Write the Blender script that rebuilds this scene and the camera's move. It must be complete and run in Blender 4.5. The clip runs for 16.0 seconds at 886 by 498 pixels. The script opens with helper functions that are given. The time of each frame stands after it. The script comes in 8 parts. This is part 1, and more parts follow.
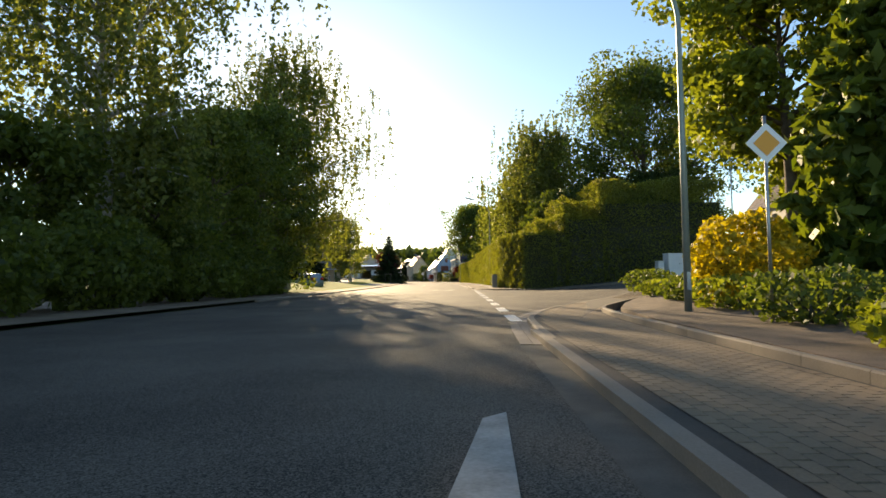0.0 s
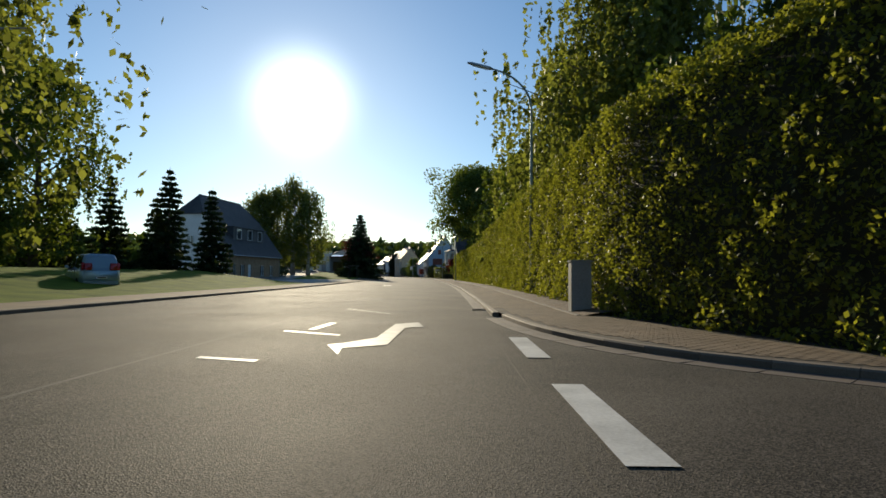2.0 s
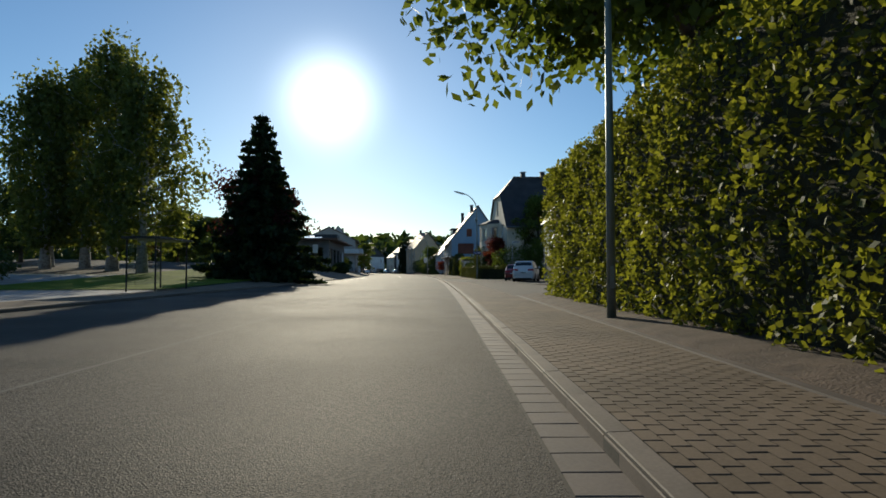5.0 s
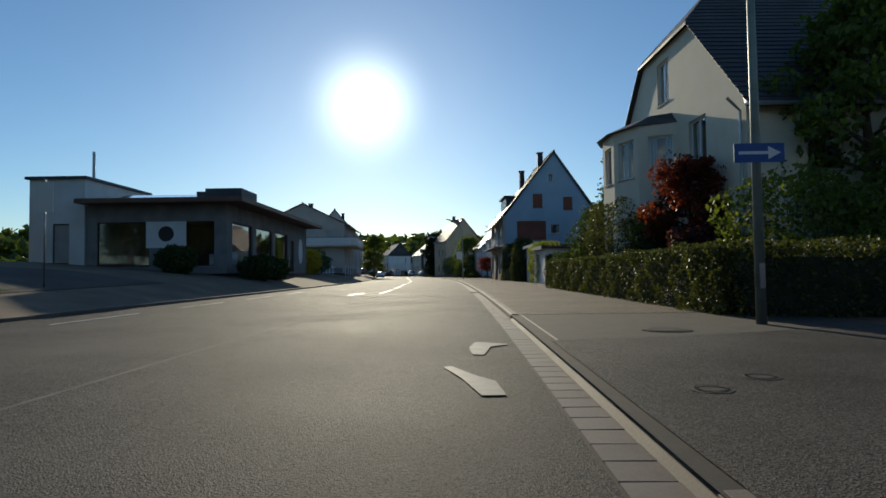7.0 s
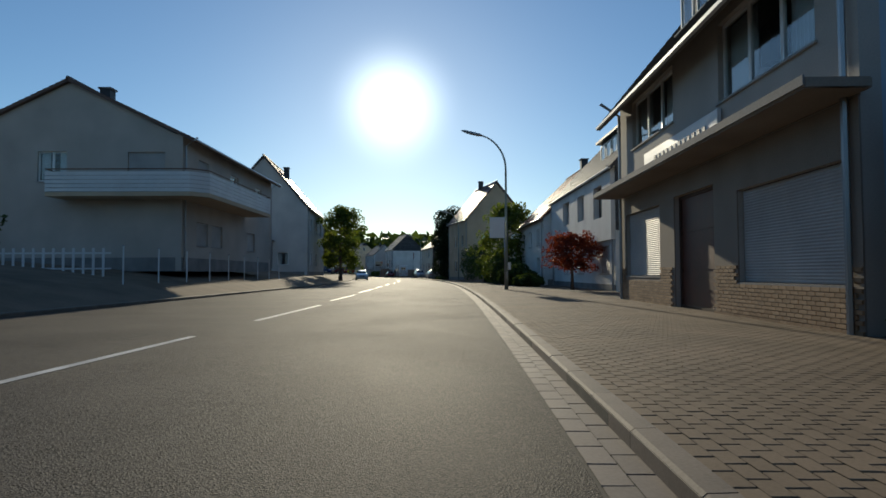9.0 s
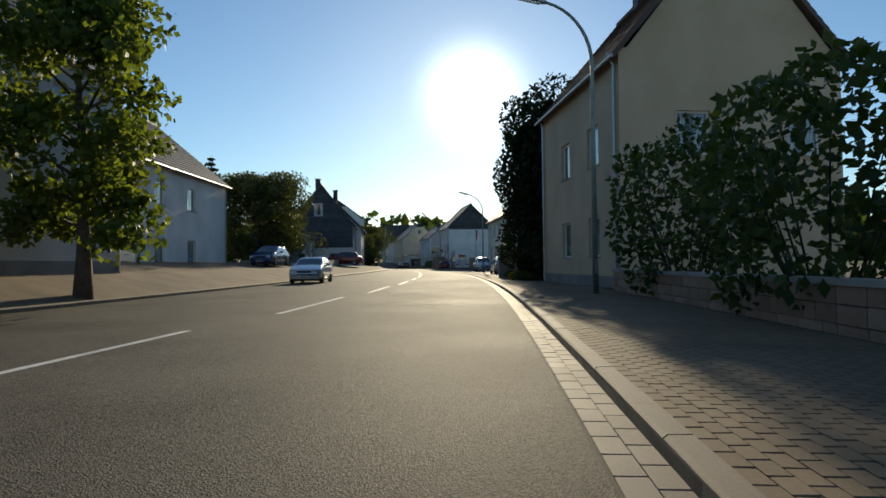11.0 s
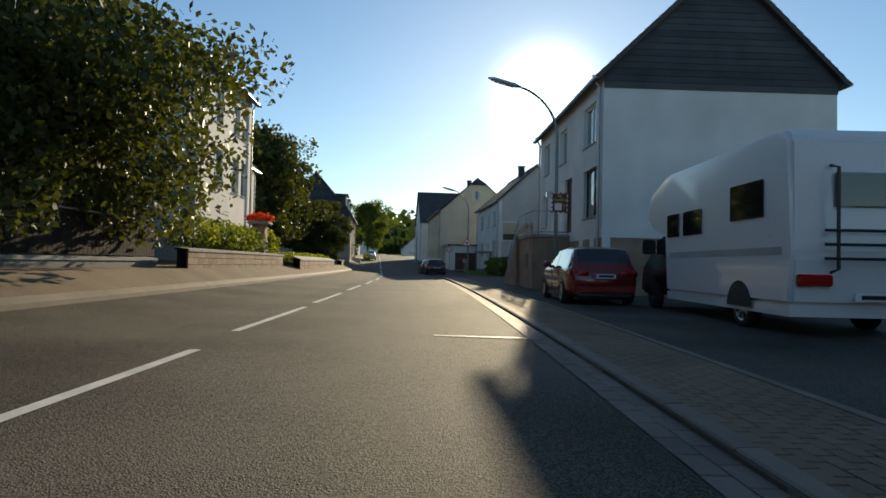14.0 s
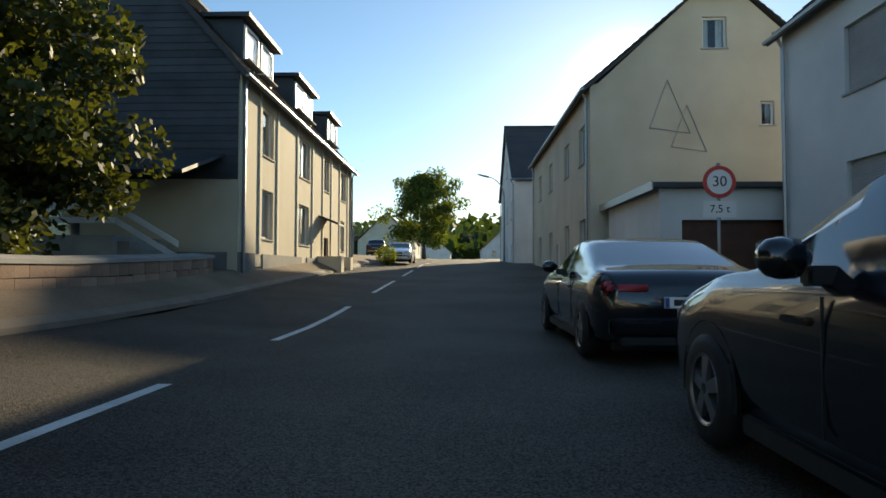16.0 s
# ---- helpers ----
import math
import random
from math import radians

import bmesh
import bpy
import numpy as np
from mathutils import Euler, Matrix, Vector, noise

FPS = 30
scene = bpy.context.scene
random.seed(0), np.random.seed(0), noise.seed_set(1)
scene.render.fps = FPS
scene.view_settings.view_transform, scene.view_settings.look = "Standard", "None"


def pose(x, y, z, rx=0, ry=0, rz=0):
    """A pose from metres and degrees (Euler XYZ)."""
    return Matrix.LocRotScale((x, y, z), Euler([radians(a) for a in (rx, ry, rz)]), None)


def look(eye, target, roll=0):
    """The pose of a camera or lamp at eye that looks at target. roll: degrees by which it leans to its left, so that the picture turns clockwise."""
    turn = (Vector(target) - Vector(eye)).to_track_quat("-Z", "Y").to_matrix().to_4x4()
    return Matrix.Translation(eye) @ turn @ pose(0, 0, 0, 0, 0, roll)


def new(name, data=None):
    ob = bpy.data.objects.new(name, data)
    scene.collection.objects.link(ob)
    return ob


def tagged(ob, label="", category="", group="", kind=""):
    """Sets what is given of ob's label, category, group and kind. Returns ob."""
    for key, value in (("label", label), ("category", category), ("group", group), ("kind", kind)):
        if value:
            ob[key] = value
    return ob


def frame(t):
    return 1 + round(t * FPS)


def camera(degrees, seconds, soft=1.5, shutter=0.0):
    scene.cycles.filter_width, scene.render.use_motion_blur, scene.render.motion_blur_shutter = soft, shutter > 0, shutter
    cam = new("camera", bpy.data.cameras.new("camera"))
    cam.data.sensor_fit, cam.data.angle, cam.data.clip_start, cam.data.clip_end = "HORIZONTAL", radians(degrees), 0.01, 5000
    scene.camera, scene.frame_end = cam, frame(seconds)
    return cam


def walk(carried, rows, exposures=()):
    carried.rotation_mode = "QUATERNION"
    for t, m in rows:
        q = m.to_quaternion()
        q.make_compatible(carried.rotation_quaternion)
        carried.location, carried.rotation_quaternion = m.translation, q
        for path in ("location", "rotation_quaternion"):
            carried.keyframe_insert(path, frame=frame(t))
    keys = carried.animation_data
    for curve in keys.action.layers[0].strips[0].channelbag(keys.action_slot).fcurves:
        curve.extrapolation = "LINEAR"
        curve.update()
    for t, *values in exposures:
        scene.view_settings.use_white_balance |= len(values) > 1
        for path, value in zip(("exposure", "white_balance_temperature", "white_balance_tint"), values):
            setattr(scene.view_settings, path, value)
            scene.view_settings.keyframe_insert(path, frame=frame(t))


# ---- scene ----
cam = camera(73.0, 16.0, soft=1.6)
PATH = [
    (0, (0.000, 0.000, 1.000), (0.000, 1.997, 1.101), -0.9),
    (0.5, (0.198, 10.177, 1.000), (0.279, 12.173, 1.098), -0.7),
    (1, (0.604, 20.622, 1.000), (0.661, 22.619, 1.090), -0.3),
    (1.5, (1.121, 31.745, 1.000), (1.153, 33.743, 1.084), -0.2),
    (2, (1.456, 43.457, 1.000), (1.465, 45.455, 1.087), 0.4),
    (2.5, (1.526, 56.129, 1.000), (1.539, 58.127, 1.083), 0.1),
    (3, (1.879, 69.665, 1.000), (1.948, 71.662, 1.083), 0.2),
    (3.5, (1.989, 82.525, 1.000), (1.931, 84.523, 1.081), 1.4),
    (4, (1.654, 95.578, 1.000), (1.563, 97.574, 1.080), 0.2),
    (4.2, (1.702, 100.717, 1.000), (1.620, 102.714, 1.077), -0.1),
    (6.3, (-0.654, 153.914, 1.000), (-0.811, 155.906, 1.072), -0.5),
    (6.5, (-0.907, 159.448, 1.000), (-1.089, 161.439, 1.078), -0.6),
    (7, (-2.037, 173.384, 1.000), (-2.250, 175.371, 1.079), -0.8),
    (7.5, (-2.939, 186.738, 1.000), (-3.141, 188.726, 1.082), -0.3),
    (8, (-4.106, 199.288, 1.000), (-4.377, 201.268, 1.076), 0.0),
    (8.5, (-5.502, 212.816, 1.000), (-5.779, 214.796, 1.078), 0.3),
    (9, (-7.031, 227.199, 1.000), (-7.327, 229.175, 1.081), -0.2),
    (9.5, (-8.582, 241.077, 1.000), (-8.919, 243.047, 1.076), 0.3),
    (9.7, (-9.348, 246.616, 1.000), (-9.751, 248.574, 1.067), -0.2),
    (12, (-22.367, 311.579, 1.000), (-22.965, 313.487, 1.048), -0.4),
    (12.5, (-26.830, 326.132, 1.000), (-27.474, 328.025, 1.050), 0.1),
    (13, (-31.511, 339.914, 1.000), (-32.224, 341.782, 1.050), 0.6),
    (13.5, (-36.498, 353.120, 1.000), (-37.253, 354.971, 1.052), 0.7),
    (14, (-42.011, 366.540, 1.000), (-42.786, 368.383, 1.051), 1.2),
    (14.5, (-47.697, 380.203, 1.000), (-48.518, 382.026, 1.053), 1.2),
    (15, (-54.113, 393.665, 1.000), (-55.019, 395.447, 1.059), 1.2),
    (15.5, (-59.535, 405.117, 1.000), (-60.489, 406.874, 1.081), 1.1),
    (16, (-65.173, 414.456, 1.000), (-66.194, 416.174, 1.070), 0.1),
]
walk(cam, [(t, look(eye, target, roll)) for t, eye, target, roll in PATH],
     exposures=[(0.0, 1.2, 7800, 8), (0.5, 1.0, 7600, 8), (1.0, 0.9, 7500, 8), (1.5, 0.5, 6700, 8), (2.2, 0.0, 6130, 2), (3.5, -0.05, 5880, 2), (6.5, -0.25, 5830, 2), (8.2, -0.25, 5830, 2), (9.4, -0.2, 6030, 2), (12.0, 0.25, 6480, 2), (13.0, 0.12, 6290, 2), (13.5, 0.05, 6090, 2), (14.0, 0.35, 6740, 2), (14.6, 0.5, 6690, 2), (15.1, 0.3, 6540, 2), (15.5, 0.15, 6340, 2), (16.0, 0.8, 6940, 2)])

# ---- light: a low evening sun ahead of the car, and its sky ----
SUN_LEFT, SUN_UP = 13.3, 15.9
world = bpy.data.worlds.new("evening_sky")
scene.world = world
world.use_nodes = True
wn = world.node_tree.nodes
sky = wn.new("ShaderNodeTexSky")
sky.sky_type = "NISHITA"
sky.sun_disc = False
sky.sun_elevation = radians(SUN_UP)
sky.sun_rotation = radians(-SUN_LEFT)
sky.air_density = 1.0
sky.dust_density = 0.18
sky.ozone_density = 3.5
wn["Background"].inputs["Strength"].default_value = 0.11
wl = world.node_tree.links
wl.new(sky.outputs["Color"], wn["Background"].inputs["Color"])
sun = new("sun", bpy.data.lights.new("sun", "SUN"))
sun.data.energy = 4.6
sun.data.angle = radians(0.6)
sun.data.color = (1.0, 0.81, 0.57)
su, sl = radians(SUN_UP), radians(SUN_LEFT)
SUN_DIR = Vector((-math.sin(sl) * math.cos(su), math.cos(sl) * math.cos(su), math.sin(su)))
sun.matrix_world = look(SUN_DIR * 300, (0, 0, 0))
# the glare of the overexposed sun, painted into the sky as a soft glow
way, near_sun, fade, sun_glare, both = [wn.new("ShaderNode" + k) for k in ("TexCoord", "VectorMath", "MapRange", "Background", "AddShader")]
fall = wn.new("ShaderNodeMath")
fall.operation = "POWER"
fall.inputs[1].default_value = 5.0
near_sun.operation = "DOT_PRODUCT"
near_sun.inputs[1].default_value = SUN_DIR
fade.inputs["From Min"].default_value, fade.inputs["From Max"].default_value = math.cos(radians(8.5)), 1.0
fade.inputs["To Min"].default_value, fade.inputs["To Max"].default_value = 0.0, 1.0
sun_glare.inputs["Color"].default_value = (1.25, 1.2, 1.1, 1)
wl.new(way.outputs["Generated"], near_sun.inputs[0])
wl.new(near_sun.outputs["Value"], fade.inputs["Value"])
wl.new(fade.outputs["Result"], fall.inputs[0])
wl.new(fall.outputs[0], sun_glare.inputs["Strength"])
wl.new(wn["Background"].outputs["Background"], both.inputs[0])
wl.new(sun_glare.outputs["Background"], both.inputs[1])
wl.new(both.outputs["Shader"], wn["World Output"].inputs["Surface"])

# ---- the street's axis: stations s along it, offsets d to its right ----
BENDS = [(-60, -2.2), (0, -2.2), (45, -1.3), (80, -0.0), (105, 1.5), (130, 2.8), (175, 4.2), (215, 6.0), (248, 7.9), (280, 10.7), (318, 15.8), (350, 20.3), (385, 24.3), (405, 26.1), (435, 29.0), (900, 29.0)]
AX_S = np.arange(-60.0, 900.5, 1.0)
AX_H = np.radians(np.interp(AX_S, [b[0] for b in BENDS], [b[1] for b in BENDS]))
AX_X = np.concatenate([[0.0], np.cumsum(-np.sin((AX_H[1:] + AX_H[:-1]) / 2))])
AX_Y = np.concatenate([[0.0], np.cumsum(np.cos((AX_H[1:] + AX_H[:-1]) / 2))])
AX_X -= AX_X[60]
AX_Y -= AX_Y[60]


def on_axis(s, d=0.0):
    """World x, y of offset d at station s; arrays are welcome."""
    h = np.interp(s, AX_S, AX_H)
    return np.interp(s, AX_S, AX_X) + d * np.cos(h), np.interp(s, AX_S, AX_Y) + d * np.sin(h)


def far_edge(s):
    """Offset of the far footpath's kerb: the street narrows towards the village's end."""
    return np.interp(s, (320, 335, 352, 366, 400, 436, 560), (-10.4, -9.6, -7.8, -6.7, -6.5, -6.3, -6.3))


def hill(s, d):
    """How far the ground has risen at a station: a bank on the left, the climb of the side street on the right, and of the street's far end."""
    u = far_edge(s) - d
    bank = np.interp(u, (0.2, 2.5, 6.6, 16.6, 50), (0, 0.6, 1.2, 2.0, 2.9))
    narrow = np.interp(u, (-2.4, 0, 1.0, 4, 15, 50), (0, 0.2, 0.62, 0.9, 1.3, 2.0))
    k = np.interp(s, (320, 358), (0, 1))
    left = np.interp(s, (150, 200, 460, 520), (0, 1, 1, 0)) * (bank * (1 - k) + narrow * k)
    right = np.interp(s, (8, 20, 62, 70), (0, 1, 1, 0)) * np.interp(d, (6, 18, 40), (0, 1.05, 2.6))
    low = 0.055 * np.interp(s, (305, 318, 398, 410), (0, 1, 1, 0)) * np.interp(d, (1.085, 1.09), (0, 1))
    yard = -0.45 * np.interp(s, (362.5, 366, 388, 391), (0, 1, 1, 0)) * np.interp(d, (8.0, 10.5), (0, 1))
    return left + right + np.interp(s, (436, 446, 466, 520, 900), (0, 0.45, 1.35, 2.7, 9.0)) - low - yard


def sunk(s, d):
    """Brings a pose back down to the level of the street's lower part."""
    return -float(hill(s, d))


def spot(s, d, z=0.0, turn=0.0):
    """Pose at a station: local y runs along the street, x to its right; z counts from the sloping ground."""
    x, y = on_axis(s, d)
    return pose(float(x), float(y), z + float(hill(s, d)), 0, 0, math.degrees(float(np.interp(s, AX_S, AX_H))) + turn)
# ---- materials ----
def nodes_of(name):
    m = bpy.data.materials.new(name)
    m.use_nodes = True
    return m, m.node_tree.nodes, m.node_tree.links, m.node_tree.nodes["Principled BSDF"]


def surf(name, dark, light, rough=0.8, scale=3.0, fine=60.0, bump=0.15, dist=0.01, metal=0.0, spec=0.5, per_piece=0.0, rough_var=0.1):
    """A surface with stains at one scale, grain at a finer one, and fine relief."""
    m, nd, ln, p = nodes_of(name)
    tc = nd.new("ShaderNodeTexCoord")
    big, small = nd.new("ShaderNodeTexNoise"), nd.new("ShaderNodeTexNoise")
    big.inputs["Scale"].default_value, big.inputs["Detail"].default_value = scale, 6
    small.inputs["Scale"].default_value, small.inputs["Detail"].default_value = fine, 3
    for n in (big, small):
        ln.new(tc.outputs["Object"], n.inputs["Vector"])
    add = nd.new("ShaderNodeMath")
    add.operation = "MULTIPLY_ADD"
    ln.new(small.outputs["Fac"], add.inputs[0])
    add.inputs[1].default_value = 0.45
    ln.new(big.outputs["Fac"], add.inputs[2])
    ramp = nd.new("ShaderNodeValToRGB")
    ramp.color_ramp.elements[0].position, ramp.color_ramp.elements[1].position = 0.45, 0.95
    ramp.color_ramp.elements[0].color, ramp.color_ramp.elements[1].color = (*dark, 1), (*light, 1)
    fac = add.outputs[0]
    if per_piece:
        info = nd.new("ShaderNodeNewGeometry")
        ob = nd.new("ShaderNodeObjectInfo")
        both = nd.new("ShaderNodeMath")
        both.operation = "ADD"
        ln.new(info.outputs["Random Per Island"], both.inputs[0])
        ln.new(ob.outputs["Random"], both.inputs[1])
        wrap = nd.new("ShaderNodeMath")
        wrap.operation = "FRACT"
        ln.new(both.outputs[0], wrap.inputs[0])
        shift = nd.new("ShaderNodeMath")
        shift.operation = "MULTIPLY_ADD"
        ln.new(wrap.outputs[0], shift.inputs[0])
        shift.inputs[1].default_value = per_piece
        ln.new(fac, shift.inputs[2])
        less = nd.new("ShaderNodeMath")
        less.operation = "SUBTRACT"
        ln.new(shift.outputs[0], less.inputs[0])
        less.inputs[1].default_value = per_piece / 2
        fac = less.outputs[0]
    ln.new(fac, ramp.inputs["Fac"])
    ln.new(ramp.outputs["Color"], p.inputs["Base Color"])
    rr = nd.new("ShaderNodeMapRange")
    rr.inputs["To Min"].default_value, rr.inputs["To Max"].default_value = max(0.02, rough - rough_var), min(1.0, rough + rough_var)
    ln.new(big.outputs["Fac"], rr.inputs["Value"])
    ln.new(rr.outputs["Result"], p.inputs["Roughness"])
    p.inputs["Metallic"].default_value = metal
    p.inputs["Specular IOR Level"].default_value = spec
    if bump:
        b = nd.new("ShaderNodeBump")
        b.inputs["Strength"].default_value, b.inputs["Distance"].default_value = bump, dist
        ln.new(add.outputs[0], b.inputs["Height"])
        ln.new(b.outputs["Normal"], p.inputs["Normal"])
    return m


def leaf_mat(name, dark, light, through_light=0.45, gloss=0.3):
    """Leaves: each takes its own tone, and light shines through them."""
    m, nd, ln, p = nodes_of(name)
    geo = nd.new("ShaderNodeNewGeometry")
    tc = nd.new("ShaderNodeTexCoord")
    clump = nd.new("ShaderNodeTexNoise")
    clump.inputs["Scale"].default_value = 0.6
    ln.new(tc.outputs["Object"], clump.inputs["Vector"])
    mixf = nd.new("ShaderNodeMath")
    mixf.operation = "MULTIPLY_ADD"
    ln.new(geo.outputs["Random Per Island"], mixf.inputs[0])
    mixf.inputs[1].default_value = 0.6
    ln.new(clump.outputs["Fac"], mixf.inputs[2])
    ramp = nd.new("ShaderNodeValToRGB")
    ramp.color_ramp.elements[0].position, ramp.color_ramp.elements[1].position = 0.4, 1.1
    ramp.color_ramp.elements[1].position = 1.0
    ramp.color_ramp.elements[0].color, ramp.color_ramp.elements[1].color = (*dark, 1), (*light, 1)
    ln.new(mixf.outputs[0], ramp.inputs["Fac"])
    ln.new(ramp.outputs["Color"], p.inputs["Base Color"])
    p.inputs["Roughness"].default_value = 0.55
    p.inputs["Specular IOR Level"].default_value = gloss
    tr = nd.new("ShaderNodeBsdfTranslucent")
    warm = nd.new("ShaderNodeMixRGB")
    warm.blend_type = "MULTIPLY"
    warm.inputs["Fac"].default_value = 1.0
    warm.inputs["Color2"].default_value = (1.9, 1.7, 0.55, 1)
    ln.new(ramp.outputs["Color"], warm.inputs["Color1"])
    ln.new(warm.outputs["Color"], tr.inputs["Color"])
    mix = nd.new("ShaderNodeMixShader")
    mix.inputs["Fac"].default_value = through_light
    ln.new(p.outputs["BSDF"], mix.inputs[1])
    ln.new(tr.outputs["BSDF"], mix.inputs[2])
    ln.new(mix.outputs["Shader"], nd["Material Output"].inputs["Surface"])
    return m


def asphalt_mat():
    m, nd, ln, p = nodes_of("asphalt")
    tc = nd.new("ShaderNodeTexCoord")
    stains, grain, chips = nd.new("ShaderNodeTexNoise"), nd.new("ShaderNodeTexNoise"), nd.new("ShaderNodeTexVoronoi")
    stains.inputs["Scale"].default_value, stains.inputs["Detail"].default_value = 0.35, 7
    grain.inputs["Scale"].default_value, grain.inputs["Detail"].default_value = 55, 4
    chips.inputs["Scale"].default_value = 100
    for n in (stains, grain, chips):
        ln.new(tc.outputs["Object"], n.inputs["Vector"])
    a = nd.new("ShaderNodeMath")
    a.operation = "MULTIPLY_ADD"
    ln.new(grain.outputs["Fac"], a.inputs[0])
    a.inputs[1].default_value = 0.5
    ln.new(stains.outputs["Fac"], a.inputs[2])
    ramp = nd.new("ShaderNodeValToRGB")
    ramp.color_ramp.elements[0].position, ramp.color_ramp.elements[1].position = 0.5, 1.0
    ramp.color_ramp.elements[0].color, ramp.color_ramp.elements[1].color = (0.023, 0.0205, 0.0175, 1), (0.138, 0.119, 0.096, 1)
    speck = nd.new("ShaderNodeMath")
    speck.operation = "MULTIPLY_ADD"
    ln.new(chips.outputs["Color"], speck.inputs[0])
    speck.inputs[1].default_value = 0.75
    shift = nd.new("ShaderNodeMath")
    shift.operation = "SUBTRACT"
    ln.new(a.outputs[0], shift.inputs[0])
    shift.inputs[1].default_value = 0.37
    ln.new(shift.outputs[0], speck.inputs[2])
    ln.new(speck.outputs[0], ramp.inputs["Fac"])
    ln.new(ramp.outputs["Color"], p.inputs["Base Color"])
    rr = nd.new("ShaderNodeMapRange")
    rr.inputs["To Min"].default_value, rr.inputs["To Max"].default_value = 0.7, 0.88
    ln.new(stains.outputs["Fac"], rr.inputs["Value"])
    ln.new(rr.outputs["Result"], p.inputs["Roughness"])
    p.inputs["Specular IOR Level"].default_value = 0.17
    b = nd.new("ShaderNodeBump")
    b.inputs["Strength"].default_value, b.inputs["Distance"].default_value = 0.8, 0.006
    h = nd.new("ShaderNodeMath")
    h.operation = "MULTIPLY_ADD"
    ln.new(chips.outputs["Distance"], h.inputs[0])
    h.inputs[1].default_value = 0.9
    ln.new(grain.outputs["Fac"], h.inputs[2])
    ln.new(h.outputs[0], b.inputs["Height"])
    ln.new(b.outputs["Normal"], p.inputs["Normal"])
    return m


def glass_mat(name, tint=(0.8, 0.85, 0.86)):
    m, nd, ln, p = nodes_of(name)
    p.inputs["Base Color"].default_value = (*tint, 1)
    p.inputs["Roughness"].default_value = 0.015
    p.inputs["IOR"].default_value = 1.5
    p.inputs["Transmission Weight"].default_value = 1.0
    return m


def plain(name, c, rough=0.5, metal=0.0, coat=0.0, emit=None):
    m, nd, ln, p = nodes_of(name)
    p.inputs["Base Color"].default_value = (*c, 1)
    p.inputs["Roughness"].default_value, p.inputs["Metallic"].default_value = rough, metal
    p.inputs["Coat Weight"].default_value = coat
    p.inputs["Coat Roughness"].default_value = 0.04
    n = nd.new("ShaderNodeTexNoise")
    n.inputs["Scale"].default_value = 9
    n.inputs["Detail"].default_value = 5
    tc = nd.new("ShaderNodeTexCoord")
    ln.new(tc.outputs["Object"], n.inputs["Vector"])
    rr = nd.new("ShaderNodeMapRange")
    rr.inputs["To Min"].default_value, rr.inputs["To Max"].default_value = max(0.03, rough * 0.75), min(1, rough * 1.25)
    ln.new(n.outputs["Fac"], rr.inputs["Value"])
    ln.new(rr.outputs["Result"], p.inputs["Roughness"])
    return m


def tile_roof_mat(name, dark, light):
    """Pantiles: rolls across the slope come from a wave in the object's own coordinates."""
    m = surf(name, dark, light, rough=0.55, scale=0.8, fine=14, bump=0.3, dist=0.02, per_piece=0.15)
    return m


M = {}
M["asphalt"] = asphalt_mat()
M["road_paint"] = surf("road_paint", (0.42, 0.41, 0.38), (0.75, 0.74, 0.7), 0.6, 2.0, 40, 0.3, 0.004)
M["faded_paint"] = surf("faded_paint", (0.07, 0.066, 0.06), (0.2, 0.19, 0.175), 0.7, 4.0, 60, 0.4, 0.004)
M["worn_paint"] = surf("worn_paint", (0.1, 0.096, 0.09), (0.3, 0.29, 0.27), 0.6, 3.0, 40, 0.3, 0.004)
M["paver_far"] = surf("paver_far", (0.13, 0.098, 0.066), (0.25, 0.19, 0.132), 0.9, 0.7, 22, 0.5, 0.01, spec=0.2)
M["seam"] = surf("seam", (0.033, 0.03, 0.026), (0.115, 0.102, 0.087), 0.85, 1.1, 60, 0.4, 0.004)
M["paver"] = surf("paver", (0.135, 0.097, 0.061), (0.235, 0.172, 0.112), 0.85, 0.6, 60, 0.4, 0.004, per_piece=0.16, spec=0.3)
M["gutter"] = surf("gutter", (0.1, 0.078, 0.062), (0.185, 0.146, 0.118), 0.75, 1.5, 50, 0.35, 0.006, per_piece=0.3)
M["kerb"] = surf("kerb", (0.118, 0.092, 0.069), (0.22, 0.176, 0.134), 0.8, 1.5, 50, 0.4, 0.006, per_piece=0.2)
M["paver_joint"] = surf("paver_joint", (0.03, 0.023, 0.017), (0.07, 0.054, 0.04), 0.95, 3, 60, 0.4, 0.01)
M["joint"] = surf("joint", (0.05, 0.045, 0.035), (0.11, 0.095, 0.075), 0.95, 3, 60, 0.4, 0.01)
M["soil"] = surf("soil", (0.05, 0.033, 0.022), (0.16, 0.11, 0.075), 0.95, 2, 35, 0.8, 0.04)
M["grass"] = surf("grass", (0.06, 0.1, 0.014), (0.2, 0.25, 0.035), 0.95, 0.7, 30, 0.9, 0.05, spec=0.05)
M["land"] = surf("land", (0.04, 0.06, 0.015), (0.13, 0.15, 0.05), 0.95, 0.05, 4, 0.5, 0.1, spec=0.1)
M["iron"] = surf("iron", (0.03, 0.028, 0.026), (0.1, 0.09, 0.08), 0.8, 4, 60, 0.3, 0.004, metal=0.2, spec=0.2)
M["white_render"] = surf("white_render", (0.6, 0.59, 0.56), (0.82, 0.81, 0.78), 0.85, 0.5, 35, 0.35, 0.01)
M["cream_render"] = surf("cream_render", (0.62, 0.56, 0.42), (0.8, 0.74, 0.6), 0.85, 0.5, 30, 0.5, 0.012)
M["grey_render"] = surf("grey_render", (0.4, 0.4, 0.39), (0.56, 0.55, 0.53), 0.85, 0.5, 35, 0.35, 0.01)
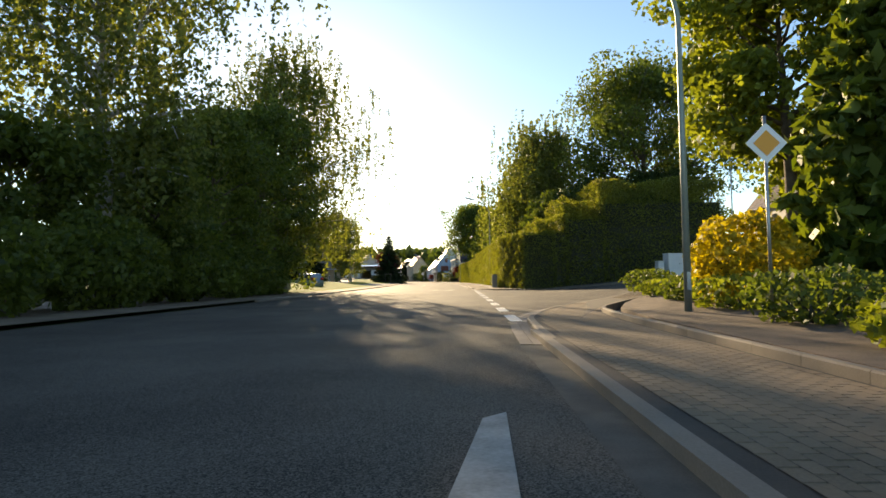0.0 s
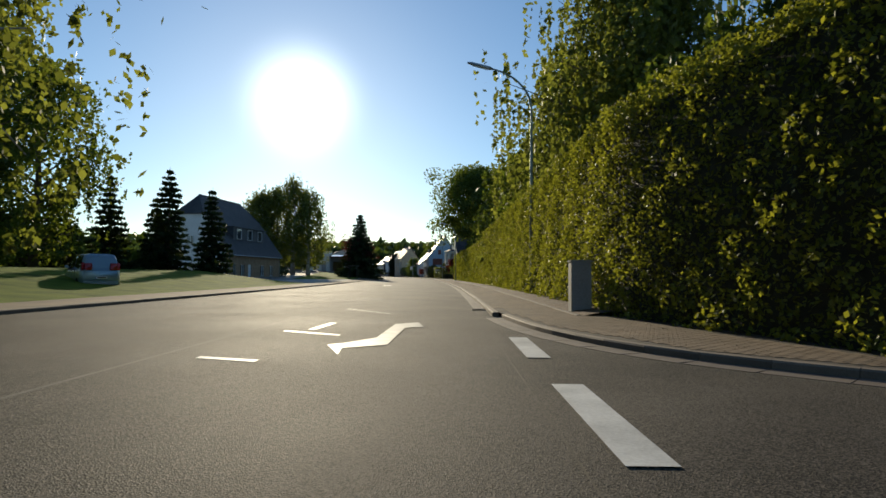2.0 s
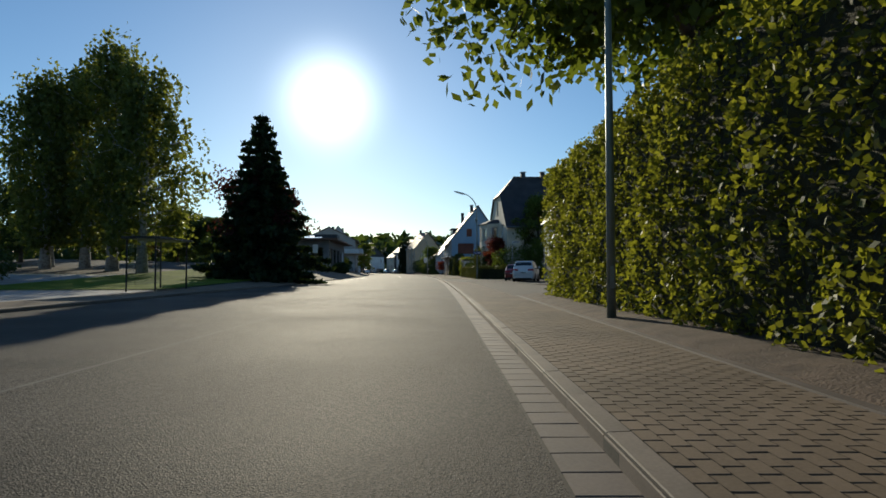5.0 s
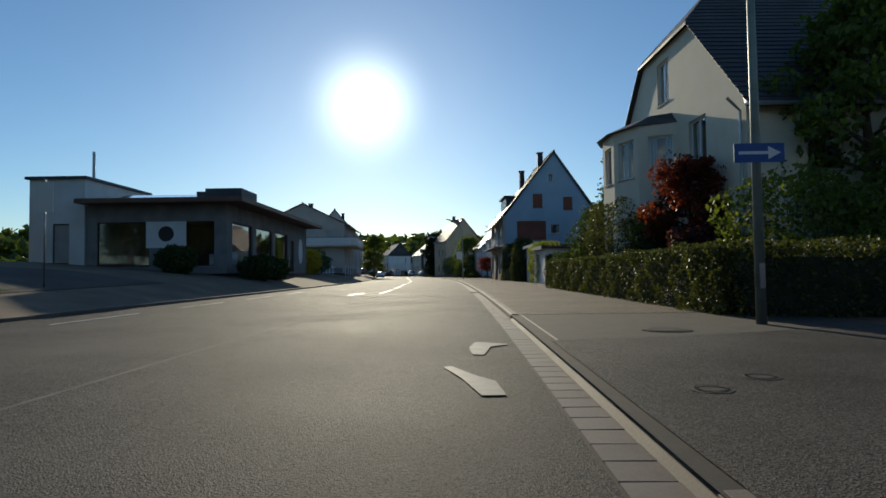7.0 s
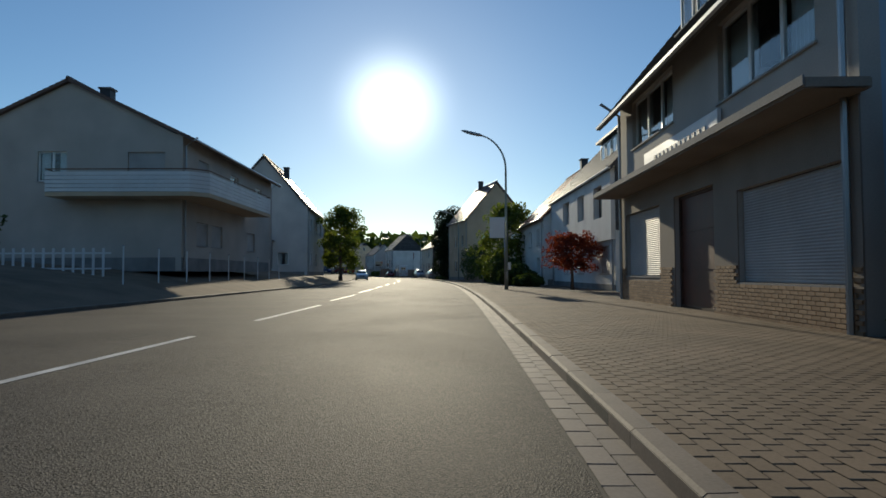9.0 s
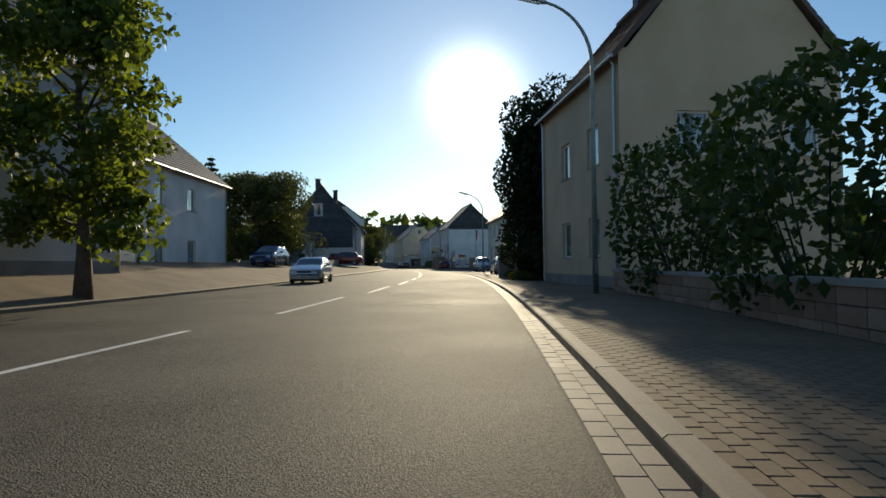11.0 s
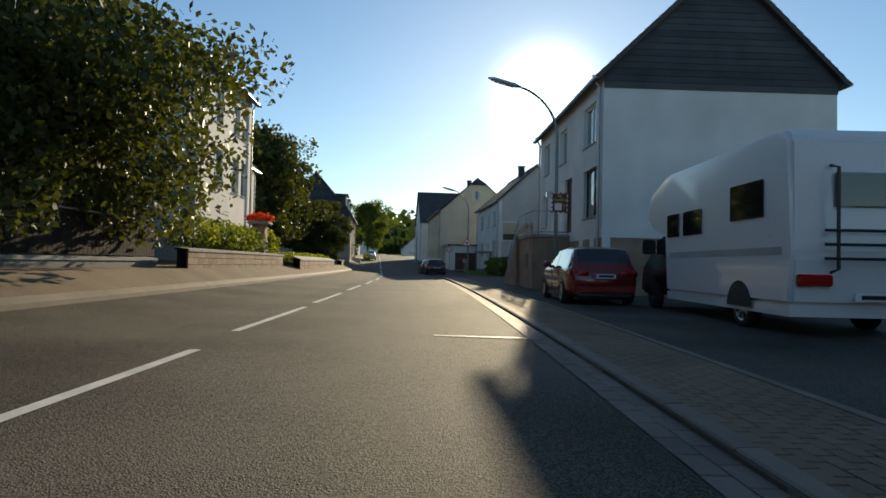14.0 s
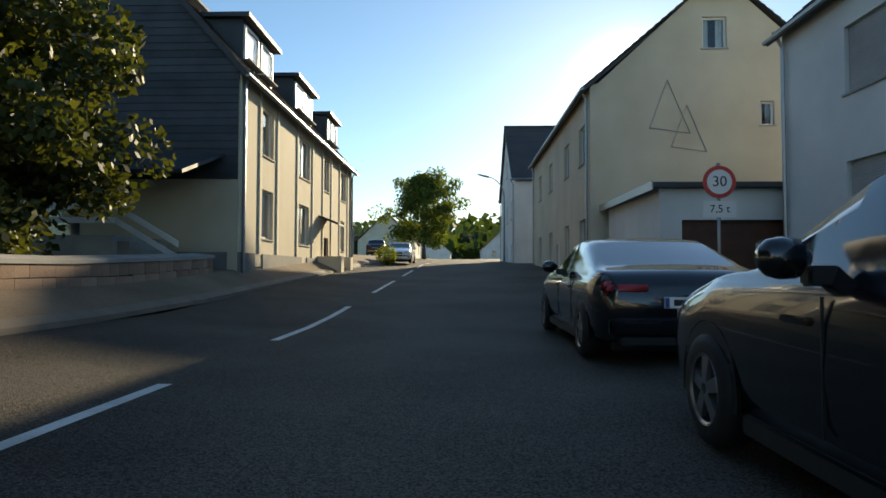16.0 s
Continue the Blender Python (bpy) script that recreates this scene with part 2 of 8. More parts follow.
# blue of the skylight on a gable, put into the render colour
M["skylit_render"] = surf("skylit_render", (0.3, 0.4, 0.5), (0.42, 0.52, 0.6), 0.85, 0.5, 35, 0.3, 0.01)
M["sand_render"] = surf("sand_render", (0.36, 0.325, 0.285), (0.5, 0.46, 0.41), 0.85, 0.5, 35, 0.35, 0.01)
M["taupe_render"] = surf("taupe_render", (0.2, 0.165, 0.13), (0.31, 0.26, 0.21), 0.85, 0.6, 35, 0.35, 0.01)
M["tan_render"] = surf("tan_render", (0.42, 0.33, 0.22), (0.58, 0.47, 0.33), 0.85, 0.5, 35, 0.3, 0.01)
M["yellow_render"] = surf("yellow_render", (0.5, 0.435, 0.32), (0.66, 0.59, 0.45), 0.85, 0.5, 35, 0.3, 0.01)
M["slate"] = surf("slate", (0.02, 0.022, 0.025), (0.07, 0.072, 0.078), 0.6, 1.2, 25, 0.3, 0.01, per_piece=0.3)
M["tile_dark"] = tile_roof_mat("tile_dark", (0.022, 0.02, 0.02), (0.075, 0.068, 0.065))
M["tile_brown"] = tile_roof_mat("tile_brown", (0.05, 0.028, 0.02), (0.13, 0.075, 0.055))
M["tile_red"] = tile_roof_mat("tile_red", (0.13, 0.04, 0.022), (0.3, 0.1, 0.06))
M["brick"] = surf("brick", (0.24, 0.15, 0.08), (0.46, 0.31, 0.18), 0.85, 1.5, 30, 0.4, 0.008, per_piece=0.35)
M["sandstone"] = surf("sandstone", (0.2, 0.12, 0.08), (0.4, 0.27, 0.19), 0.85, 1.5, 30, 0.5, 0.01, per_piece=0.35)
M["plinth"] = surf("plinth", (0.14, 0.14, 0.14), (0.27, 0.26, 0.25), 0.85, 1.0, 30, 0.3, 0.008)
M["concrete"] = surf("concrete", (0.22, 0.215, 0.2), (0.4, 0.39, 0.37), 0.85, 0.9, 35, 0.4, 0.008)
M["frame_white"] = plain("frame_white", (0.75, 0.75, 0.73), 0.4)
M["dark_board"] = surf("dark_board", (0.012, 0.010, 0.008), (0.034, 0.028, 0.022), 0.85, 1.5, 40, 0.4, 0.004, spec=0.2)
M["frame_brown"] = plain("frame_brown", (0.06, 0.03, 0.018), 0.5)
M["glass"] = glass_mat("window_glass")
M["curtain"] = surf("curtain", (0.5, 0.5, 0.48), (0.75, 0.74, 0.72), 0.9, 3, 60, 0.3, 0.01)
M["shutter_grey"] = surf("shutter_grey", (0.3, 0.29, 0.28), (0.45, 0.44, 0.42), 0.6, 1, 40, 0.1, 0.003)
M["shutter_white"] = surf("shutter_white", (0.6, 0.6, 0.59), (0.75, 0.75, 0.74), 0.5, 1, 40, 0.1, 0.003)
M["shutter_red"] = surf("shutter_red", (0.17, 0.055, 0.03), (0.3, 0.1, 0.055), 0.6, 1, 40, 0.15, 0.004)
M["shutter_brown"] = surf("shutter_brown", (0.1, 0.05, 0.028), (0.19, 0.1, 0.058), 0.6, 1, 40, 0.15, 0.004)
M["door_brown"] = surf("door_brown", (0.05, 0.018, 0.01), (0.13, 0.05, 0.03), 0.5, 2, 40, 0.2, 0.005)
M["metal_grey"] = plain("metal_grey", (0.3, 0.31, 0.31), 0.45, 0.8)
M["zinc"] = plain("zinc", (0.33, 0.34, 0.35), 0.4, 0.85)
M["pole_green"] = surf("pole_green", (0.16, 0.2, 0.18), (0.3, 0.34, 0.31), 0.5, 2, 40, 0.1, 0.003, metal=0.4)
M["sign_white"] = plain("sign_white", (0.8, 0.8, 0.79), 0.35)
M["sign_red"] = plain("sign_red", (0.55, 0.02, 0.02), 0.35)
M["sign_blue"] = plain("sign_blue", (0.02, 0.08, 0.3), 0.35)
M["sign_yellow"] = plain("sign_yellow", (0.8, 0.32, 0.01), 0.35)
M["sign_black"] = plain("sign_black", (0.02, 0.02, 0.02), 0.4)
M["bark"] = surf("bark", (0.05, 0.037, 0.025), (0.17, 0.13, 0.1), 0.9, 3, 25, 0.9, 0.03)
M["birch_bark"] = surf("birch_bark", (0.12, 0.11, 0.1), (0.6, 0.58, 0.54), 0.8, 5, 30, 0.5, 0.02)
M["leaf_green"] = leaf_mat("leaf_green", (0.04, 0.065, 0.016), (0.12, 0.16, 0.04), 0.5)
M["leaf_dark"] = leaf_mat("leaf_dark", (0.018, 0.036, 0.012), (0.06, 0.09, 0.025), 0.35)
M["leaf_bright"] = leaf_mat("leaf_bright", (0.065, 0.095, 0.018), (0.2, 0.24, 0.045), 0.5)
M["leaf_hedge"] = leaf_mat("leaf_hedge", (0.07, 0.088, 0.02), (0.2, 0.225, 0.05), 0.5)
# leaf_shade: hedge green with the darkness of shaded foliage put into its colour
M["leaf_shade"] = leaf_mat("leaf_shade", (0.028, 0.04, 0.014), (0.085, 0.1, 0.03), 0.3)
M["leaf_birch"] = leaf_mat("leaf_birch", (0.06, 0.08, 0.025), (0.16, 0.19, 0.07), 0.55)
M["leaf_yellow"] = leaf_mat("leaf_yellow", (0.18, 0.15, 0.015), (0.42, 0.36, 0.04), 0.5)
M["leaf_red"] = leaf_mat("leaf_red", (0.07, 0.014, 0.011), (0.16, 0.036, 0.024), 0.4)
M["leaf_purple"] = leaf_mat("leaf_purple", (0.03, 0.012, 0.015), (0.09, 0.03, 0.035), 0.4)
M["needles"] = leaf_mat("needles", (0.01, 0.022, 0.012), (0.04, 0.06, 0.026), 0.25, 0.08)
M["yew_needles"] = leaf_mat("yew_needles", (0.008, 0.016, 0.008), (0.028, 0.04, 0.018), 0.08, 0.05)
M["needles_light"] = leaf_mat("needles_light", (0.04, 0.075, 0.015), (0.13, 0.17, 0.03), 0.4)
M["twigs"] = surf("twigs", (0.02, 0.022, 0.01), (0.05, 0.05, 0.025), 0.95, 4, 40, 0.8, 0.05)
M["rubber"] = plain("rubber", (0.012, 0.012, 0.012), 0.7)
M["alloy"] = plain("alloy", (0.45, 0.45, 0.46), 0.3, 0.9)
M["car_glass"] = plain("car_glass", (0.012, 0.015, 0.018), 0.05, 0.0, 1.0)
M["car_plastic"] = plain("car_plastic", (0.02, 0.02, 0.021), 0.55)
M["lamp_red"] = plain("lamp_red", (0.42, 0.012, 0.01), 0.15, 0.0, 1.0)
M["lamp_clear"] = plain("lamp_clear", (0.6, 0.62, 0.64), 0.12, 0.3, 1.0)
M["silver_paint"] = plain("silver_paint", (0.42, 0.45, 0.48), 0.3, 0.6, 0.9)
M["white_paint"] = plain("white_paint", (0.72, 0.73, 0.73), 0.3, 0.0, 0.8)
M["red_paint"] = plain("red_paint", (0.22, 0.008, 0.01), 0.3, 0.1, 0.9)
M["black_paint"] = plain("black_paint", (0.008, 0.009, 0.012), 0.22, 0.1, 1.0)
M["blue_paint"] = plain("blue_paint", (0.02, 0.05, 0.16), 0.25, 0.2, 0.9)
M["pale_blue_paint"] = plain("pale_blue_paint", (0.25, 0.36, 0.45), 0.3, 0.4, 0.9)
M["flower_red"] = leaf_mat("flower_red", (0.35, 0.03, 0.015), (0.7, 0.12, 0.05), 0.4)
M["solar"] = plain("solar", (0.25, 0.27, 0.3), 0.12, 0.6, 1.0)
M["amber"] = plain("amber", (0.75, 0.42, 0.03), 0.4)
# ---- builders ----
def mesh_object(name, bm, material, parent=None, smooth=False):
    me = bpy.data.meshes.new(name)
    bmesh.ops.recalc_face_normals(bm, faces=bm.faces)
    bm.to_mesh(me)
    bm.free()
    if smooth:
        me.shade_smooth()
    for m in material if isinstance(material, (list, tuple)) else [material]:
        me.materials.append(m)
    ob = new(name, me)
    ob.parent = parent
    return ob


def part(name, bm, material, parent, label="", smooth=False):
    ob = mesh_object(name, bm, material, parent, smooth)
    return tagged(ob, label) if label else ob


def holder(name, m, label, category, group="", kind=""):
    ob = new(name)
    ob.matrix_world = m
    ob.empty_display_size = 0.3
    return tagged(ob, label, category, group, kind)


def box(bm, x0, x1, y0, y1, z0, z1, bevel=0.0):
    c = [(x, y, z) for z in (z0, z1) for y in (y0, y1) for x in (x0, x1)]
    v = [bm.verts.new(p) for p in c]
    f = [bm.faces.new([v[i] for i in q]) for q in ((0, 1, 3, 2), (4, 5, 7, 6), (0, 1, 5, 4), (2, 3, 7, 6), (0, 2, 6, 4), (1, 3, 7, 5))]
    if bevel:
        edges = {e for q in f for e in q.edges}
        bmesh.ops.bevel(bm, geom=list(edges), offset=bevel, segments=2, affect="EDGES")
    return bm


def one_box(*a, bevel=0.0):
    return box(bmesh.new(), *a, bevel=bevel)


def ring(bm, c, u, w, r, n):
    return [bm.verts.new(Vector(c) + r * (math.cos(2 * math.pi * k / n) * u + math.sin(2 * math.pi * k / n) * w)) for k in range(n)]


def tube(bm, pts, radii, n=8, caps=True):
    """A round bar along points, with a radius at each."""
    pts = [Vector(p) for p in pts]
    rings = []
    for i, p in enumerate(pts):
        t = (pts[min(i + 1, len(pts) - 1)] - pts[max(i - 1, 0)]).normalized()
        u = t.cross(Vector((0.31, 0.2, 0.93)) if abs(t.z) < 0.9 else Vector((1, 0.1, 0))).normalized()
        rings.append(ring(bm, p, u, t.cross(u), radii[i] if isinstance(radii, (list, tuple)) else radii, n))
    for a, b in zip(rings, rings[1:]):
        for k in range(n):
            bm.faces.new((a[k], a[(k + 1) % n], b[(k + 1) % n], b[k]))
    if caps:
        bm.faces.new(rings[0][::-1])
        bm.faces.new(rings[-1])
    return bm


def slab(bm, loop, holes, at, depth):
    """A wall of that depth with openings through it. loop and holes are (u, v) outlines; at(u, v, w) gives the place."""
    for w in (0.0, depth):
        edges = []
        for lp in [loop] + holes:
            vs = [bm.verts.new(at(u, v, w)) for u, v in lp]
            edges += [bm.edges.new((vs[k], vs[(k + 1) % len(vs)])) for k in range(len(vs))]
        bmesh.ops.triangle_fill(bm, use_beauty=True, use_dissolve=False, edges=edges)
    for lp in [loop] + holes:
        for (u0, v0), (u1, v1) in zip(lp, lp[1:] + lp[:1]):
            q = [bm.verts.new(at(*p)) for p in ((u0, v0, 0), (u1, v1, 0), (u1, v1, depth), (u0, v0, depth))]
            bm.faces.new(q)
    bmesh.ops.remove_doubles(bm, verts=bm.verts, dist=0.0005)
    return bm


def rect(u, v, w, h):
    return [(u, v), (u + w, v), (u + w, v + h), (u, v + h)]


def courses(bm, at, left, right, rows, lift=0.035, thick=0.14):
    """A roof slope of lapped courses. at(u, t, n): u along the eave, t from eave 0 to ridge 1, n off the slope; left(t), right(t): its ends."""
    low = [bm.verts.new(at(u, 0, 0.0)) for u in (left(0), right(0))]
    lo = [bm.verts.new(at(u, t, -thick)) for u, t in ((left(0), 0), (right(0), 0), (right(1), 1), (left(1), 1))]
    sides = [[low[0]], [low[1]]]
    bm.faces.new((lo[0], lo[1], low[1], low[0]))
    for i in range(rows):
        t0, t1 = i / rows, (i + 1) / rows
        v = [bm.verts.new(at(*p)) for p in ((left(t0), t0, lift), (right(t0), t0, lift), (right(t1), t1, 0.004), (left(t1), t1, 0.004))]
        bm.faces.new(v)
        bm.faces.new((low[0], low[1], v[1], v[0]))
        low = [v[3], v[2]]
        sides[0] += [v[0], v[3]]
        sides[1] += [v[1], v[2]]
    bm.faces.new(lo)
    bm.faces.new((lo[3], lo[2], low[1], low[0]))
    bm.faces.new([lo[0]] + sides[0] + [lo[3]])
    bm.faces.new([lo[1]] + sides[1] + [lo[2]])


WINDOW_MESHES = {}


def cached(key, make, material, smooth=False):
    """One mesh for all alike pieces."""
    if key not in WINDOW_MESHES:
        bm = make()
        me = bpy.data.meshes.new(key[0])
        bmesh.ops.recalc_face_normals(bm, faces=bm.faces)
        bm.to_mesh(me)
        bm.free()
        if smooth:
            me.shade_smooth()
        me.materials.append(material)
        WINDOW_MESHES[key] = me
    return WINDOW_MESHES[key]


def piece(name, me, parent, m=None):
    ob = new(name, me)
    ob.parent = parent
    if m is not None:
        ob.matrix_local = m
    return ob


def window_frame(w, h, leaves, bar):
    """A frame cut from one piece, with a light for each leaf and, with a bar, one above it."""
    t, holes = 0.07, []
    for k in range(leaves):
        x0, x1 = (t if k == 0 else w * k / leaves + 0.055), (w - t if k == leaves - 1 else w * (k + 1) / leaves - 0.055)
        if bar:
            holes += [rect(x0, t, x1 - x0, h * bar - 0.03 - t), rect(x0, h * bar + 0.03, x1 - x0, h - t - h * bar - 0.03)]
        else:
            holes.append(rect(x0, t, x1 - x0, h - 2 * t))
    if min(w, h) < 0.3:
        holes = []
    return slab(bmesh.new(), rect(0, 0, w, h), holes, lambda u, v, d: (u, d, v), 0.07)


def slatted(w, h, step=0.055):
    """A lowered roller blind: a thin curtain of rounded laths."""
    bm = bmesh.new()
    n = max(2, int(h / step))
    for k in range(n):
        z0, z1 = h * k / n, h * (k + 1) / n
        q = [bm.verts.new(p) for p in ((0, 0.012, z0), (w, 0.012, z0), (w, 0, (z0 + z1) / 2), (0, 0, (z0 + z1) / 2), (w, 0.012, z1), (0, 0.012, z1))]
        bm.faces.new((q[0], q[1], q[2], q[3]))
        bm.faces.new((q[3], q[2], q[4], q[5]))
    bmesh.ops.remove_doubles(bm, verts=bm.verts, dist=0.0005)
    return bm


def opening_parts(parent, at, u, v, w, h, style):
    """Fills an opening: at(u, v, w) places it, w into the wall. Styles: win, wide, bar, dark, shut_*, door_*, garage."""
    o, x1, z1, y1 = Vector(at(u, v, 0)), Vector(at(u + 1, v, 0)), Vector(at(u, v + 1, 0)), Vector(at(u, v, 1))
    ex, ez, ey = x1 - o, z1 - o, y1 - o
    m = Matrix(((ex.x, ey.x, ez.x, o.x), (ex.y, ey.y, ez.y, o.y), (ex.z, ey.z, ez.z, o.z), (0, 0, 0, 1)))
    k = (round(w, 2), round(h, 2))
    inset = m @ Matrix.Translation((0, 0.12, 0))
    if style.startswith("door") or style == "garage":
        col = {"door": "door_brown", "door_white": "frame_white", "door_brown": "door_brown", "door_grey": "shutter_grey", "garage": "shutter_white"}[style]

        def leaf():
            bm = one_box(0, w, 0.05, 0.1, 0, h)
            n = max(2, int(h / 0.28)) if style == "garage" else 3
            for i in range(n):
                z0, z1b = h * i / n, h * (i + 1) / n
                box(bm, 0.06 if style != "garage" else 0.02, w - (0.06 if style != "garage" else 0.02), 0.03, 0.05, z0 + 0.03, z1b - 0.03)
            return bm
        d = piece("garage_door" if style == "garage" else "door", cached(("door_leaf", style, *k), leaf, M[col]), parent, inset)
        if style == "garage":
            hd = piece("handle", cached(("handle",), lambda: one_box(0, 0.16, 0, 0.035, 0, 0.035), M["metal_grey"]), d, Matrix.Translation((w / 2, -0.005, h * 0.45)))
        else:
            hd = piece("handle", cached(("lever",), lambda: one_box(0, 0.12, 0, 0.05, 0, 0.025), M["metal_grey"]), d, Matrix.Translation((0.1, -0.02, 1.0)))
            piece("door_frame", cached(("door_frame", *k), lambda: window_frame(w, h, 1, 0), M["frame_white" if "white" in style else "frame_brown"]), d, Matrix.Translation((0, -0.015, 0)))
        return
    brown = style.endswith("_b")
    st = style[:-2] if brown else style
    leaves = 2 if (st == "wide" or (w > 1.25 and st != "dark")) else 1
    if w > 2.4 and st != "dark":
        leaves = 3
    fr = piece("window", cached(("window_frame", *k, leaves, st == "bar", brown), lambda: window_frame(w, h, leaves, 0.66 if st == "bar" else 0), M["frame_brown" if brown else "frame_white"]), parent, inset)
    sill = cached(("sill", k[0]), lambda: one_box(-0.06, w + 0.06, -0.17, 0.08, -0.05, -0.005), M["concrete" if not brown else "plinth"])
    piece("window_sill", sill, fr)
    if st.startswith("shut"):
        col = "shutter" + st[4:]
        piece("roller_shutter", cached(("roller_shutter", st, *k), lambda: slatted(w - 0.06, h - 0.03), M[col]), fr, Matrix.Translation((0.03, -0.035, 0.01)))
        return
    pane = piece("pane", cached(("pane", *k), lambda: one_box(0.06, w - 0.06, 0.03, 0.036, 0.06, h - 0.06), M["glass"]), fr)
    pane.visible_shadow = False
    if st in ("win", "wide", "bar"):
        def drape():
            bm = bmesh.new()
            n = max(6, int(w / 0.06))
            lo = [bm.verts.new((0.05 + (w - 0.1) * i / n, 0.16 + 0.025 * (i % 2), h * 0.03)) for i in range(n + 1)]
            hi = [bm.verts.new((0.05 + (w - 0.1) * i / n, 0.16 + 0.025 * (i % 2), h * 0.97)) for i in range(n + 1)]
            for i in range(n):
                if 0.33 < (i + 0.5) / n < 0.67:
                    continue
                bm.faces.new((lo[i], lo[i + 1], hi[i + 1], hi[i]))
            return bm
        piece("curtain", cached(("curtain", *k), drape, M["curtain"]), fr)


def house(label, s, d, side, L, W, eave, ridge, wall="white_render", roof="tile_dark", along=True, turn=0.0, hip=0.0, clad=None, near_mat=None,
          plinth=(0.5, "plinth"), front=(), near=(), far=(), chimneys=(), over=0.35, verge=0.25, z=0.0, dormers=(), pipe=True, name="house", peak=0.5, back_eave=None):
    """A house. (s, d): its corner nearest to the street and to the start; side +1 stands to the right of the street, -1 to the left;
    L along the street, W away from it; along: the ridge runs along the street. Openings (u, v, w, h, style): u from the near corner
    on the front, from the street corner on the near and far ends."""
    ob = holder(name, spot(s, d, z, turn), label, "house")
    be = eave if back_eave is None else back_eave

    def P(a, b, zz):
        return (side * a, b, zz)

    def ends(w_, e0, e1):
        pk = w_ * peak
        if hip <= 0:
            return [(0, 0), (w_, 0), (w_, e1), (pk, ridge), (0, e0)]
        zc = ridge - hip
        f0, f1 = (zc - e0) / (ridge - e0), (zc - e1) / (ridge - e1)
        return [(0, 0), (w_, 0), (w_, e1), (w_ + (pk - w_) * f1, zc), (pk * f0, zc), (0, e0)]
    T = 0.3
    walls = {
        "front": ([(0, 0), (L, 0), (L, eave), (0, eave)] if along else ends(L, eave, be), front, lambda u, v, w: P(w, u, v)),
        "near": (ends(W, eave, be) if along else [(0, 0), (W, 0), (W, eave), (0, eave)], near, lambda u, v, w: P(u, w, v)),
        "far": (ends(W, eave, be) if along else [(0, 0), (W, 0), (W, be), (0, be)], far, lambda u, v, w: P(u, L - w, v)),
        "back": ([(0, 0), (L, 0), (L, be), (0, be)] if along else ends(L, eave, be), (), lambda u, v, w: P(W - w, u, v)),
    }
    for key, (loop, ops, at) in walls.items():
        if key in ("near", "far"):
            loop = [(min(max(u, T), W - T), v) if v < 0.01 or abs(u) < 0.01 or abs(u - W) < 0.01 else (u, v) for u, v in loop]
        holes = [rect(*o[:4]) for o in ops]
        wm = near_mat if (key == "near" and near_mat) else wall
        part("wall", slab(bmesh.new(), loop, holes, at, T), M[wm], ob)
        for o in ops:
            opening_parts(ob, at, *o)
        if plinth[0] > 0:
            ph, pm = plinth
            span = loop[1][0] - loop[0][0]
            doors = sorted((o[0], o[0] + o[2]) for o in ops if o[1] < ph)
            x = loop[0][0]
            for a, b in doors + [(loop[1][0], loop[1][0])]:
                if a - x > 0.05 and key != "back":
                    bm = bmesh.new()
                    v = [at(uu, vv, ww) for ww in (-0.035, -0.002) for vv in (0.0, ph) for uu in (x, a)]
                    vs = [bm.verts.new(p) for p in v]
                    for q in ((0, 1, 3, 2), (4, 5, 7, 6), (0, 1, 5, 4), (2, 3, 7, 6), (0, 2, 6, 4), (1, 3, 7, 5)):
                        bm.faces.new([vs[i] for i in q])
                    part("plinth", bm, M[pm], ob)
                x = b
        if clad and key in ("near", "far") and along:
            base, cm = clad
            bm = bmesh.new()
            top = [p for p in ends(W, eave, be) if p[1] > base]
            n_r = max(3, int((ridge - base) / 0.22))
            for i in range(n_r):
                z0, z1 = base + (ridge - hip - base) * i / n_r, base + (ridge - hip - base) * (i + 1) / n_r

                def xs(zz):
                    pk = W * peak
                    l = 0 if zz <= eave else pk * (zz - eave) / (ridge - eave)
                    r = W if zz <= be else W + (pk - W) * (zz - be) / (ridge - be)
                    return l, r
                (l0, r0), (l1, r1) = xs(z0), xs(z1)
                cuts = [(o[0], o[0] + o[2]) for o in ops if o[1] < z1 and o[1] + o[3] > z0]
                spans, x = [], l0
                for a, b in sorted(cuts):
                    spans.append((x, a, x if x > l0 else l1, a))
                    x = b
                spans.append((x, r0, x if x > l0 else l1, r1))
                for q0, q1, q2, q3 in spans:
                    if q1 - q0 < 0.02:
                        continue
                    v = [bm.verts.new(at(*p)) for p in ((q0, z0, -0.05), (q1, z0, -0.05), (min(q3, q1), z1, -0.03), (max(q2, q0), z1, -0.03))]
                    bm.faces.new(v)
                    w2 = [bm.verts.new(at(*p)) for p in ((q0, z0, -0.004), (q1, z0, -0.004))]
                    bm.faces.new((v[0], v[1], w2[1], w2[0]))
            part("slate_cladding", bm, M[cm], ob, "dark overlapping slate cladding")
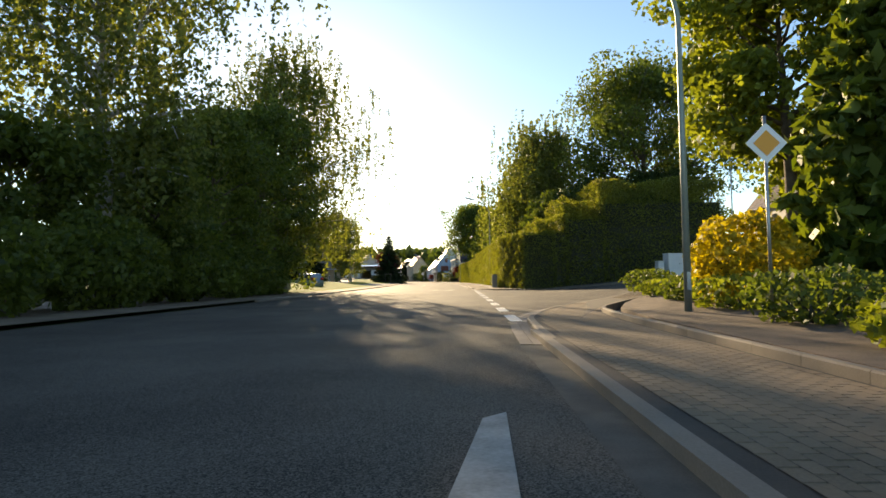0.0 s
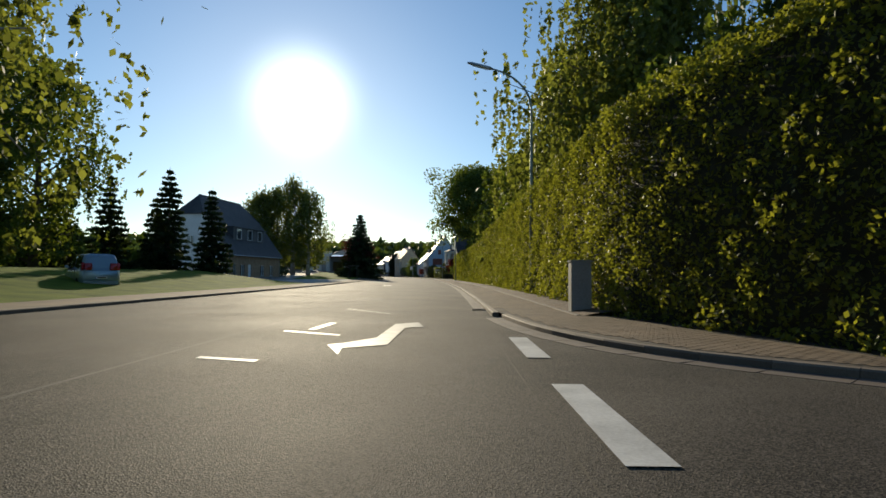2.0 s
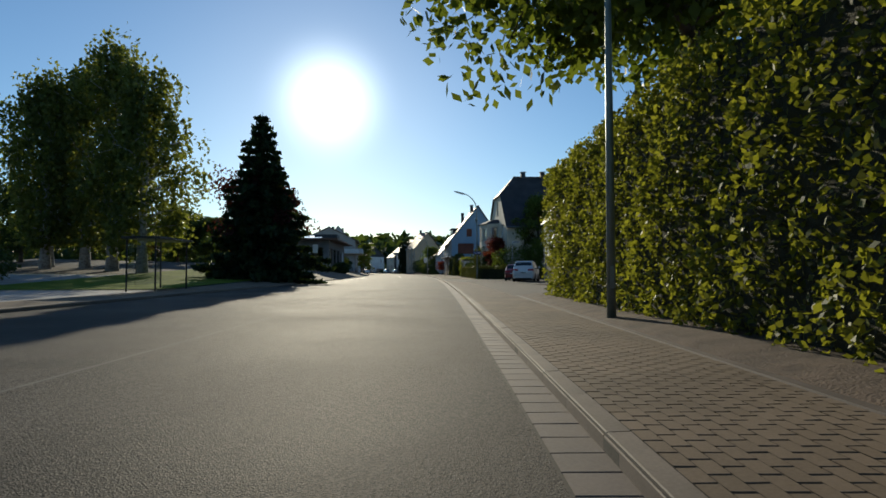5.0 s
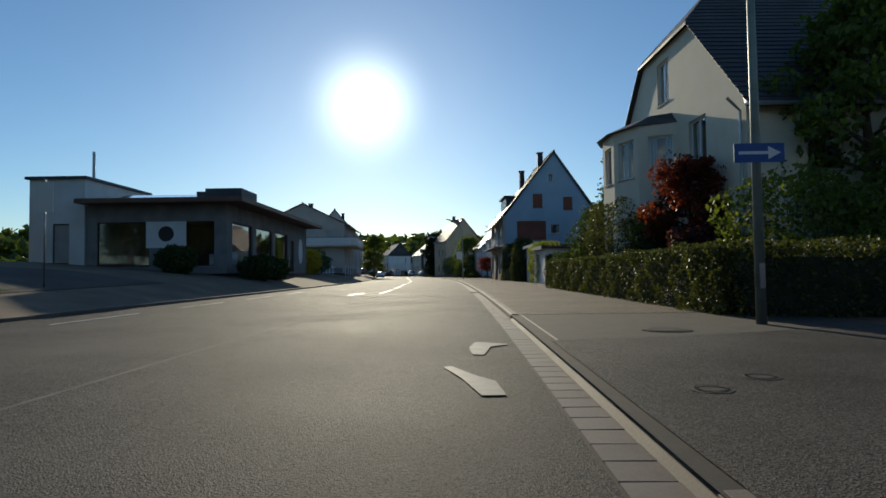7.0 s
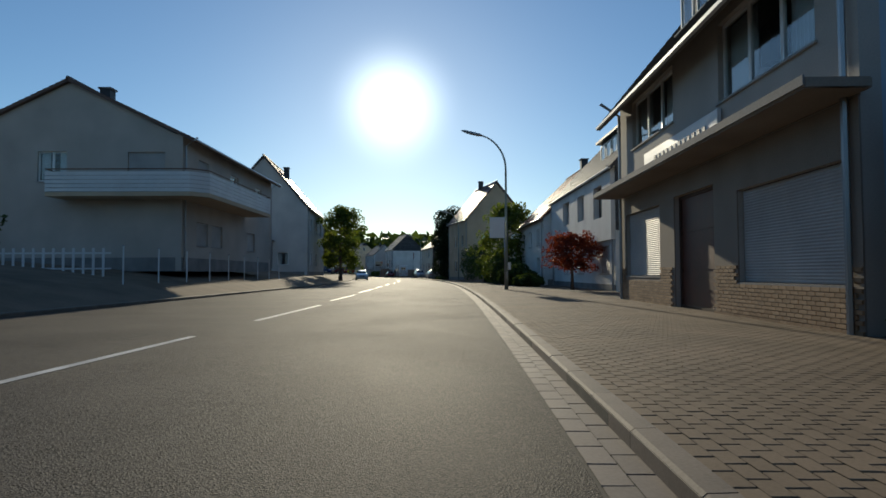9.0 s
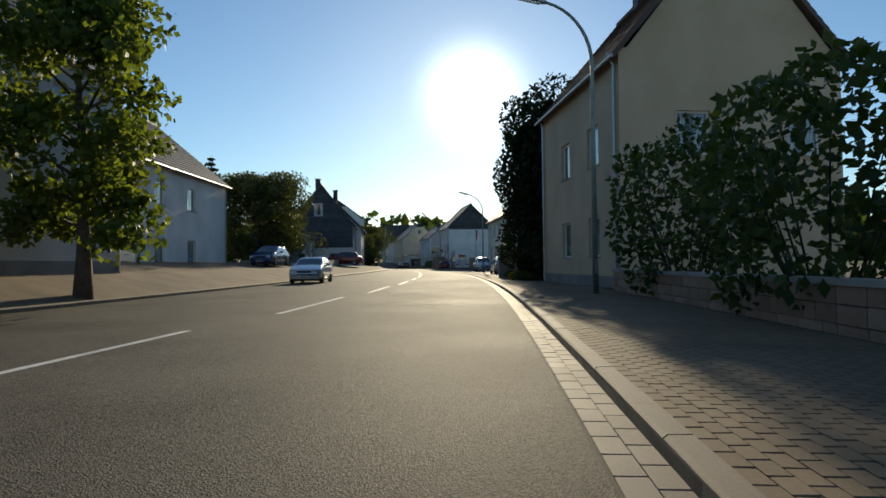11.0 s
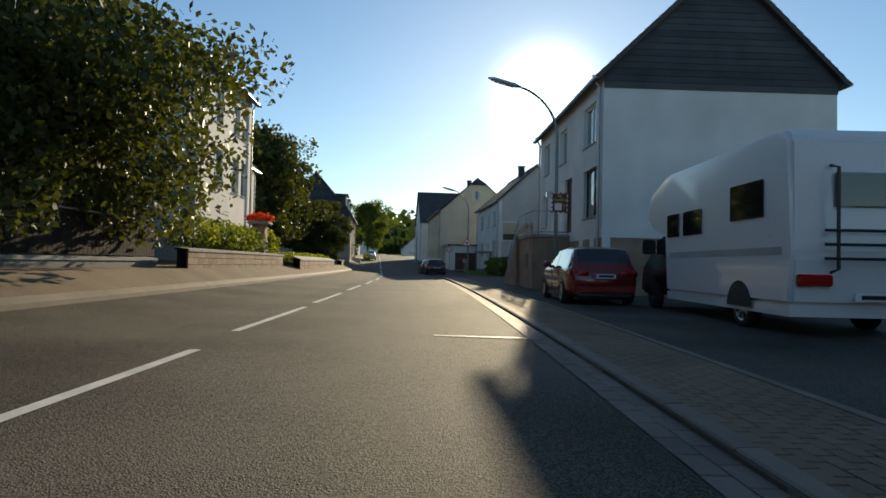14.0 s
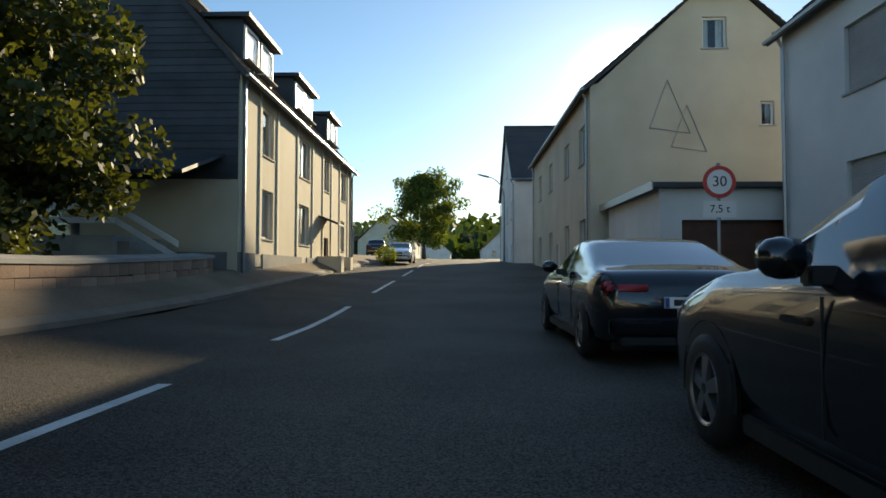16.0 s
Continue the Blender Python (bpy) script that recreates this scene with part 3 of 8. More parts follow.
    # roof slopes
    def slope_pair(run, length, put, e0, e1):
        """run: the width that the two slopes span; length: that of the ridge."""
        pk = run * peak
        for sgn, e, x_e, width in ((1, e0, 0, pk), (-1, e1, run, run - pk)):
            k = (ridge - e) / width
            ln_ = math.hypot(width + over, (width + over) * k)
            nx, nz = -sgn * k / math.hypot(1, k), 1 / math.hypot(1, k)
            hl = hip / (ridge - e + over * k) if hip else 0.0

            def at(u, t, n, sgn=sgn, e=e, x_e=x_e, width=width, k=k, nx=nx, nz=nz):
                x = x_e - sgn * over + sgn * t * (width + over)
                zz = e - over * k + t * (width + over) * k
                return put(x + nx * n, u, zz + nz * n + 0.06)
            hip_run = hip * 0.9

            def left(t, hl=hl):
                return -verge + (max(0, t - (1 - hl)) / hl * hip_run if hl else 0)

            def right(t, hl=hl):
                return length + verge - (max(0, t - (1 - hl)) / hl * hip_run if hl else 0)
            bm = bmesh.new()
            courses(bm, at, left, right, max(4, int(ln_ / 0.34)))
            part("roof", bm, M[roof], ob, "")
            # eaves gutter
            g = bmesh.new()
            tube(g, [at(-verge, 0, -0.02), at(length + verge, 0, -0.02)], 0.07, 6)
            part("gutter", g, M["zinc"], ob)
        rb = bmesh.new()
        tube(rb, [put(pk, -verge + hip * 0.9, ridge + 0.08), put(pk, length + verge - hip * 0.9, ridge + 0.08)], 0.11, 6)
        part("ridge_cap", rb, M[roof], ob)
        if hip:
            for b0, sg in ((-verge, 1), (length + verge, -1)):
                zc = ridge - hip
                f0, f1 = (zc - e0) / (ridge - e0), (zc - e1) / (ridge - e1)
                hb = bmesh.new()
                A0, B0, C0 = put(pk * f0 - 0.15, b0, zc + 0.02), put(run + (pk - run) * f1 + 0.15, b0, zc + 0.02), put(pk, b0 + sg * hip * 0.9, ridge + 0.1)
                lo = [hb.verts.new((p[0], p[1], p[2] - 0.12)) for p in (A0, B0, C0)]
                hi = [hb.verts.new(p) for p in (A0, B0, C0)]
                hb.faces.new(lo)
                hb.faces.new(hi)
                for q in range(3):
                    hb.faces.new((lo[q], lo[(q + 1) % 3], hi[(q + 1) % 3], hi[q]))
                part("hip_roof", hb, M[roof], ob)
    if along:
        slope_pair(W, L, lambda x, u, zz: P(x, u, zz), eave, be)
    else:
        slope_pair(L, W, lambda x, u, zz: P(u, x, zz), eave, be)
    for a, b, top in chimneys:
        bm = one_box(side * a - 0.28, side * a + 0.28, b - 0.28, b + 0.28, eave, top - 0.1)
        c = part("chimney", bm, M["slate"], ob)
        part("chimney_cap", one_box(side * a - 0.36, side * a + 0.36, b - 0.36, b + 0.36, top - 0.1, top, bevel=0.02), M["plinth"], c)
    for b, w, a0, zb, h in dormers:
        # a dormer box on the street slope: from b, width w, its face a0 in from the front
        k = (ridge - eave) / (W * peak)
        depth = h / k + 0.3
        dm = part("dormer", one_box(min(side * a0, side * (a0 + depth)), max(side * a0, side * (a0 + depth)), b, b + w, zb, zb + h), M["slate"], ob)
        part("dormer_roof", one_box(min(side * (a0 - 0.3), side * (a0 + depth + 0.4)), max(side * (a0 - 0.3), side * (a0 + depth + 0.4)), b - 0.2, b + w + 0.2, zb + h, zb + h + 0.14), M[roof], dm)
        n = max(1, round(w / 1.3)) if w < 6 else 3
        for i in range(n):
            ww = min(w / n - 0.25, 1.5)
            opening_parts(ob, lambda u, v, w_, a0=a0: P(a0 - 0.2 + w_, u, v), b + w / n * (i + 0.5) - ww / 2, zb + 0.25, ww, h - 0.4, "dark")
    if pipe:
        pb = bmesh.new()
        tube(pb, [P(-over + 0.02, L - 0.2, eave - 0.12), P(-0.1, L - 0.2, eave - 0.55), P(-0.1, L - 0.2, 0.1)], 0.05, 6)
        part("downpipe", pb, M["zinc"], ob)
        pb = bmesh.new()
        tube(pb, [P(-over + 0.02, 0.2, eave - 0.12), P(-0.1, 0.2, eave - 0.55), P(-0.1, 0.2, 0.1)], 0.05, 6)
        part("downpipe", pb, M["zinc"], ob)
    return ob


# ---- foliage ----
def leaf_mesh(name, pts, size, rng, droop=0.0, material=None, parent=None, label="", stretch=1.6):
    """Many small leaves as separate lozenges, turned at random about the given places."""
    n = len(pts)
    a = rng.normal(size=(n, 3))
    a[:, 2] -= droop
    a /= np.linalg.norm(a, axis=1, keepdims=True)
    b = np.cross(a, rng.normal(size=(n, 3)))
    b /= np.linalg.norm(b, axis=1, keepdims=True) + 1e-9
    sz = (size * rng.uniform(0.6, 1.3, n))[:, None]
    v = np.stack([pts - a * sz * stretch / 2, pts + b * sz * 0.5, pts + a * sz * stretch / 2, pts - b * sz * 0.5], 1).reshape(-1, 3)
    me = bpy.data.meshes.new(name)
    me.vertices.add(4 * n)
    me.vertices.foreach_set("co", v.ravel())
    me.loops.add(4 * n)
    me.loops.foreach_set("vertex_index", np.arange(4 * n))
    me.polygons.add(n)
    me.polygons.foreach_set("loop_start", np.arange(0, 4 * n, 4))
    me.polygons.foreach_set("loop_total", np.full(n, 4))
    me.update(calc_edges=True)
    me.materials.append(material)
    ob = new(name, me)
    ob.parent = parent
    return tagged(ob, label) if label else ob


def tree(label, s, d, h, r, leaf="leaf_green", bark="bark", bare=0.25, n=9000, size=0.3, seed=1, weep=0.0, lean=0.0, name="tree", z=0.0, squash=1.0, clumps=None, fine=False):
    """A tapered trunk with limbs, and a crown of leaf clumps round the limbs' ends."""
    rng = np.random.default_rng(seed)
    n, size = (int(n * 1.5), size * 0.84) if not fine else (n, size)
    ob = holder(name, spot(s, d, z, float(rng.uniform(0, 360))), label, "tree")
    bm = bmesh.new()
    top = h * 0.86
    k = 7
    sway = rng.normal(size=(k, 2)) * h * 0.012
    axis_pts = [Vector((sway[i, 0] * i / k + lean * (i / k) ** 2, sway[i, 1] * i / k, top * i / (k - 1))) for i in range(k)]
    r0 = h * 0.018 + 0.05
    tube(bm, axis_pts, [r0 * (1.25 if i == 0 else 1) * (1 - 0.88 * i / (k - 1)) for i in range(k)], 9)
    tips = []
    m = clumps or int(16 + h)
    for i in range(m):
        f = bare + (1 - bare) * (i + 0.5) / m
        base = axis_pts[0].lerp(axis_pts[-1], min(1, f * 0.98))
        j = min(k - 2, int(f * 0.98 * (k - 1)))
        base = axis_pts[j].lerp(axis_pts[j + 1], f * 0.98 * (k - 1) - j)
        ang = i * 2.399 + rng.normal() * 0.3
        g = (f - bare) / (1 - bare)
        reach = r * (math.sin(math.pi * (0.16 + 0.8 * g)) ** 0.7) * rng.uniform(0.55, 1.05)
        rise = reach * (0.25 + 0.5 * g) * squash
        end = base + Vector((math.cos(ang) * reach, math.sin(ang) * reach, rise))
        mid = base.lerp(end, 0.5) + Vector((0, 0, reach * 0.09))
        lr = r0 * 0.38 * (1 - 0.6 * g)
        tube(bm, [base, mid, end], [lr, lr * 0.6, lr * 0.2], 5)
        tips += [end, mid.lerp(end, 0.35), base.lerp(end, 0.72)]
        for q in range(2):
            tw = end + Vector(rng.normal(size=3)) * reach * 0.26
            tube(bm, [mid.lerp(end, 0.5), tw], [lr * 0.3, lr * 0.12], 4)
            tips.append(tw)
    tips.append(axis_pts[-1] + Vector((0, 0, h * 0.05)))
    part("trunk", bm, M[bark], ob, smooth=True)
    tips = np.array([t[:] for t in tips])
    pick = rng.integers(0, len(tips), n)
    spread = r * 0.17 * rng.uniform(0.5, 1.25, len(tips))
    raw = rng.normal(size=(n, 3))
    raw *= np.minimum(1, 1.7 / (np.linalg.norm(raw, axis=1, keepdims=True) + 1e-9))
    off = raw * spread[pick][:, None] * np.array([1, 1, 0.75])
    pts = tips[pick] + off
    if weep:
        fall = rng.exponential(weep, n) * (rng.random(n) < 0.75)
        strand = rng.integers(0, 14 * len(tips), n)
        srng = np.random.default_rng(seed + 5)
        so = srng.normal(size=(14 * len(tips), 3)) * r * 0.16
        pts = tips[strand // 14] + so[strand] + rng.normal(size=(n, 3)) * 0.07
        pts[:, 2] -= np.minimum(fall, np.maximum(0.2, pts[:, 2] - h * 0.12))
    pts = pts[(pts[:, 2] > 0.3) & (pts[:, 2] < h * 1.02)]
    leaf_mesh("crown", pts, size, rng, 0.4 + weep * 0.3, M[leaf], ob)
    return ob


def conifer(label, s, d, h, r, leaf="needles", seed=1, n=9000, name="conifer", size=0.26, low=0.06):
    rng = np.random.default_rng(seed)
    ob = holder(name, spot(s, d, 0, float(rng.uniform(0, 360))), label, "tree")
    bm = bmesh.new()
    tube(bm, [(0, 0, 0), (0, 0, h * 0.5), (0, 0, h)], [0.02 * h, 0.011 * h, 0.01], 8)
    lines = []
    tiers = int(7 + h * 1.1)
    for i in range(tiers):
        f = low + (1 - low) * i / tiers
        reach = r * (1 - f) ** 0.8 * rng.uniform(0.8, 1.12) + 0.12
        nb = 6 + int(4 * (1 - f))
        for j in range(nb):
            ang = 2 * math.pi * (j + 0.5 * (i % 2)) / nb + rng.normal() * 0.18
            b0 = Vector((0, 0, f * h))
            q = reach * rng.uniform(0.78, 1.1)
            e = b0 + Vector((math.cos(ang) * q, math.sin(ang) * q, -q * 0.22 + 0.1 * q * f))
            mid = b0.lerp(e, 0.55) + Vector((0, 0, -0.08 * q))
            tube(bm, [b0, mid, e], [0.035, 0.02, 0.006], 4, caps=False)
            lines.append((b0[:], mid[:], e[:], q))
    part("trunk", bm, M["bark"], ob)
    ln = np.array([l[:3] for l in lines])
    w = np.array([l[3] for l in lines])
    pick = rng.choice(len(lines), n, p=w / w.sum())
    t = rng.uniform(0.12, 1.02, n) ** 0.8
    a, b, c = ln[pick, 0], ln[pick, 1], ln[pick, 2]
    u = t[:, None]
    pts = (1 - u) ** 2 * a + 2 * u * (1 - u) * b + u ** 2 * c
    pts += rng.normal(size=(n, 3)) * (0.05 * w[pick] * (1.15 - t) + 0.05)[:, None] * np.array([1.3, 1.3, 0.8])
    leaf_mesh("crown", pts, size, rng, 0.5, M[leaf], ob, stretch=2.0)
    return ob


def bush(label, s, d, w, l, h, leaf="leaf_green", seed=1, n=2500, size=0.12, name="bush", z=0.0, cone=0.0, turn=0.0, boxy=0.0):
    """A rounded or clipped shrub: twigs inside, leaves over its uneven skin."""
    rng = np.random.default_rng(seed)
    ob = holder(name, spot(s, d, z, turn), label, "bush")
    bm = bmesh.new()
    for i in range(14):
        a = rng.uniform(0, 2 * math.pi)
        e = Vector((math.cos(a) * w * 0.32, math.sin(a) * l * 0.32, h * rng.uniform(0.45, 0.8)))
        tube(bm, [(e.x * 0.15, e.y * 0.15, 0), (e.x * 0.6, e.y * 0.6, e.z * 0.5), e[:]], [0.03, 0.02, 0.008], 4)
    part("branchwork", bm, M["twigs"], ob)
    v = rng.normal(size=(n, 3))
    v /= np.linalg.norm(v, axis=1, keepdims=True)
    p = 2.0 + 6 * boxy
    v /= (np.abs(v) ** p).sum(1, keepdims=True) ** (1 / p)
    rad = 1 - rng.exponential(0.12, n)
    lump = 1 + 0.14 * np.sin(v[:, 0] * 5 + seed) * np.cos(v[:, 1] * 6 + seed) * (1 - boxy * 0.7) + 0.07 * np.sin(v[:, 2] * 9 + seed * 2)
    pts = v * (rad * lump)[:, None]
    t = (pts[:, 2] + 1) / 2
    k = 1 - cone * np.clip(t, 0, 1)
    pts = np.stack([pts[:, 0] * w / 2 * k, pts[:, 1] * l / 2 * k, np.maximum(0.02, t * h)], 1)
    leaf_mesh("foliage", pts, size, rng, 0.2, M[leaf], ob)
    return ob


def hedge(label, s0, s1, d0, d1, h, leaf="leaf_green", seed=1, per=90, size=0.12, rough=0.12, name="hedge", h1=None, core=0.3, ragged=0.0, slant=(0.0, 0.0)):
    """A clipped hedge between two stations, from offset d0 to d1: a dark twiggy core and leaves all over it."""
    rng = np.random.default_rng(seed)
    h1 = h if h1 is None else h1
    ob = tagged(new(name), label, "hedge")
    st = np.linspace(s0, s1, max(2, int((s1 - s0) / 3) + 1))
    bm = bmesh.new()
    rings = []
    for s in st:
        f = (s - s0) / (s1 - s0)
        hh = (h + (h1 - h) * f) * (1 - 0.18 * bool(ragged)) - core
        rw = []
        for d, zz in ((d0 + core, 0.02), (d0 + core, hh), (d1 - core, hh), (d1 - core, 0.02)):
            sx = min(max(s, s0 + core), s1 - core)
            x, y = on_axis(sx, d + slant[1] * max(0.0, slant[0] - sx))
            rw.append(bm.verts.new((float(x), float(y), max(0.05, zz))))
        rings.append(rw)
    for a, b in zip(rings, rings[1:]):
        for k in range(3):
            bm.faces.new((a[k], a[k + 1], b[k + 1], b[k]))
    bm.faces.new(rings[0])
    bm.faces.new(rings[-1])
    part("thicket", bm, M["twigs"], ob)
    ln_, wd = s1 - s0, d1 - d0
    out = []
    for kind, area in (("front", ln_ * max(h, h1)), ("top", ln_ * wd), ("near", wd * h), ("far", wd * h1)):
        n = int(area * per)
        a, b = rng.random(n), rng.random(n)
        dip = rng.exponential(rough, n)
        s_ = s0 + a * ln_ if kind in ("front", "top") else np.where(kind == "near", s0 + dip, s1 - dip)
        hh = h + (h1 - h) * (s_ - s0) / ln_
        d_ = d0 + dip if kind == "front" else d0 + (b if kind == "top" else a) * wd
        hh = hh + ragged * (np.sin(d_ * 0.9 + seed) + 0.6 * np.sin(d_ * 2.3 + s_) + 0.5 * np.sin(s_ * 0.8 + seed))
        zz = b * hh if kind != "top" else hh - dip
        wave = 0.07 * np.sin(s_ * 1.9 + zz * 1.6 + seed) + 0.08 * np.sin(s_ * 4.7 - zz * 3.9) + 0.07 * np.sin(zz * 6.3 + s_ * 2.9 + d_ * 3) + 0.05 * np.sin(s_ * 11 + zz * 9)
        if kind == "front":
            d_ = d_ + wave * min(1.0, h / 2.5)
        elif kind == "top":
            zz = zz + wave * min(1.0, h / 2.5)
        else:
            s_ = s_ + wave * min(1.0, h / 2.5)
        x, y = on_axis(s_, d_ + slant[1] * np.maximum(0.0, slant[0] - s_))
        out.append(np.stack([x, y, np.maximum(zz, 0.03)], 1))
    leaf_mesh("foliage", np.concatenate(out), size, rng, 0.15, M[leaf], ob)
    return ob


# ---- ground strips that follow the street ----
def strip(name, s0, s1, cross, material, label="", category="", step=4.0, kind="structure", parent=None):
    """A ribbon along the street: cross is a list of (d, z) across it; d may be a function of the station."""
    st = np.append(np.arange(s0, s1, step), s1)
    bm = bmesh.new()
    rows = []
    for s in st:
        rows.append([bm.verts.new((*map(float, on_axis(s, d)), z + float(hill(s, d)))) for d, z in ((d(s) if callable(d) else d, z) for d, z in cross)])
    for a, b in zip(rows, rows[1:]):
        for k in range(len(cross) - 1):
            bm.faces.new((a[k], a[k + 1], b[k + 1], b[k]))
    ob = mesh_object(name, bm, material, parent)
    return tagged(ob, label, category, kind=kind)


def flat_patch(name, corners, z, material, label="", category="", kind="structure", parent=None, thick=0.0):
    """A flat patch between (s, d) corners."""
    bm = bmesh.new()
    top = [bm.verts.new((*map(float, on_axis(s, d)), z + float(hill(s, d)))) for s, d in corners]
    bm.faces.new(top)
    if thick:
        low = [bm.verts.new((v.co.x, v.co.y, v.co.z - thick)) for v in top]
        for k in range(len(top)):
            bm.faces.new((top[k], top[(k + 1) % len(top)], low[(k + 1) % len(top)], low[k]))
    ob = mesh_object(name, bm, material, parent)
    return tagged(ob, label, category, kind=kind)
# ---- ground, road, pavements ----
bm = bmesh.new()
for q in ((-2200, -2200), (2200, -2200), (2200, 2600), (-2200, 2600)):
    bm.verts.new((*q, -0.04))
bm.faces.new(bm.verts)
tagged(mesh_object("ground", bm, M["land"]), "wide green land round the street", "ground", kind="structure")
KERB_R, KERB_L, GUT = 1.13, -10.4, 0.8
road = strip("road", -60, 760, [(far_edge, 0.0), (lambda q: far_edge(q) + 1.2, 0.003), (lambda q: far_edge(q) + 2.4, 0.006), (-3.4, 0.012), (GUT, 0.0)], M["asphalt"], "worn grey asphalt main street with a rough surface", "road")
# the side street on the right, and the mouth of a second one
bm = bmesh.new()
rows = []
for d in (GUT, 2.0, 4.0, 6.0, 9.0, 12.0, 15.0, 18.0, 24.0, 32.0, 40.0, 90.0):
    s_near, s_far = np.interp(d, (GUT, 2, 6, 14, 40, 90), (9, 9, 16, 24, 27, 28)), np.interp(d, (GUT, 2, 4, 12, 40, 90), (62, 62, 56, 50, 47, 48))
    rows.append([bm.verts.new((*map(float, on_axis(q, d)), 0.006 + float(hill(q, d)))) for q in np.linspace(s_near, s_far, 9)])
for a, b in zip(rows, rows[1:]):
    for k in range(8):
        bm.faces.new((a[k], a[k + 1], b[k + 1], b[k]))
tagged(mesh_object("side_street", bm, M["asphalt"]), "asphalt side street with a wide mouth, climbing away", "road", kind="structure")
flat_patch("driveway", [(171.5, KERB_R + 0.1), (181.3, KERB_R + 0.1), (181.6, 3.0), (182.4, 5.2), (183, 40), (175, 40), (170.0, 6.5), (168.0, 2.75)], 0.1145, M["asphalt"], "asphalt side lane crossing the pavement", "road")
PAVE = 0.1
strip("pavement_base_right", 58.5, 413, [(KERB_R - 0.02, PAVE + 0.004), (5.9, PAVE + 0.004), (6.6, PAVE + 0.004)], M["paver_joint"], "bed of the paved footpath", "pavement")
strip("pavement_start", -60, 9, [(KERB_R + 0.1, PAVE), (3.7, PAVE)], M["paver_joint"], "bed of the paved footpath before the junction", "pavement")
strip("pavement_left", -60, 640, [(lambda q: far_edge(q) - 0.18, PAVE), (lambda q: far_edge(q) - 1.0, PAVE), (-12.9, PAVE)], M["paver_far"], "brown paved footpath across the street", "pavement")
strip("lawn_left", 48, 104, [(-12.9, PAVE - 0.02), (-16, 0.3), (-24, 1.25), (-36, 1.45), (-70, 1.4)], M["grass"], "sunlit mown lawn beside the footpath", "lawn")
strip("yard_left", 104, 168, [(-12.9, 0.075), (-17, 0.07), (-27, 0.05), (-60, 0.03)], M["concrete"], "paved forecourt before the half-hipped house", "yard")
strip("verge_left", -60, 48, [(-12.9, PAVE - 0.02), (-40, 0.05)], M["soil"], "shady earth under the trees", "ground")
strip("shop_yard", 200, 250, [(-12.9, 0.075), (-17, 0.07), (-27, 0.05), (-50, 0.03)], M["paver_far"], "brown paved forecourt of the shop", "yard")
strip("lay_by", 168, 200, [(-12.9, 0.12), (-17, 0.1), (-27, 0.08), (-50, 0.05)], M["asphalt"], "shaded asphalt yard beside the shop", "yard")
strip("lawn_bus", 150, 191, [(-13.2, 0.135), (-17, 0.13), (-24, 0.12)], M["grass"], "lawn strip before the low shop", "lawn")
strip("yard_right", 60, 640, [(6.5, 0.07), (60, 0.03)], M["soil"], "garden earth behind the footpath", "yard")
strip("yard_left_far", 250, 640, [(-12.9, 0.075), (-17, 0.07), (-27, 0.05), (-60, 0.03)], M["paver_far"], "paved yards along the far footpath", "yard")
strip("hedge_bed", 57, 142, [(3.03, PAVE - 0.01), (3.25, 0.15), (3.6, 0.2), (6.5, 0.24)], M["soil"], "brown earth with dry leaves under the hedge", "soil")
flat_patch("planting_bed", [(-30, 3.5), (6, 3.6), (12, 3.7), (16, 4.1), (20, 5.3), (24, 7.1), (27, 9.5), (29, 13), (30, 22), (30, 40), (-30, 40)], 0.17, M["soil"], "raised planting bed at the street corner", "soil", thick=0.2)

# ---- houses on the right ----
house("white gabled house far beyond the side street", 58, 34, 1, 12, 9, 6.5, 12, "white_render", "tile_brown",
      front=[(2, 1, 1.2, 1.3, "win"), (6, 1, 1.2, 1.3, "win"), (2, 4, 1.2, 1.3, "shut_brown"), (6, 4, 1.2, 1.3, "win")],
      near=[(1.5, 1.2, 1.1, 1.3, "win"), (5.5, 1.2, 1.1, 1.3, "win"), (1.5, 4.2, 1.1, 1.3, "shut_brown"), (5.2, 4.2, 1.1, 1.3, "win"), (4, 7.8, 0.9, 1.2, "win")], chimneys=[(4.5, 6, 13)])
house("white house with a steep dark roof and big shuttered window", 163.5, 11.2, 1, 16.0, 9.5, 6.0, 13.4, "white_render", "tile_dark",
      plinth=(2.5, "plinth"), front=[(1.0, 3.2, 2.4, 1.6, "shut_white"), (5.6, 3.2, 2.6, 1.6, "shut_white"), (10.9, 3.2, 3.1, 1.6, "shut_white_b")], near=[(2, 3.0, 1.2, 1.3, "win"), (6, 3.0, 1.2, 1.3, "win")], chimneys=[(5.6, 13.0, 13.0)])
house("cream half-hipped house with its gable to the street", 193.2, 9.6, 1, 13.2, 10.4, 6.8, 13.4, "cream_render", "tile_dark", along=False, hip=2.6, turn=2,
      plinth=(0.9, "plinth"), front=[(1.2, 1.9, 1.2, 1.6, "win"), (2.9, 4.9, 1.5, 2.0, "win"), (9.8, 5.0, 0.9, 1.5, "win"), (6.3, 8.4, 1.3, 1.9, "win")],
      near=[(2, 4.2, 1.2, 1.4, "win"), (6, 4.2, 1.2, 1.4, "win")], chimneys=[(3.4, 6.6, 14.2), (6.0, 6.4, 14.2)], over=0.55)
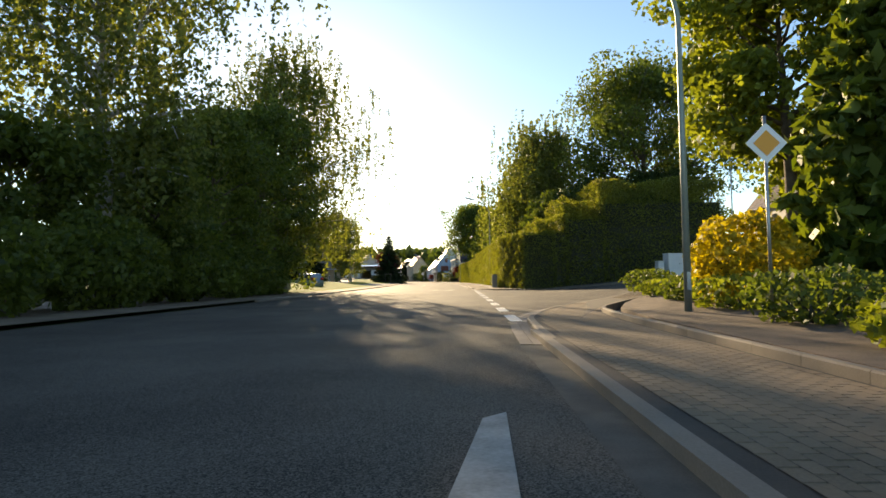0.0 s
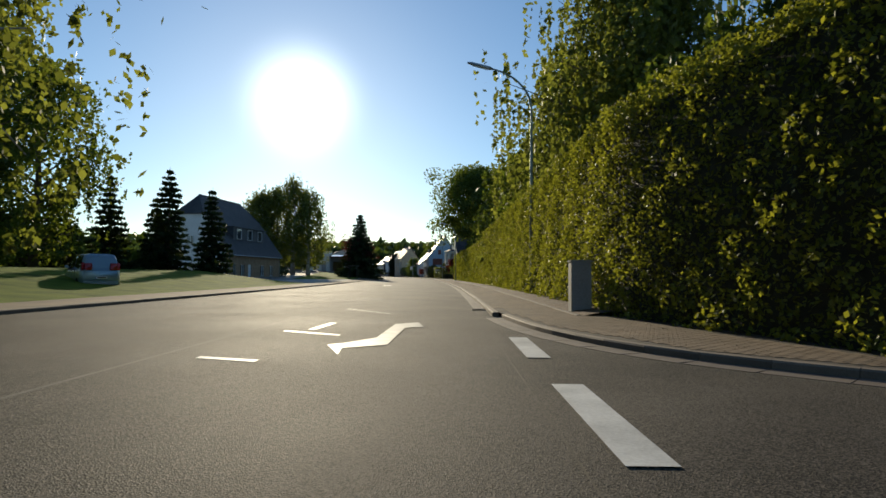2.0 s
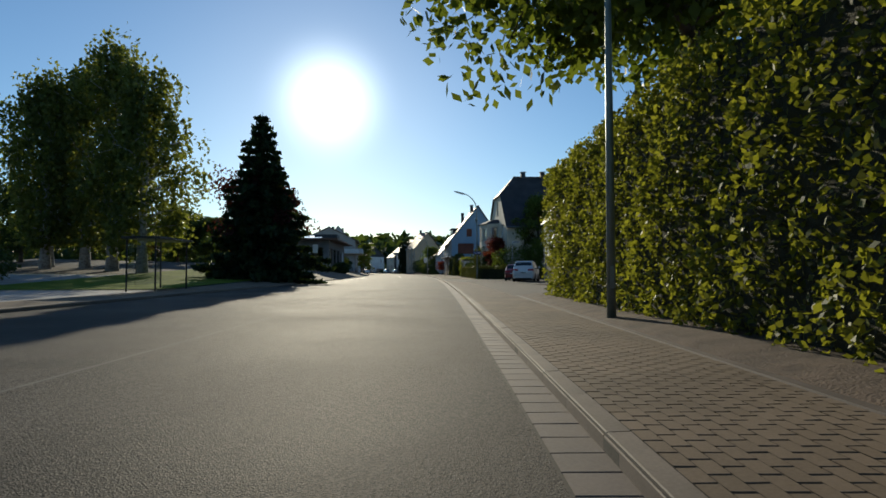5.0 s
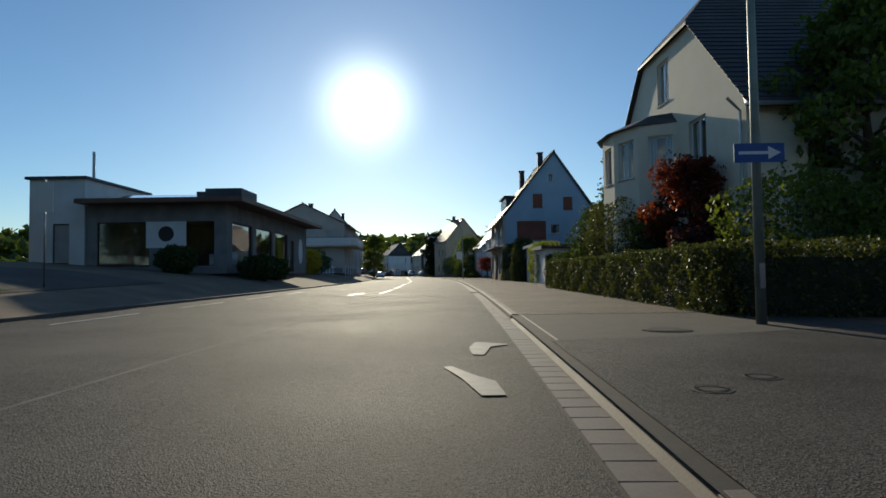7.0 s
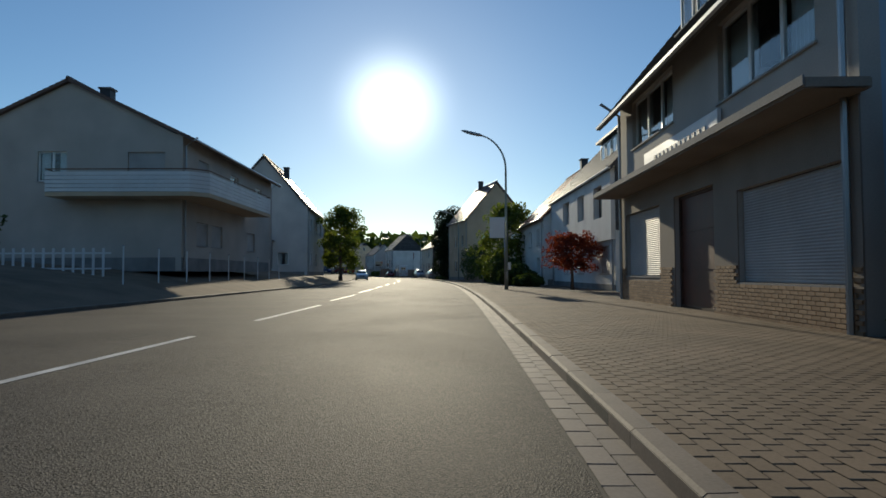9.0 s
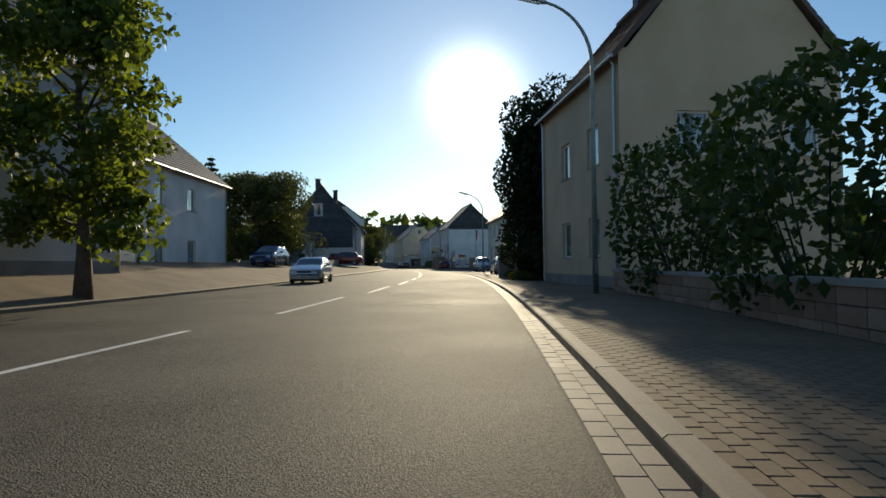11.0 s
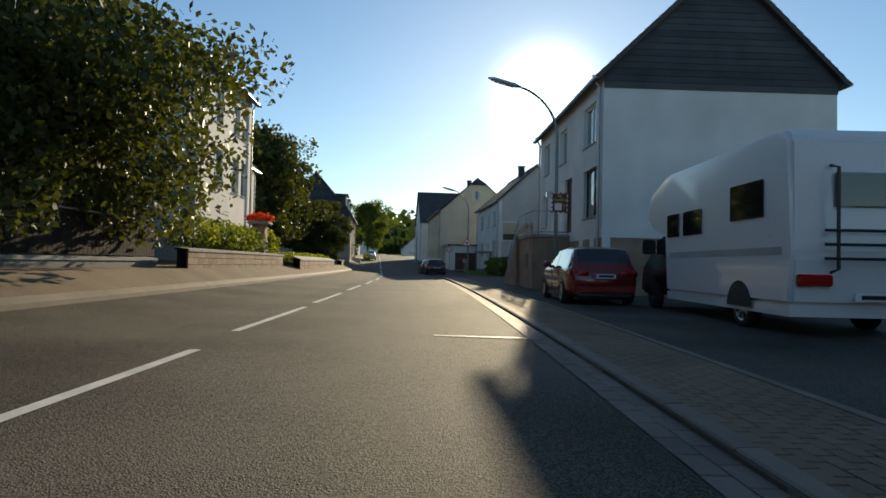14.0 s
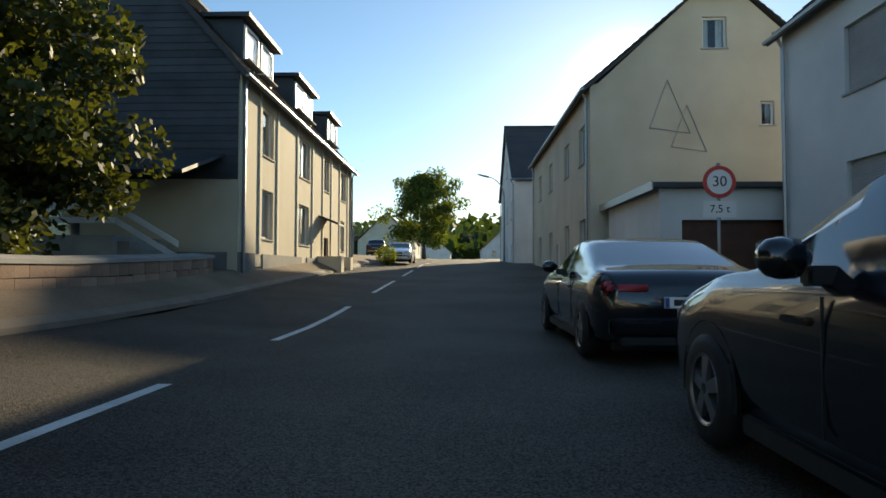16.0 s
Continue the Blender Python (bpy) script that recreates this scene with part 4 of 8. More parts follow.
house("gabled house with an ochre brick ground floor and a sky-tinted gable", 236, 5.8, 1, 12.2, 10.2, 6.9, 13.6, "sand_render", "tile_dark", hip=0, near_mat="skylit_render", peak=0.54, back_eave=6.8, over=0.75,
      plinth=(0, "brick"), front=[(0.3, 0.8, 3.4, 1.85, "shut_grey_b"), (4.8, 0.1, 2.4, 2.85, "door"), (8.3, 0.9, 3.3, 2.0, "shut_grey_b"), (1.0, 4.65, 3.5, 1.7, "wide"), (7.2, 4.95, 3.6, 1.5, "wide")],
      near=[(1.5, 4.3, 3.1, 2.0, "shut_red"), (3.2, 7.65, 1.07, 1.5, "shut_red"), (6.4, 7.4, 1.0, 1.4, "shut_red"), (4.85, 10.4, 0.6, 0.9, "dark"), (5.0, 4.9, 1.0, 1.0, "win")], chimneys=[(4.6, 3, 14.1), (3.4, 8.5, 13.0)],
      dormers=[(4.5, 4.6, 1.0, 7.7, 1.7)])
house("white house with black slate gable and a row of dormer windows", 257, 8.2, 1, 16.2, 10.5, 6.5, 12.0, "white_render", "tile_dark", clad=(3.1, "slate"),
      plinth=(0.4, "plinth"), front=[(1.7, 3.9, 1.75, 1.7, "wide_b"), (5.6, 4.1, 1.7, 1.5, "shut_grey"), (9.7, 4.2, 2.0, 1.5, "shut_grey"), (1.1, 0.95, 1.9, 1.45, "shut_grey"), (6.6, 0.95, 1.6, 1.4, "shut_grey"), (10.8, 0.95, 1.5, 1.4, "win")],
      near=[(1.6, 0.9, 1.6, 1.4, "shut_grey")], chimneys=[(4.2, 1.6, 13.6)], dormers=[(2.0, 4.8, 1.2, 7.2, 1.6)])
ob = holder("jetty", spot(257, 8.2, 0), "white rendered upper storey standing out over the ground floor", "wall facing", kind="structure")
part("skin", slab(bmesh.new(), rect(0.05, 2.65, 16.1, 3.7), [rect(*o) for o in ((1.7, 3.9, 1.75, 1.7), (5.6, 4.1, 1.7, 1.5), (9.7, 4.2, 2.0, 1.5))], lambda u, v, w: (-0.2 + w, u, v), 0.197), M["white_render"], ob)
house("white house with a red-brown tiled roof", 273, 7.6, 1, 12, 9.5, 5.4, 10.0, "white_render", "tile_red",
      front=[(1.5, 3.2, 1.3, 1.3, "win"), (5, 3.2, 1.3, 1.3, "win"), (8.6, 3.2, 1.3, 1.3, "win"), (1.5, 0.9, 1.3, 1.3, "win"), (8.6, 0.9, 1.3, 1.3, "win")], near=[(1.2, 3.2, 0.9, 1.2, "win")], chimneys=[(4.8, 6, 10.9)])
house("tall ochre house with its gable towards the bend", 304, 4.9, 1, 9.5, 8, 8.2, 12.9, "tan_render", "tile_brown", turn=8,
      front=[(2, 1.2, 1.2, 1.5, "win"), (5.4, 1.2, 1.2, 1.5, "win"), (2, 4.6, 1.2, 1.5, "win"), (5.4, 4.6, 1.2, 1.5, "win")],
      near=[(2, 4.6, 1.2, 1.5, "win"), (6, 4.6, 1.2, 1.5, "win")], chimneys=[(4, 7, 14)])
house("three-storey white house with a ribbed grey brick base", 328.5, 6.4, 1, 18.8, 10, 8.1, 12.6, "white_render", "tile_dark",
      plinth=(2.3, "plinth"), front=[(1.2, 0.15, 1.1, 2.1, "door_white"), (3.4, 2.8, 2.1, 1.4, "wide"), (6.9, 2.8, 1.7, 1.4, "wide"), (10.9, 2.85, 2.1, 1.45, "wide"), (15.6, 2.85, 1.15, 1.4, "win"), (3.4, 5.65, 1.7, 1.4, "wide"), (6.9, 5.65, 1.5, 1.4, "wide"), (11.5, 5.75, 1.2, 1.35, "win"), (15.7, 5.75, 1.1, 1.35, "win")],
      near=[(2, 3.2, 1.3, 1.5, "win"), (6, 3.2, 1.3, 1.5, "win")], dormers=[(3, 5, 1.3, 8.9, 1.4)], chimneys=[(5, 9, 13.6)])
house("beige house with a dark slated gable wall", 349.5, 6.5, 1, 12.9, 10, 6.5, 10.6, "cream_render", "tile_dark", clad=(2.4, "slate"), near_mat="slate",
      plinth=(0.8, "plinth"), front=[(3.3, 4.45, 2.25, 1.5, "wide"), (7.4, 4.4, 1.15, 1.45, "win"), (10.5, 4.35, 1.0, 1.4, "win"), (3.15, 1.75, 1.1, 1.5, "shut_brown"), (4.45, 1.75, 1.1, 1.5, "shut_brown"), (7.0, 1.5, 1.1, 1.7, "shut_brown"), (10.0, 1.5, 1.9, 1.55, "shut_grey")],
      near=[(0.8, 0.1, 1.0, 2.1, "door_white")], dormers=[(4, 4, 1.3, 6.9, 1.3)])
house("large white house with slate gable and steep hipped peak", 392.2, 5.4, 1, 10.8, 8.3, 7.9, 11.9, "white_render", "tile_dark", clad=(7.3, "slate"),
      plinth=(2.1, "sandstone"), front=[(0.4, 2.9, 2.0, 1.8, "wide_b"), (0.8, 0.7, 0.7, 0.9, "dark"), (2.3, 0.7, 0.7, 0.9, "dark"), (4.2, 2.5, 1.2, 2.3, "door_brown"), (8.9, 3.0, 1.2, 1.6, "win"), (0.9, 5.6, 1.6, 1.5, "wide"), (5.2, 5.6, 1.2, 1.5, "win"), (8.6, 5.6, 1.2, 1.5, "win")],
      near=[])
house("beige house with a red-brown roof set back from the street", 420.8, 11.0, 1, 5.2, 12, 5.6, 8.7, "sand_render", "tile_brown", along=False, turn=-13,
      front=[(3.2, 3.0, 0.9, 1.2, "win")], near=[(1.6, 0.3, 1.3, 2.2, "door_white"), (6, 3.0, 1.2, 1.2, "win")], z=sunk(420.8, 11.0))
house("white two-storey house with a grey weathered gable and billboard", 428, 7.6, 1, 13.2, 7.2, 7.4, 10.6, "white_render", "tile_dark", near_mat="grey_render",
      plinth=(0.6, "plinth"), front=[(1.4, 4.9, 1.9, 1.5, "wide"), (5.4, 4.9, 1.0, 1.4, "win"), (8.9, 4.9, 1.7, 1.5, "shut_grey"), (1.4, 2.0, 1.9, 1.5, "wide"), (5.4, 2.0, 1.0, 1.3, "win"), (8.9, 2.0, 1.7, 1.4, "shut_grey"), (4.4, 0.1, 0.9, 1.7, "door")],
      near=[], chimneys=[(3.0, 4, 11.2)], dormers=[], z=sunk(428, 7.6))
house("beige three-storey house with triangles drawn on its gable", 447.5, 4.0, 1, 17, 9.6, 8.0, 12.1, "yellow_render", "tile_dark", hip=0.8,
      plinth=(0.8, "plinth"), front=[(0.9, 1.5, 1.2, 1.5, "win"), (4.4, 1.5, 1.2, 1.5, "win"), (9.2, 1.5, 1.2, 1.5, "win"), (13.4, 1.5, 1.2, 1.5, "win"), (0.9, 5.2, 1.2, 1.5, "win"), (4.4, 5.2, 1.2, 1.5, "win"), (9.2, 5.2, 1.2, 1.5, "win"), (13.4, 5.2, 1.2, 1.5, "win"), (7.0, 0.1, 1.1, 2.2, "door_white")],
      near=[(4.2, 9.3, 0.9, 1.2, "win"), (6.3, 6.4, 0.5, 0.9, "win"), (8.1, 3.2, 0.3, 1.2, "dark"), (8.6, 3.2, 0.3, 1.2, "dark")], chimneys=[(4.8, 8, 12.9)], z=sunk(447.5, 4.0))
house("white house with dark roof further down the street", 470, 3.2, 1, 15, 10, 8.0, 13.5, "white_render", "tile_dark", along=False, clad=None,
      front=[(2, 1.5, 1.2, 1.5, "win"), (6.6, 1.5, 1.2, 1.5, "win"), (11, 1.5, 1.2, 1.5, "win"), (2, 5, 1.2, 1.5, "win"), (6.6, 5, 1.2, 1.5, "win"), (11, 5, 1.2, 1.5, "win"), (6.8, 9, 1.2, 1.4, "win")], near=[(2, 5, 1.2, 1.5, "win"), (6, 5, 1.2, 1.5, "win")], z=sunk(470, 3.2))
house("white house with bright red roof at the end of the street", 560, 4, 1, 14, 12, 6, 11.5, "white_render", "tile_red",
      near=[(2, 1, 1.2, 1.4, "win"), (6, 1, 1.2, 1.4, "win"), (2, 4, 1.2, 1.4, "win"), (6, 4, 1.2, 1.4, "win")], front=[(3, 1, 1.2, 1.4, "win"), (8, 1, 1.2, 1.4, "win")], z=sunk(560, 4))

# ---- houses on the left ----
house("large half-hipped house with white gable and dark tiled roof", 136, -31.0, -1, 18.5, 13, 4.6, 13.4, "brick", "tile_dark", hip=3.2, turn=-12, near_mat="white_render",
      plinth=(0.5, "plinth"), front=[(1.6, 0.6, 1.0, 1.9, "win"), (4.0, 0.6, 1.4, 1.8, "wide"), (6.6, 0.1, 1.2, 2.4, "door_white"), (11, 0.6, 1.4, 1.8, "wide"), (14.5, 0.6, 1.4, 1.8, "wide")],
      near=[(1.6, 0.1, 1.5, 2.3, "dark"), (5.6, 5.4, 1.3, 1.4, "win"), (5.2, 1.2, 1.4, 1.4, "win"), (9, 1.2, 1.4, 1.4, "win")], dormers=[(4.0, 11.0, 1.3, 6.3, 2.1)], over=0.6)
house("sand-coloured house with a long balcony under a shallow gable", 258, -13.6, -1, 16, 11.6, 7.0, 9.8, "sand_render", "tile_brown", z=0.45,
      plinth=(0.7, "plinth"), front=[(1.9, 1.4, 1.6, 1.25, "shut_grey"), (4.0, 1.4, 1.7, 1.25, "shut_grey"), (10.4, 1.4, 1.6, 1.25, "shut_grey"), (2, 4.6, 1.5, 1.5, "shut_grey"), (7, 4.6, 1.5, 1.5, "win"), (12, 4.6, 1.5, 1.4, "win")],
      near=[(0.9, 4.6, 1.9, 1.5, "shut_grey"), (5.9, 4.6, 1.5, 1.55, "win")], chimneys=[(5.0, 2.0, 10.0)], over=0.7)
house("grey rendered gabled house with a small porch roof", 293, -13.8, -1, 13, 9.4, 7.6, 13.0, "grey_render", "tile_dark",
      front=[(2, 1.2, 1.2, 1.4, "win"), (6, 1.2, 1.2, 1.4, "win"), (2, 5, 1.2, 1.4, "win"), (6, 5, 1.2, 1.4, "win"), (9.4, 5, 1.2, 1.4, "win")],
      near=[(3.9, 9.0, 1.6, 1.4, "win"), (5.1, 5.8, 1.0, 1.2, "win"), (2.0, 1.2, 1.2, 1.4, "win")], chimneys=[(3.4, 6, 12.8)])
house("white house beside the parked blue car", 314, -17, -1, 12, 10, 6.8, 11, "white_render", "tile_dark",
      front=[(2, 1.2, 1.2, 1.4, "win"), (6, 1.2, 1.2, 1.4, "win"), (2, 4.4, 1.2, 1.4, "win"), (6, 4.4, 1.2, 1.4, "win")], far=[(2, 4.4, 1.2, 1.4, "win")], z=sunk(314, -17))
house("slate-clad gabled house with white lower floor and solar panels", 357.3, -10.8, -1, 4.0, 7.6, 6.0, 10.7, "white_render", "tile_dark", clad=(3.1, "slate"),
      plinth=(0.6, "plinth"), front=[(1.2, 4.4, 1.8, 1.4, "shut_brown"), (0.9, 1.75, 1.7, 1.3, "wide")],
      near=[(3.6, 7.0, 1.0, 1.4, "win"), (1.2, 1.2, 1.6, 1.2, "shut_brown")], chimneys=[(4.2, 0.6, 11.5)], z=sunk(357.3, -10.8))
house("white house wing with a brown pantile roof and porch", 361.3, -10.0, -1, 9.5, 9.2, 5.8, 10.4, "white_render", "tile_brown",
      plinth=(0.5, "plinth"), front=[(1.3, 4.4, 2.2, 1.2, "wide"), (5.5, 4.2, 1.9, 1.4, "wide"), (1.0, 0.5, 2.3, 2.5, "door_white"), (6.0, 1.2, 1.4, 1.3, "win")],
      near=[], chimneys=[(3.6, 4.7, 11.1)], z=sunk(361.3, -10.0))
house("black-roofed house behind the garden trees", 383, -16.0, -1, 9, 11, 5.6, 10.4, "white_render", "tile_dark", along=False, near=[(3, 1, 1.2, 1.3, "win")], chimneys=[(9.4, 4.6, 11.2)], z=sunk(383, -16))
house("white house with tall windows and a black slate gable", 396, -9.8, -1, 7.6, 11, 9.4, 13.4, "white_render", "tile_dark", hip=1.6,
      plinth=(0.5, "plinth"), front=[(2.0, 1.0, 1.2, 1.7, "bar"), (4.0, 0.2, 1.2, 2.4, "door_white"), (6.0, 1.0, 1.0, 1.7, "bar"), (2.0, 4.2, 1.2, 1.7, "bar"), (4.5, 4.2, 1.1, 1.7, "bar"), (6.0, 4.2, 1.0, 1.7, "bar"), (2.0, 7.0, 1.1, 1.5, "bar"), (4.5, 7.0, 1.1, 1.5, "bar"), (6.0, 7.0, 1.0, 1.5, "bar")],
      near=[], z=sunk(396, -9.8))
house("narrow white house behind the tall white one", 404.6, -10.8, -1, 4, 8, 6.6, 10.6, "white_render", "tile_dark", front=[(1.2, 4.2, 1.0, 1.4, "win"), (1.2, 1.2, 1.0, 1.4, "win")], z=sunk(404.6, -10.8))
house("black-slated house with beige front and dormers", 442, -7.2, -1, 17.6, 7.7, 6.9, 11.3, "yellow_render", "tile_dark", clad=(3.6, "slate"),
      plinth=(1.5, "plinth"), front=[(2.0, 2.0, 1.2, 1.6, "win"), (6.4, 2.0, 1.6, 1.6, "wide"), (10.6, 0.1, 1.1, 2.4, "door"), (14.4, 2.0, 1.2, 1.6, "win"), (2.0, 4.7, 1.2, 1.6, "win"), (6.4, 4.7, 1.7, 1.6, "wide"), (10.6, 4.7, 1.2, 1.6, "win"), (14.4, 4.7, 1.6, 1.6, "wide"), (1.4, 0.4, 0.7, 0.7, "dark"), (6.8, 0.4, 0.8, 0.8, "dark")],
      near=[(4.6, 1.6, 1.4, 2.3, "dark")], dormers=[(1.6, 3, 0.55, 7.45, 1.5), (7.4, 3, 0.55, 7.45, 1.5), (13.4, 2.4, 0.55, 7.45, 1.5)], chimneys=[(4.4, 4.2, 11.7)], z=sunk(442, -7.2))
house("dark timber-clad gabled house with a balcony", 470, -11.5, -1, 14, 11, 5.6, 10.6, "grey_render", "tile_dark", clad=(2.8, "slate"),
      front=[(2, 1, 1.4, 1.5, "win"), (6, 1, 1.4, 1.5, "win"), (10, 1, 1.4, 1.5, "win")], near=[(2, 0.8, 2.6, 1.4, "wide"), (4.6, 4.6, 1.2, 1.3, "win")], z=sunk(470, -11.5))
house("pale house near the end of the street", 530, -9, -1, 16, 10, 6.5, 11, "cream_render", "tile_brown",
      front=[(2, 1, 1.4, 1.5, "win"), (6, 1, 1.4, 1.5, "win"), (10, 4, 1.4, 1.5, "win")], near=[(2, 1, 1.4, 1.5, "win"), (6, 4, 1.4, 1.5, "win")], z=sunk(530, -9))
house("white house closing the street's far bend", 600, -4, -1, 16, 12, 6.5, 12, "white_render", "tile_dark", near=[(2, 1, 1.4, 1.5, "win"), (6, 4, 1.4, 1.5, "win")], z=sunk(600, -4))

# ---- trees, hedges, shrubs ----
for i, (s, d, h, r) in enumerate(((6, -18, 6, 2.8), (14, -16.5, 6.5, 3.0), (22, -17, 7.4, 3.3), (30, -15.8, 9.5, 3.6), (38, -16, 13, 4.0), (45, -15.5, 15.5, 4.2), (52, -16, 17.5, 4.5))):
    tree("dense dark broadleaf tree in the roadside thicket", s, d, h, r, "leaf_green", seed=20 + i, n=9000, size=0.24, bare=0.06)
for i, (s, d, h) in enumerate(((3, -14.6, 3.6), (9, -14.2, 4.2), (16, -14.4, 4.0), (23, -14.2, 4.6), (30, -14.5, 4.2), (37, -14.3, 4.4), (43.5, -14.8, 3.8))):
    bush("dark overgrown shrub at the foot of the thicket", s, d, 4.2, 7.6, h * 0.8, "leaf_green", seed=40 + i, n=5200, size=0.17)
tree("tall birch with hanging twigs and a pale trunk", 27, -16.6, 23, 6.0, "leaf_birch", "birch_bark", seed=61, n=40000, size=0.17, weep=1.2, bare=0.25, fine=True)
tree("tall birch with hanging twigs in the evening light", 56, -16.5, 25, 7.2, "leaf_birch", "birch_bark", seed=62, n=64000, size=0.16, weep=1.2, bare=0.16, fine=True)
for i, (s, d, h, r) in enumerate(((62, -25, 19, 4.6), (74, -30, 21, 5.0), (86, -34, 23, 5.4), (97, -36, 22, 5.2), (70, -36, 20, 5), (84, -42, 21, 5))):
    tree("tall leafy tree at the edge of the lawn", s, d, h, r, "leaf_green", seed=70 + i, n=11000, size=0.3, weep=0.5 if i % 2 else 0, bare=0.08)
for i, (s, d) in enumerate(((213, -12.9), (216.5, -13.0), (209, -16.5))):
    bush("dark shrub in the bed before the shop window", s, d, 2.4, 2.8, 1.7, "leaf_dark", seed=85 + i, n=2600, size=0.12)
bush("small bright shrub on the lawn's edge", 62, -21, 3.0, 3.0, 2.6, "leaf_bright", seed=81, n=2200, size=0.14)
for i, (s, d, h, r) in enumerate(((106, -28, 12, 3.0), (104, -33, 11, 2.8), (109, -24.6, 10.3, 2.6), (110, -31, 9.5, 2.6), (104, -38, 10, 2.8), (106, -43, 9, 2.8))):
    conifer("dark spruce in a row beside the lawn", s, d, h, r, seed=90 + i, n=5500)
for i, (s, d, h) in enumerate(((174, -28, 23), (177, -32, 21), (172, -24.5, 20), (180, -37, 19), (176, -35, 20))):
    tree("slender birch in a loose group", s, d, h, 3.6, "leaf_birch", "birch_bark", seed=100 + i, n=9500, size=0.28, weep=0.9, bare=0.14)
conifer("broad dark blue spruce standing alone", 168, -13.4, 13.4, 5.0, seed=110, n=12000, size=0.32)
bush("low dark shrub before the house", 158, -29, 6, 4, 2.2, "leaf_dark", seed=111, n=2000, size=0.16)
tree("purple-leaved tree beside the footpath", 169.5, -14.2, 9, 3.2, "leaf_purple", seed=112, n=7000, size=0.2, bare=0.2)
# right: corner planting, firs, maple
for i, (s, d, h, r) in enumerate(((15.5, 10.6, 8.6, 3.4), (13, 13.5, 9.5, 3.6), (17, 15.5, 11, 4))):
    conifer("light green larch behind the corner bed", s, d, h, r, "needles_light", seed=120 + i, n=8500, size=0.3)
tree("maple with bright sunlit leaves over the footpath", 23.5, 12.8, 14.5, 4.4, "leaf_bright", seed=125, n=18000, size=0.24, bare=0.34)
for i, (s, d, h) in enumerate(((52, 24.5, 5.0), (51, 25.6, 5.4))):
    conifer("slim dark thuja before the far white house", s, d, h, 0.9, "needles", seed=127 + i, n=3500, size=0.14, low=0.02)
for i, (s, d) in enumerate(((50, 27.5), (49, 30.0), (48, 23.6), (51, 33))):
    bush("garden shrub beside the side street", s, d, 3.4, 3.0, 2.4 - 0.4 * (i == 2), ("leaf_red", "leaf_green")[i % 2], seed=133 + i, n=2600, size=0.12)
bush("yellow-green thuja at the end of the corner bed", 15.2, 7.0, 2.6, 2.6, 2.3, "leaf_yellow", seed=126, n=4200, size=0.11, z=0.15)
for i in range(16):
    bush("ground-cover shrub in the corner bed", 6.5 + 1.25 * i + 0.3 * (i % 3), 5.4 + 0.16 * i + 1.5 * (i % 3), 2.3, 2.3, 0.62 + 0.12 * (i % 4), ("leaf_bright", "leaf_green")[i % 2], seed=130 + i, n=1300, size=0.09, z=0.15)
for i, (s, d) in enumerate(((21, 11), (25, 12.5), (17, 10), (13, 11))):
    bush("rounded garden shrub in the corner bed", s, d, 3.2, 3.2, 1.7, "leaf_bright", seed=150 + i, n=2600, size=0.12, z=0.15)
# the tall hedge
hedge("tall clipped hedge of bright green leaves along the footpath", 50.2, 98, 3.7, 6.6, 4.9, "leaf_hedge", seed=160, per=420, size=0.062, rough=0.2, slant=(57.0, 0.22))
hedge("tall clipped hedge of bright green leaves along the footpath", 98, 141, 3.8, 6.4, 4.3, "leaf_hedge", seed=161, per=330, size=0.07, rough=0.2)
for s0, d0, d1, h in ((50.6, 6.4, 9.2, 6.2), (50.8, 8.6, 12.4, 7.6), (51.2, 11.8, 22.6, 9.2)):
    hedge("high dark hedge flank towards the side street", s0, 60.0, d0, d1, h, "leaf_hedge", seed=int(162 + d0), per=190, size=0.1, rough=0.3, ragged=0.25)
for i, (s, d, h, r, lf, wp) in enumerate(((80, 12, 23, 7.2, "leaf_birch", 2.0), (92, 12, 21, 6.4, "leaf_birch", 1.8), (64, 20, 24, 8.2, "leaf_green", 0), (66, 11, 10, 3.8, "leaf_green", 0), (86, 9.6, 9.5, 3.4, "leaf_dark", 0), (99, 9.6, 14, 4.4, "leaf_green", 0), (108, 9.6, 14.5, 4.6, "leaf_green", 0), (117, 9.6, 12.5, 4.2, "leaf_green", 0), (126, 9.0, 10, 3.6, "leaf_green", 0), (62, 20, 11, 4.5, "leaf_dark", 0), (64, 15, 11, 4.5, "leaf_dark", 0))):
    tree("weeping willow behind the hedge" if wp else "leafy tree rising behind the hedge", s, d, h, r, lf, seed=170 + i, n=(30000 if h > 18 else 12000), size=0.28, weep=wp, bare=0.12)
tree("spreading ash tree over the end of the hedge", 136, 6.8, 19, 6.6, "leaf_green", seed=185, n=22000, size=0.28, bare=0.42, squash=0.7)
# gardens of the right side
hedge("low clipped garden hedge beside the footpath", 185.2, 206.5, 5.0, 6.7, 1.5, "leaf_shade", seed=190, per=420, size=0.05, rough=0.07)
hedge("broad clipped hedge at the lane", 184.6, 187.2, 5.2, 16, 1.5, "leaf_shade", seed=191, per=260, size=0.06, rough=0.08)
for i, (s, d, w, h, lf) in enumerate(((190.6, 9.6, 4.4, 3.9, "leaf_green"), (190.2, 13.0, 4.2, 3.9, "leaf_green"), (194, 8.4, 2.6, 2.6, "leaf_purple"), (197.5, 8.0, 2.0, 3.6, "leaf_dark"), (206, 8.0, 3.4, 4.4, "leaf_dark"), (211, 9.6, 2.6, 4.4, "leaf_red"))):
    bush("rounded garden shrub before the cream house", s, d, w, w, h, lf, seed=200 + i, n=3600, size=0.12)
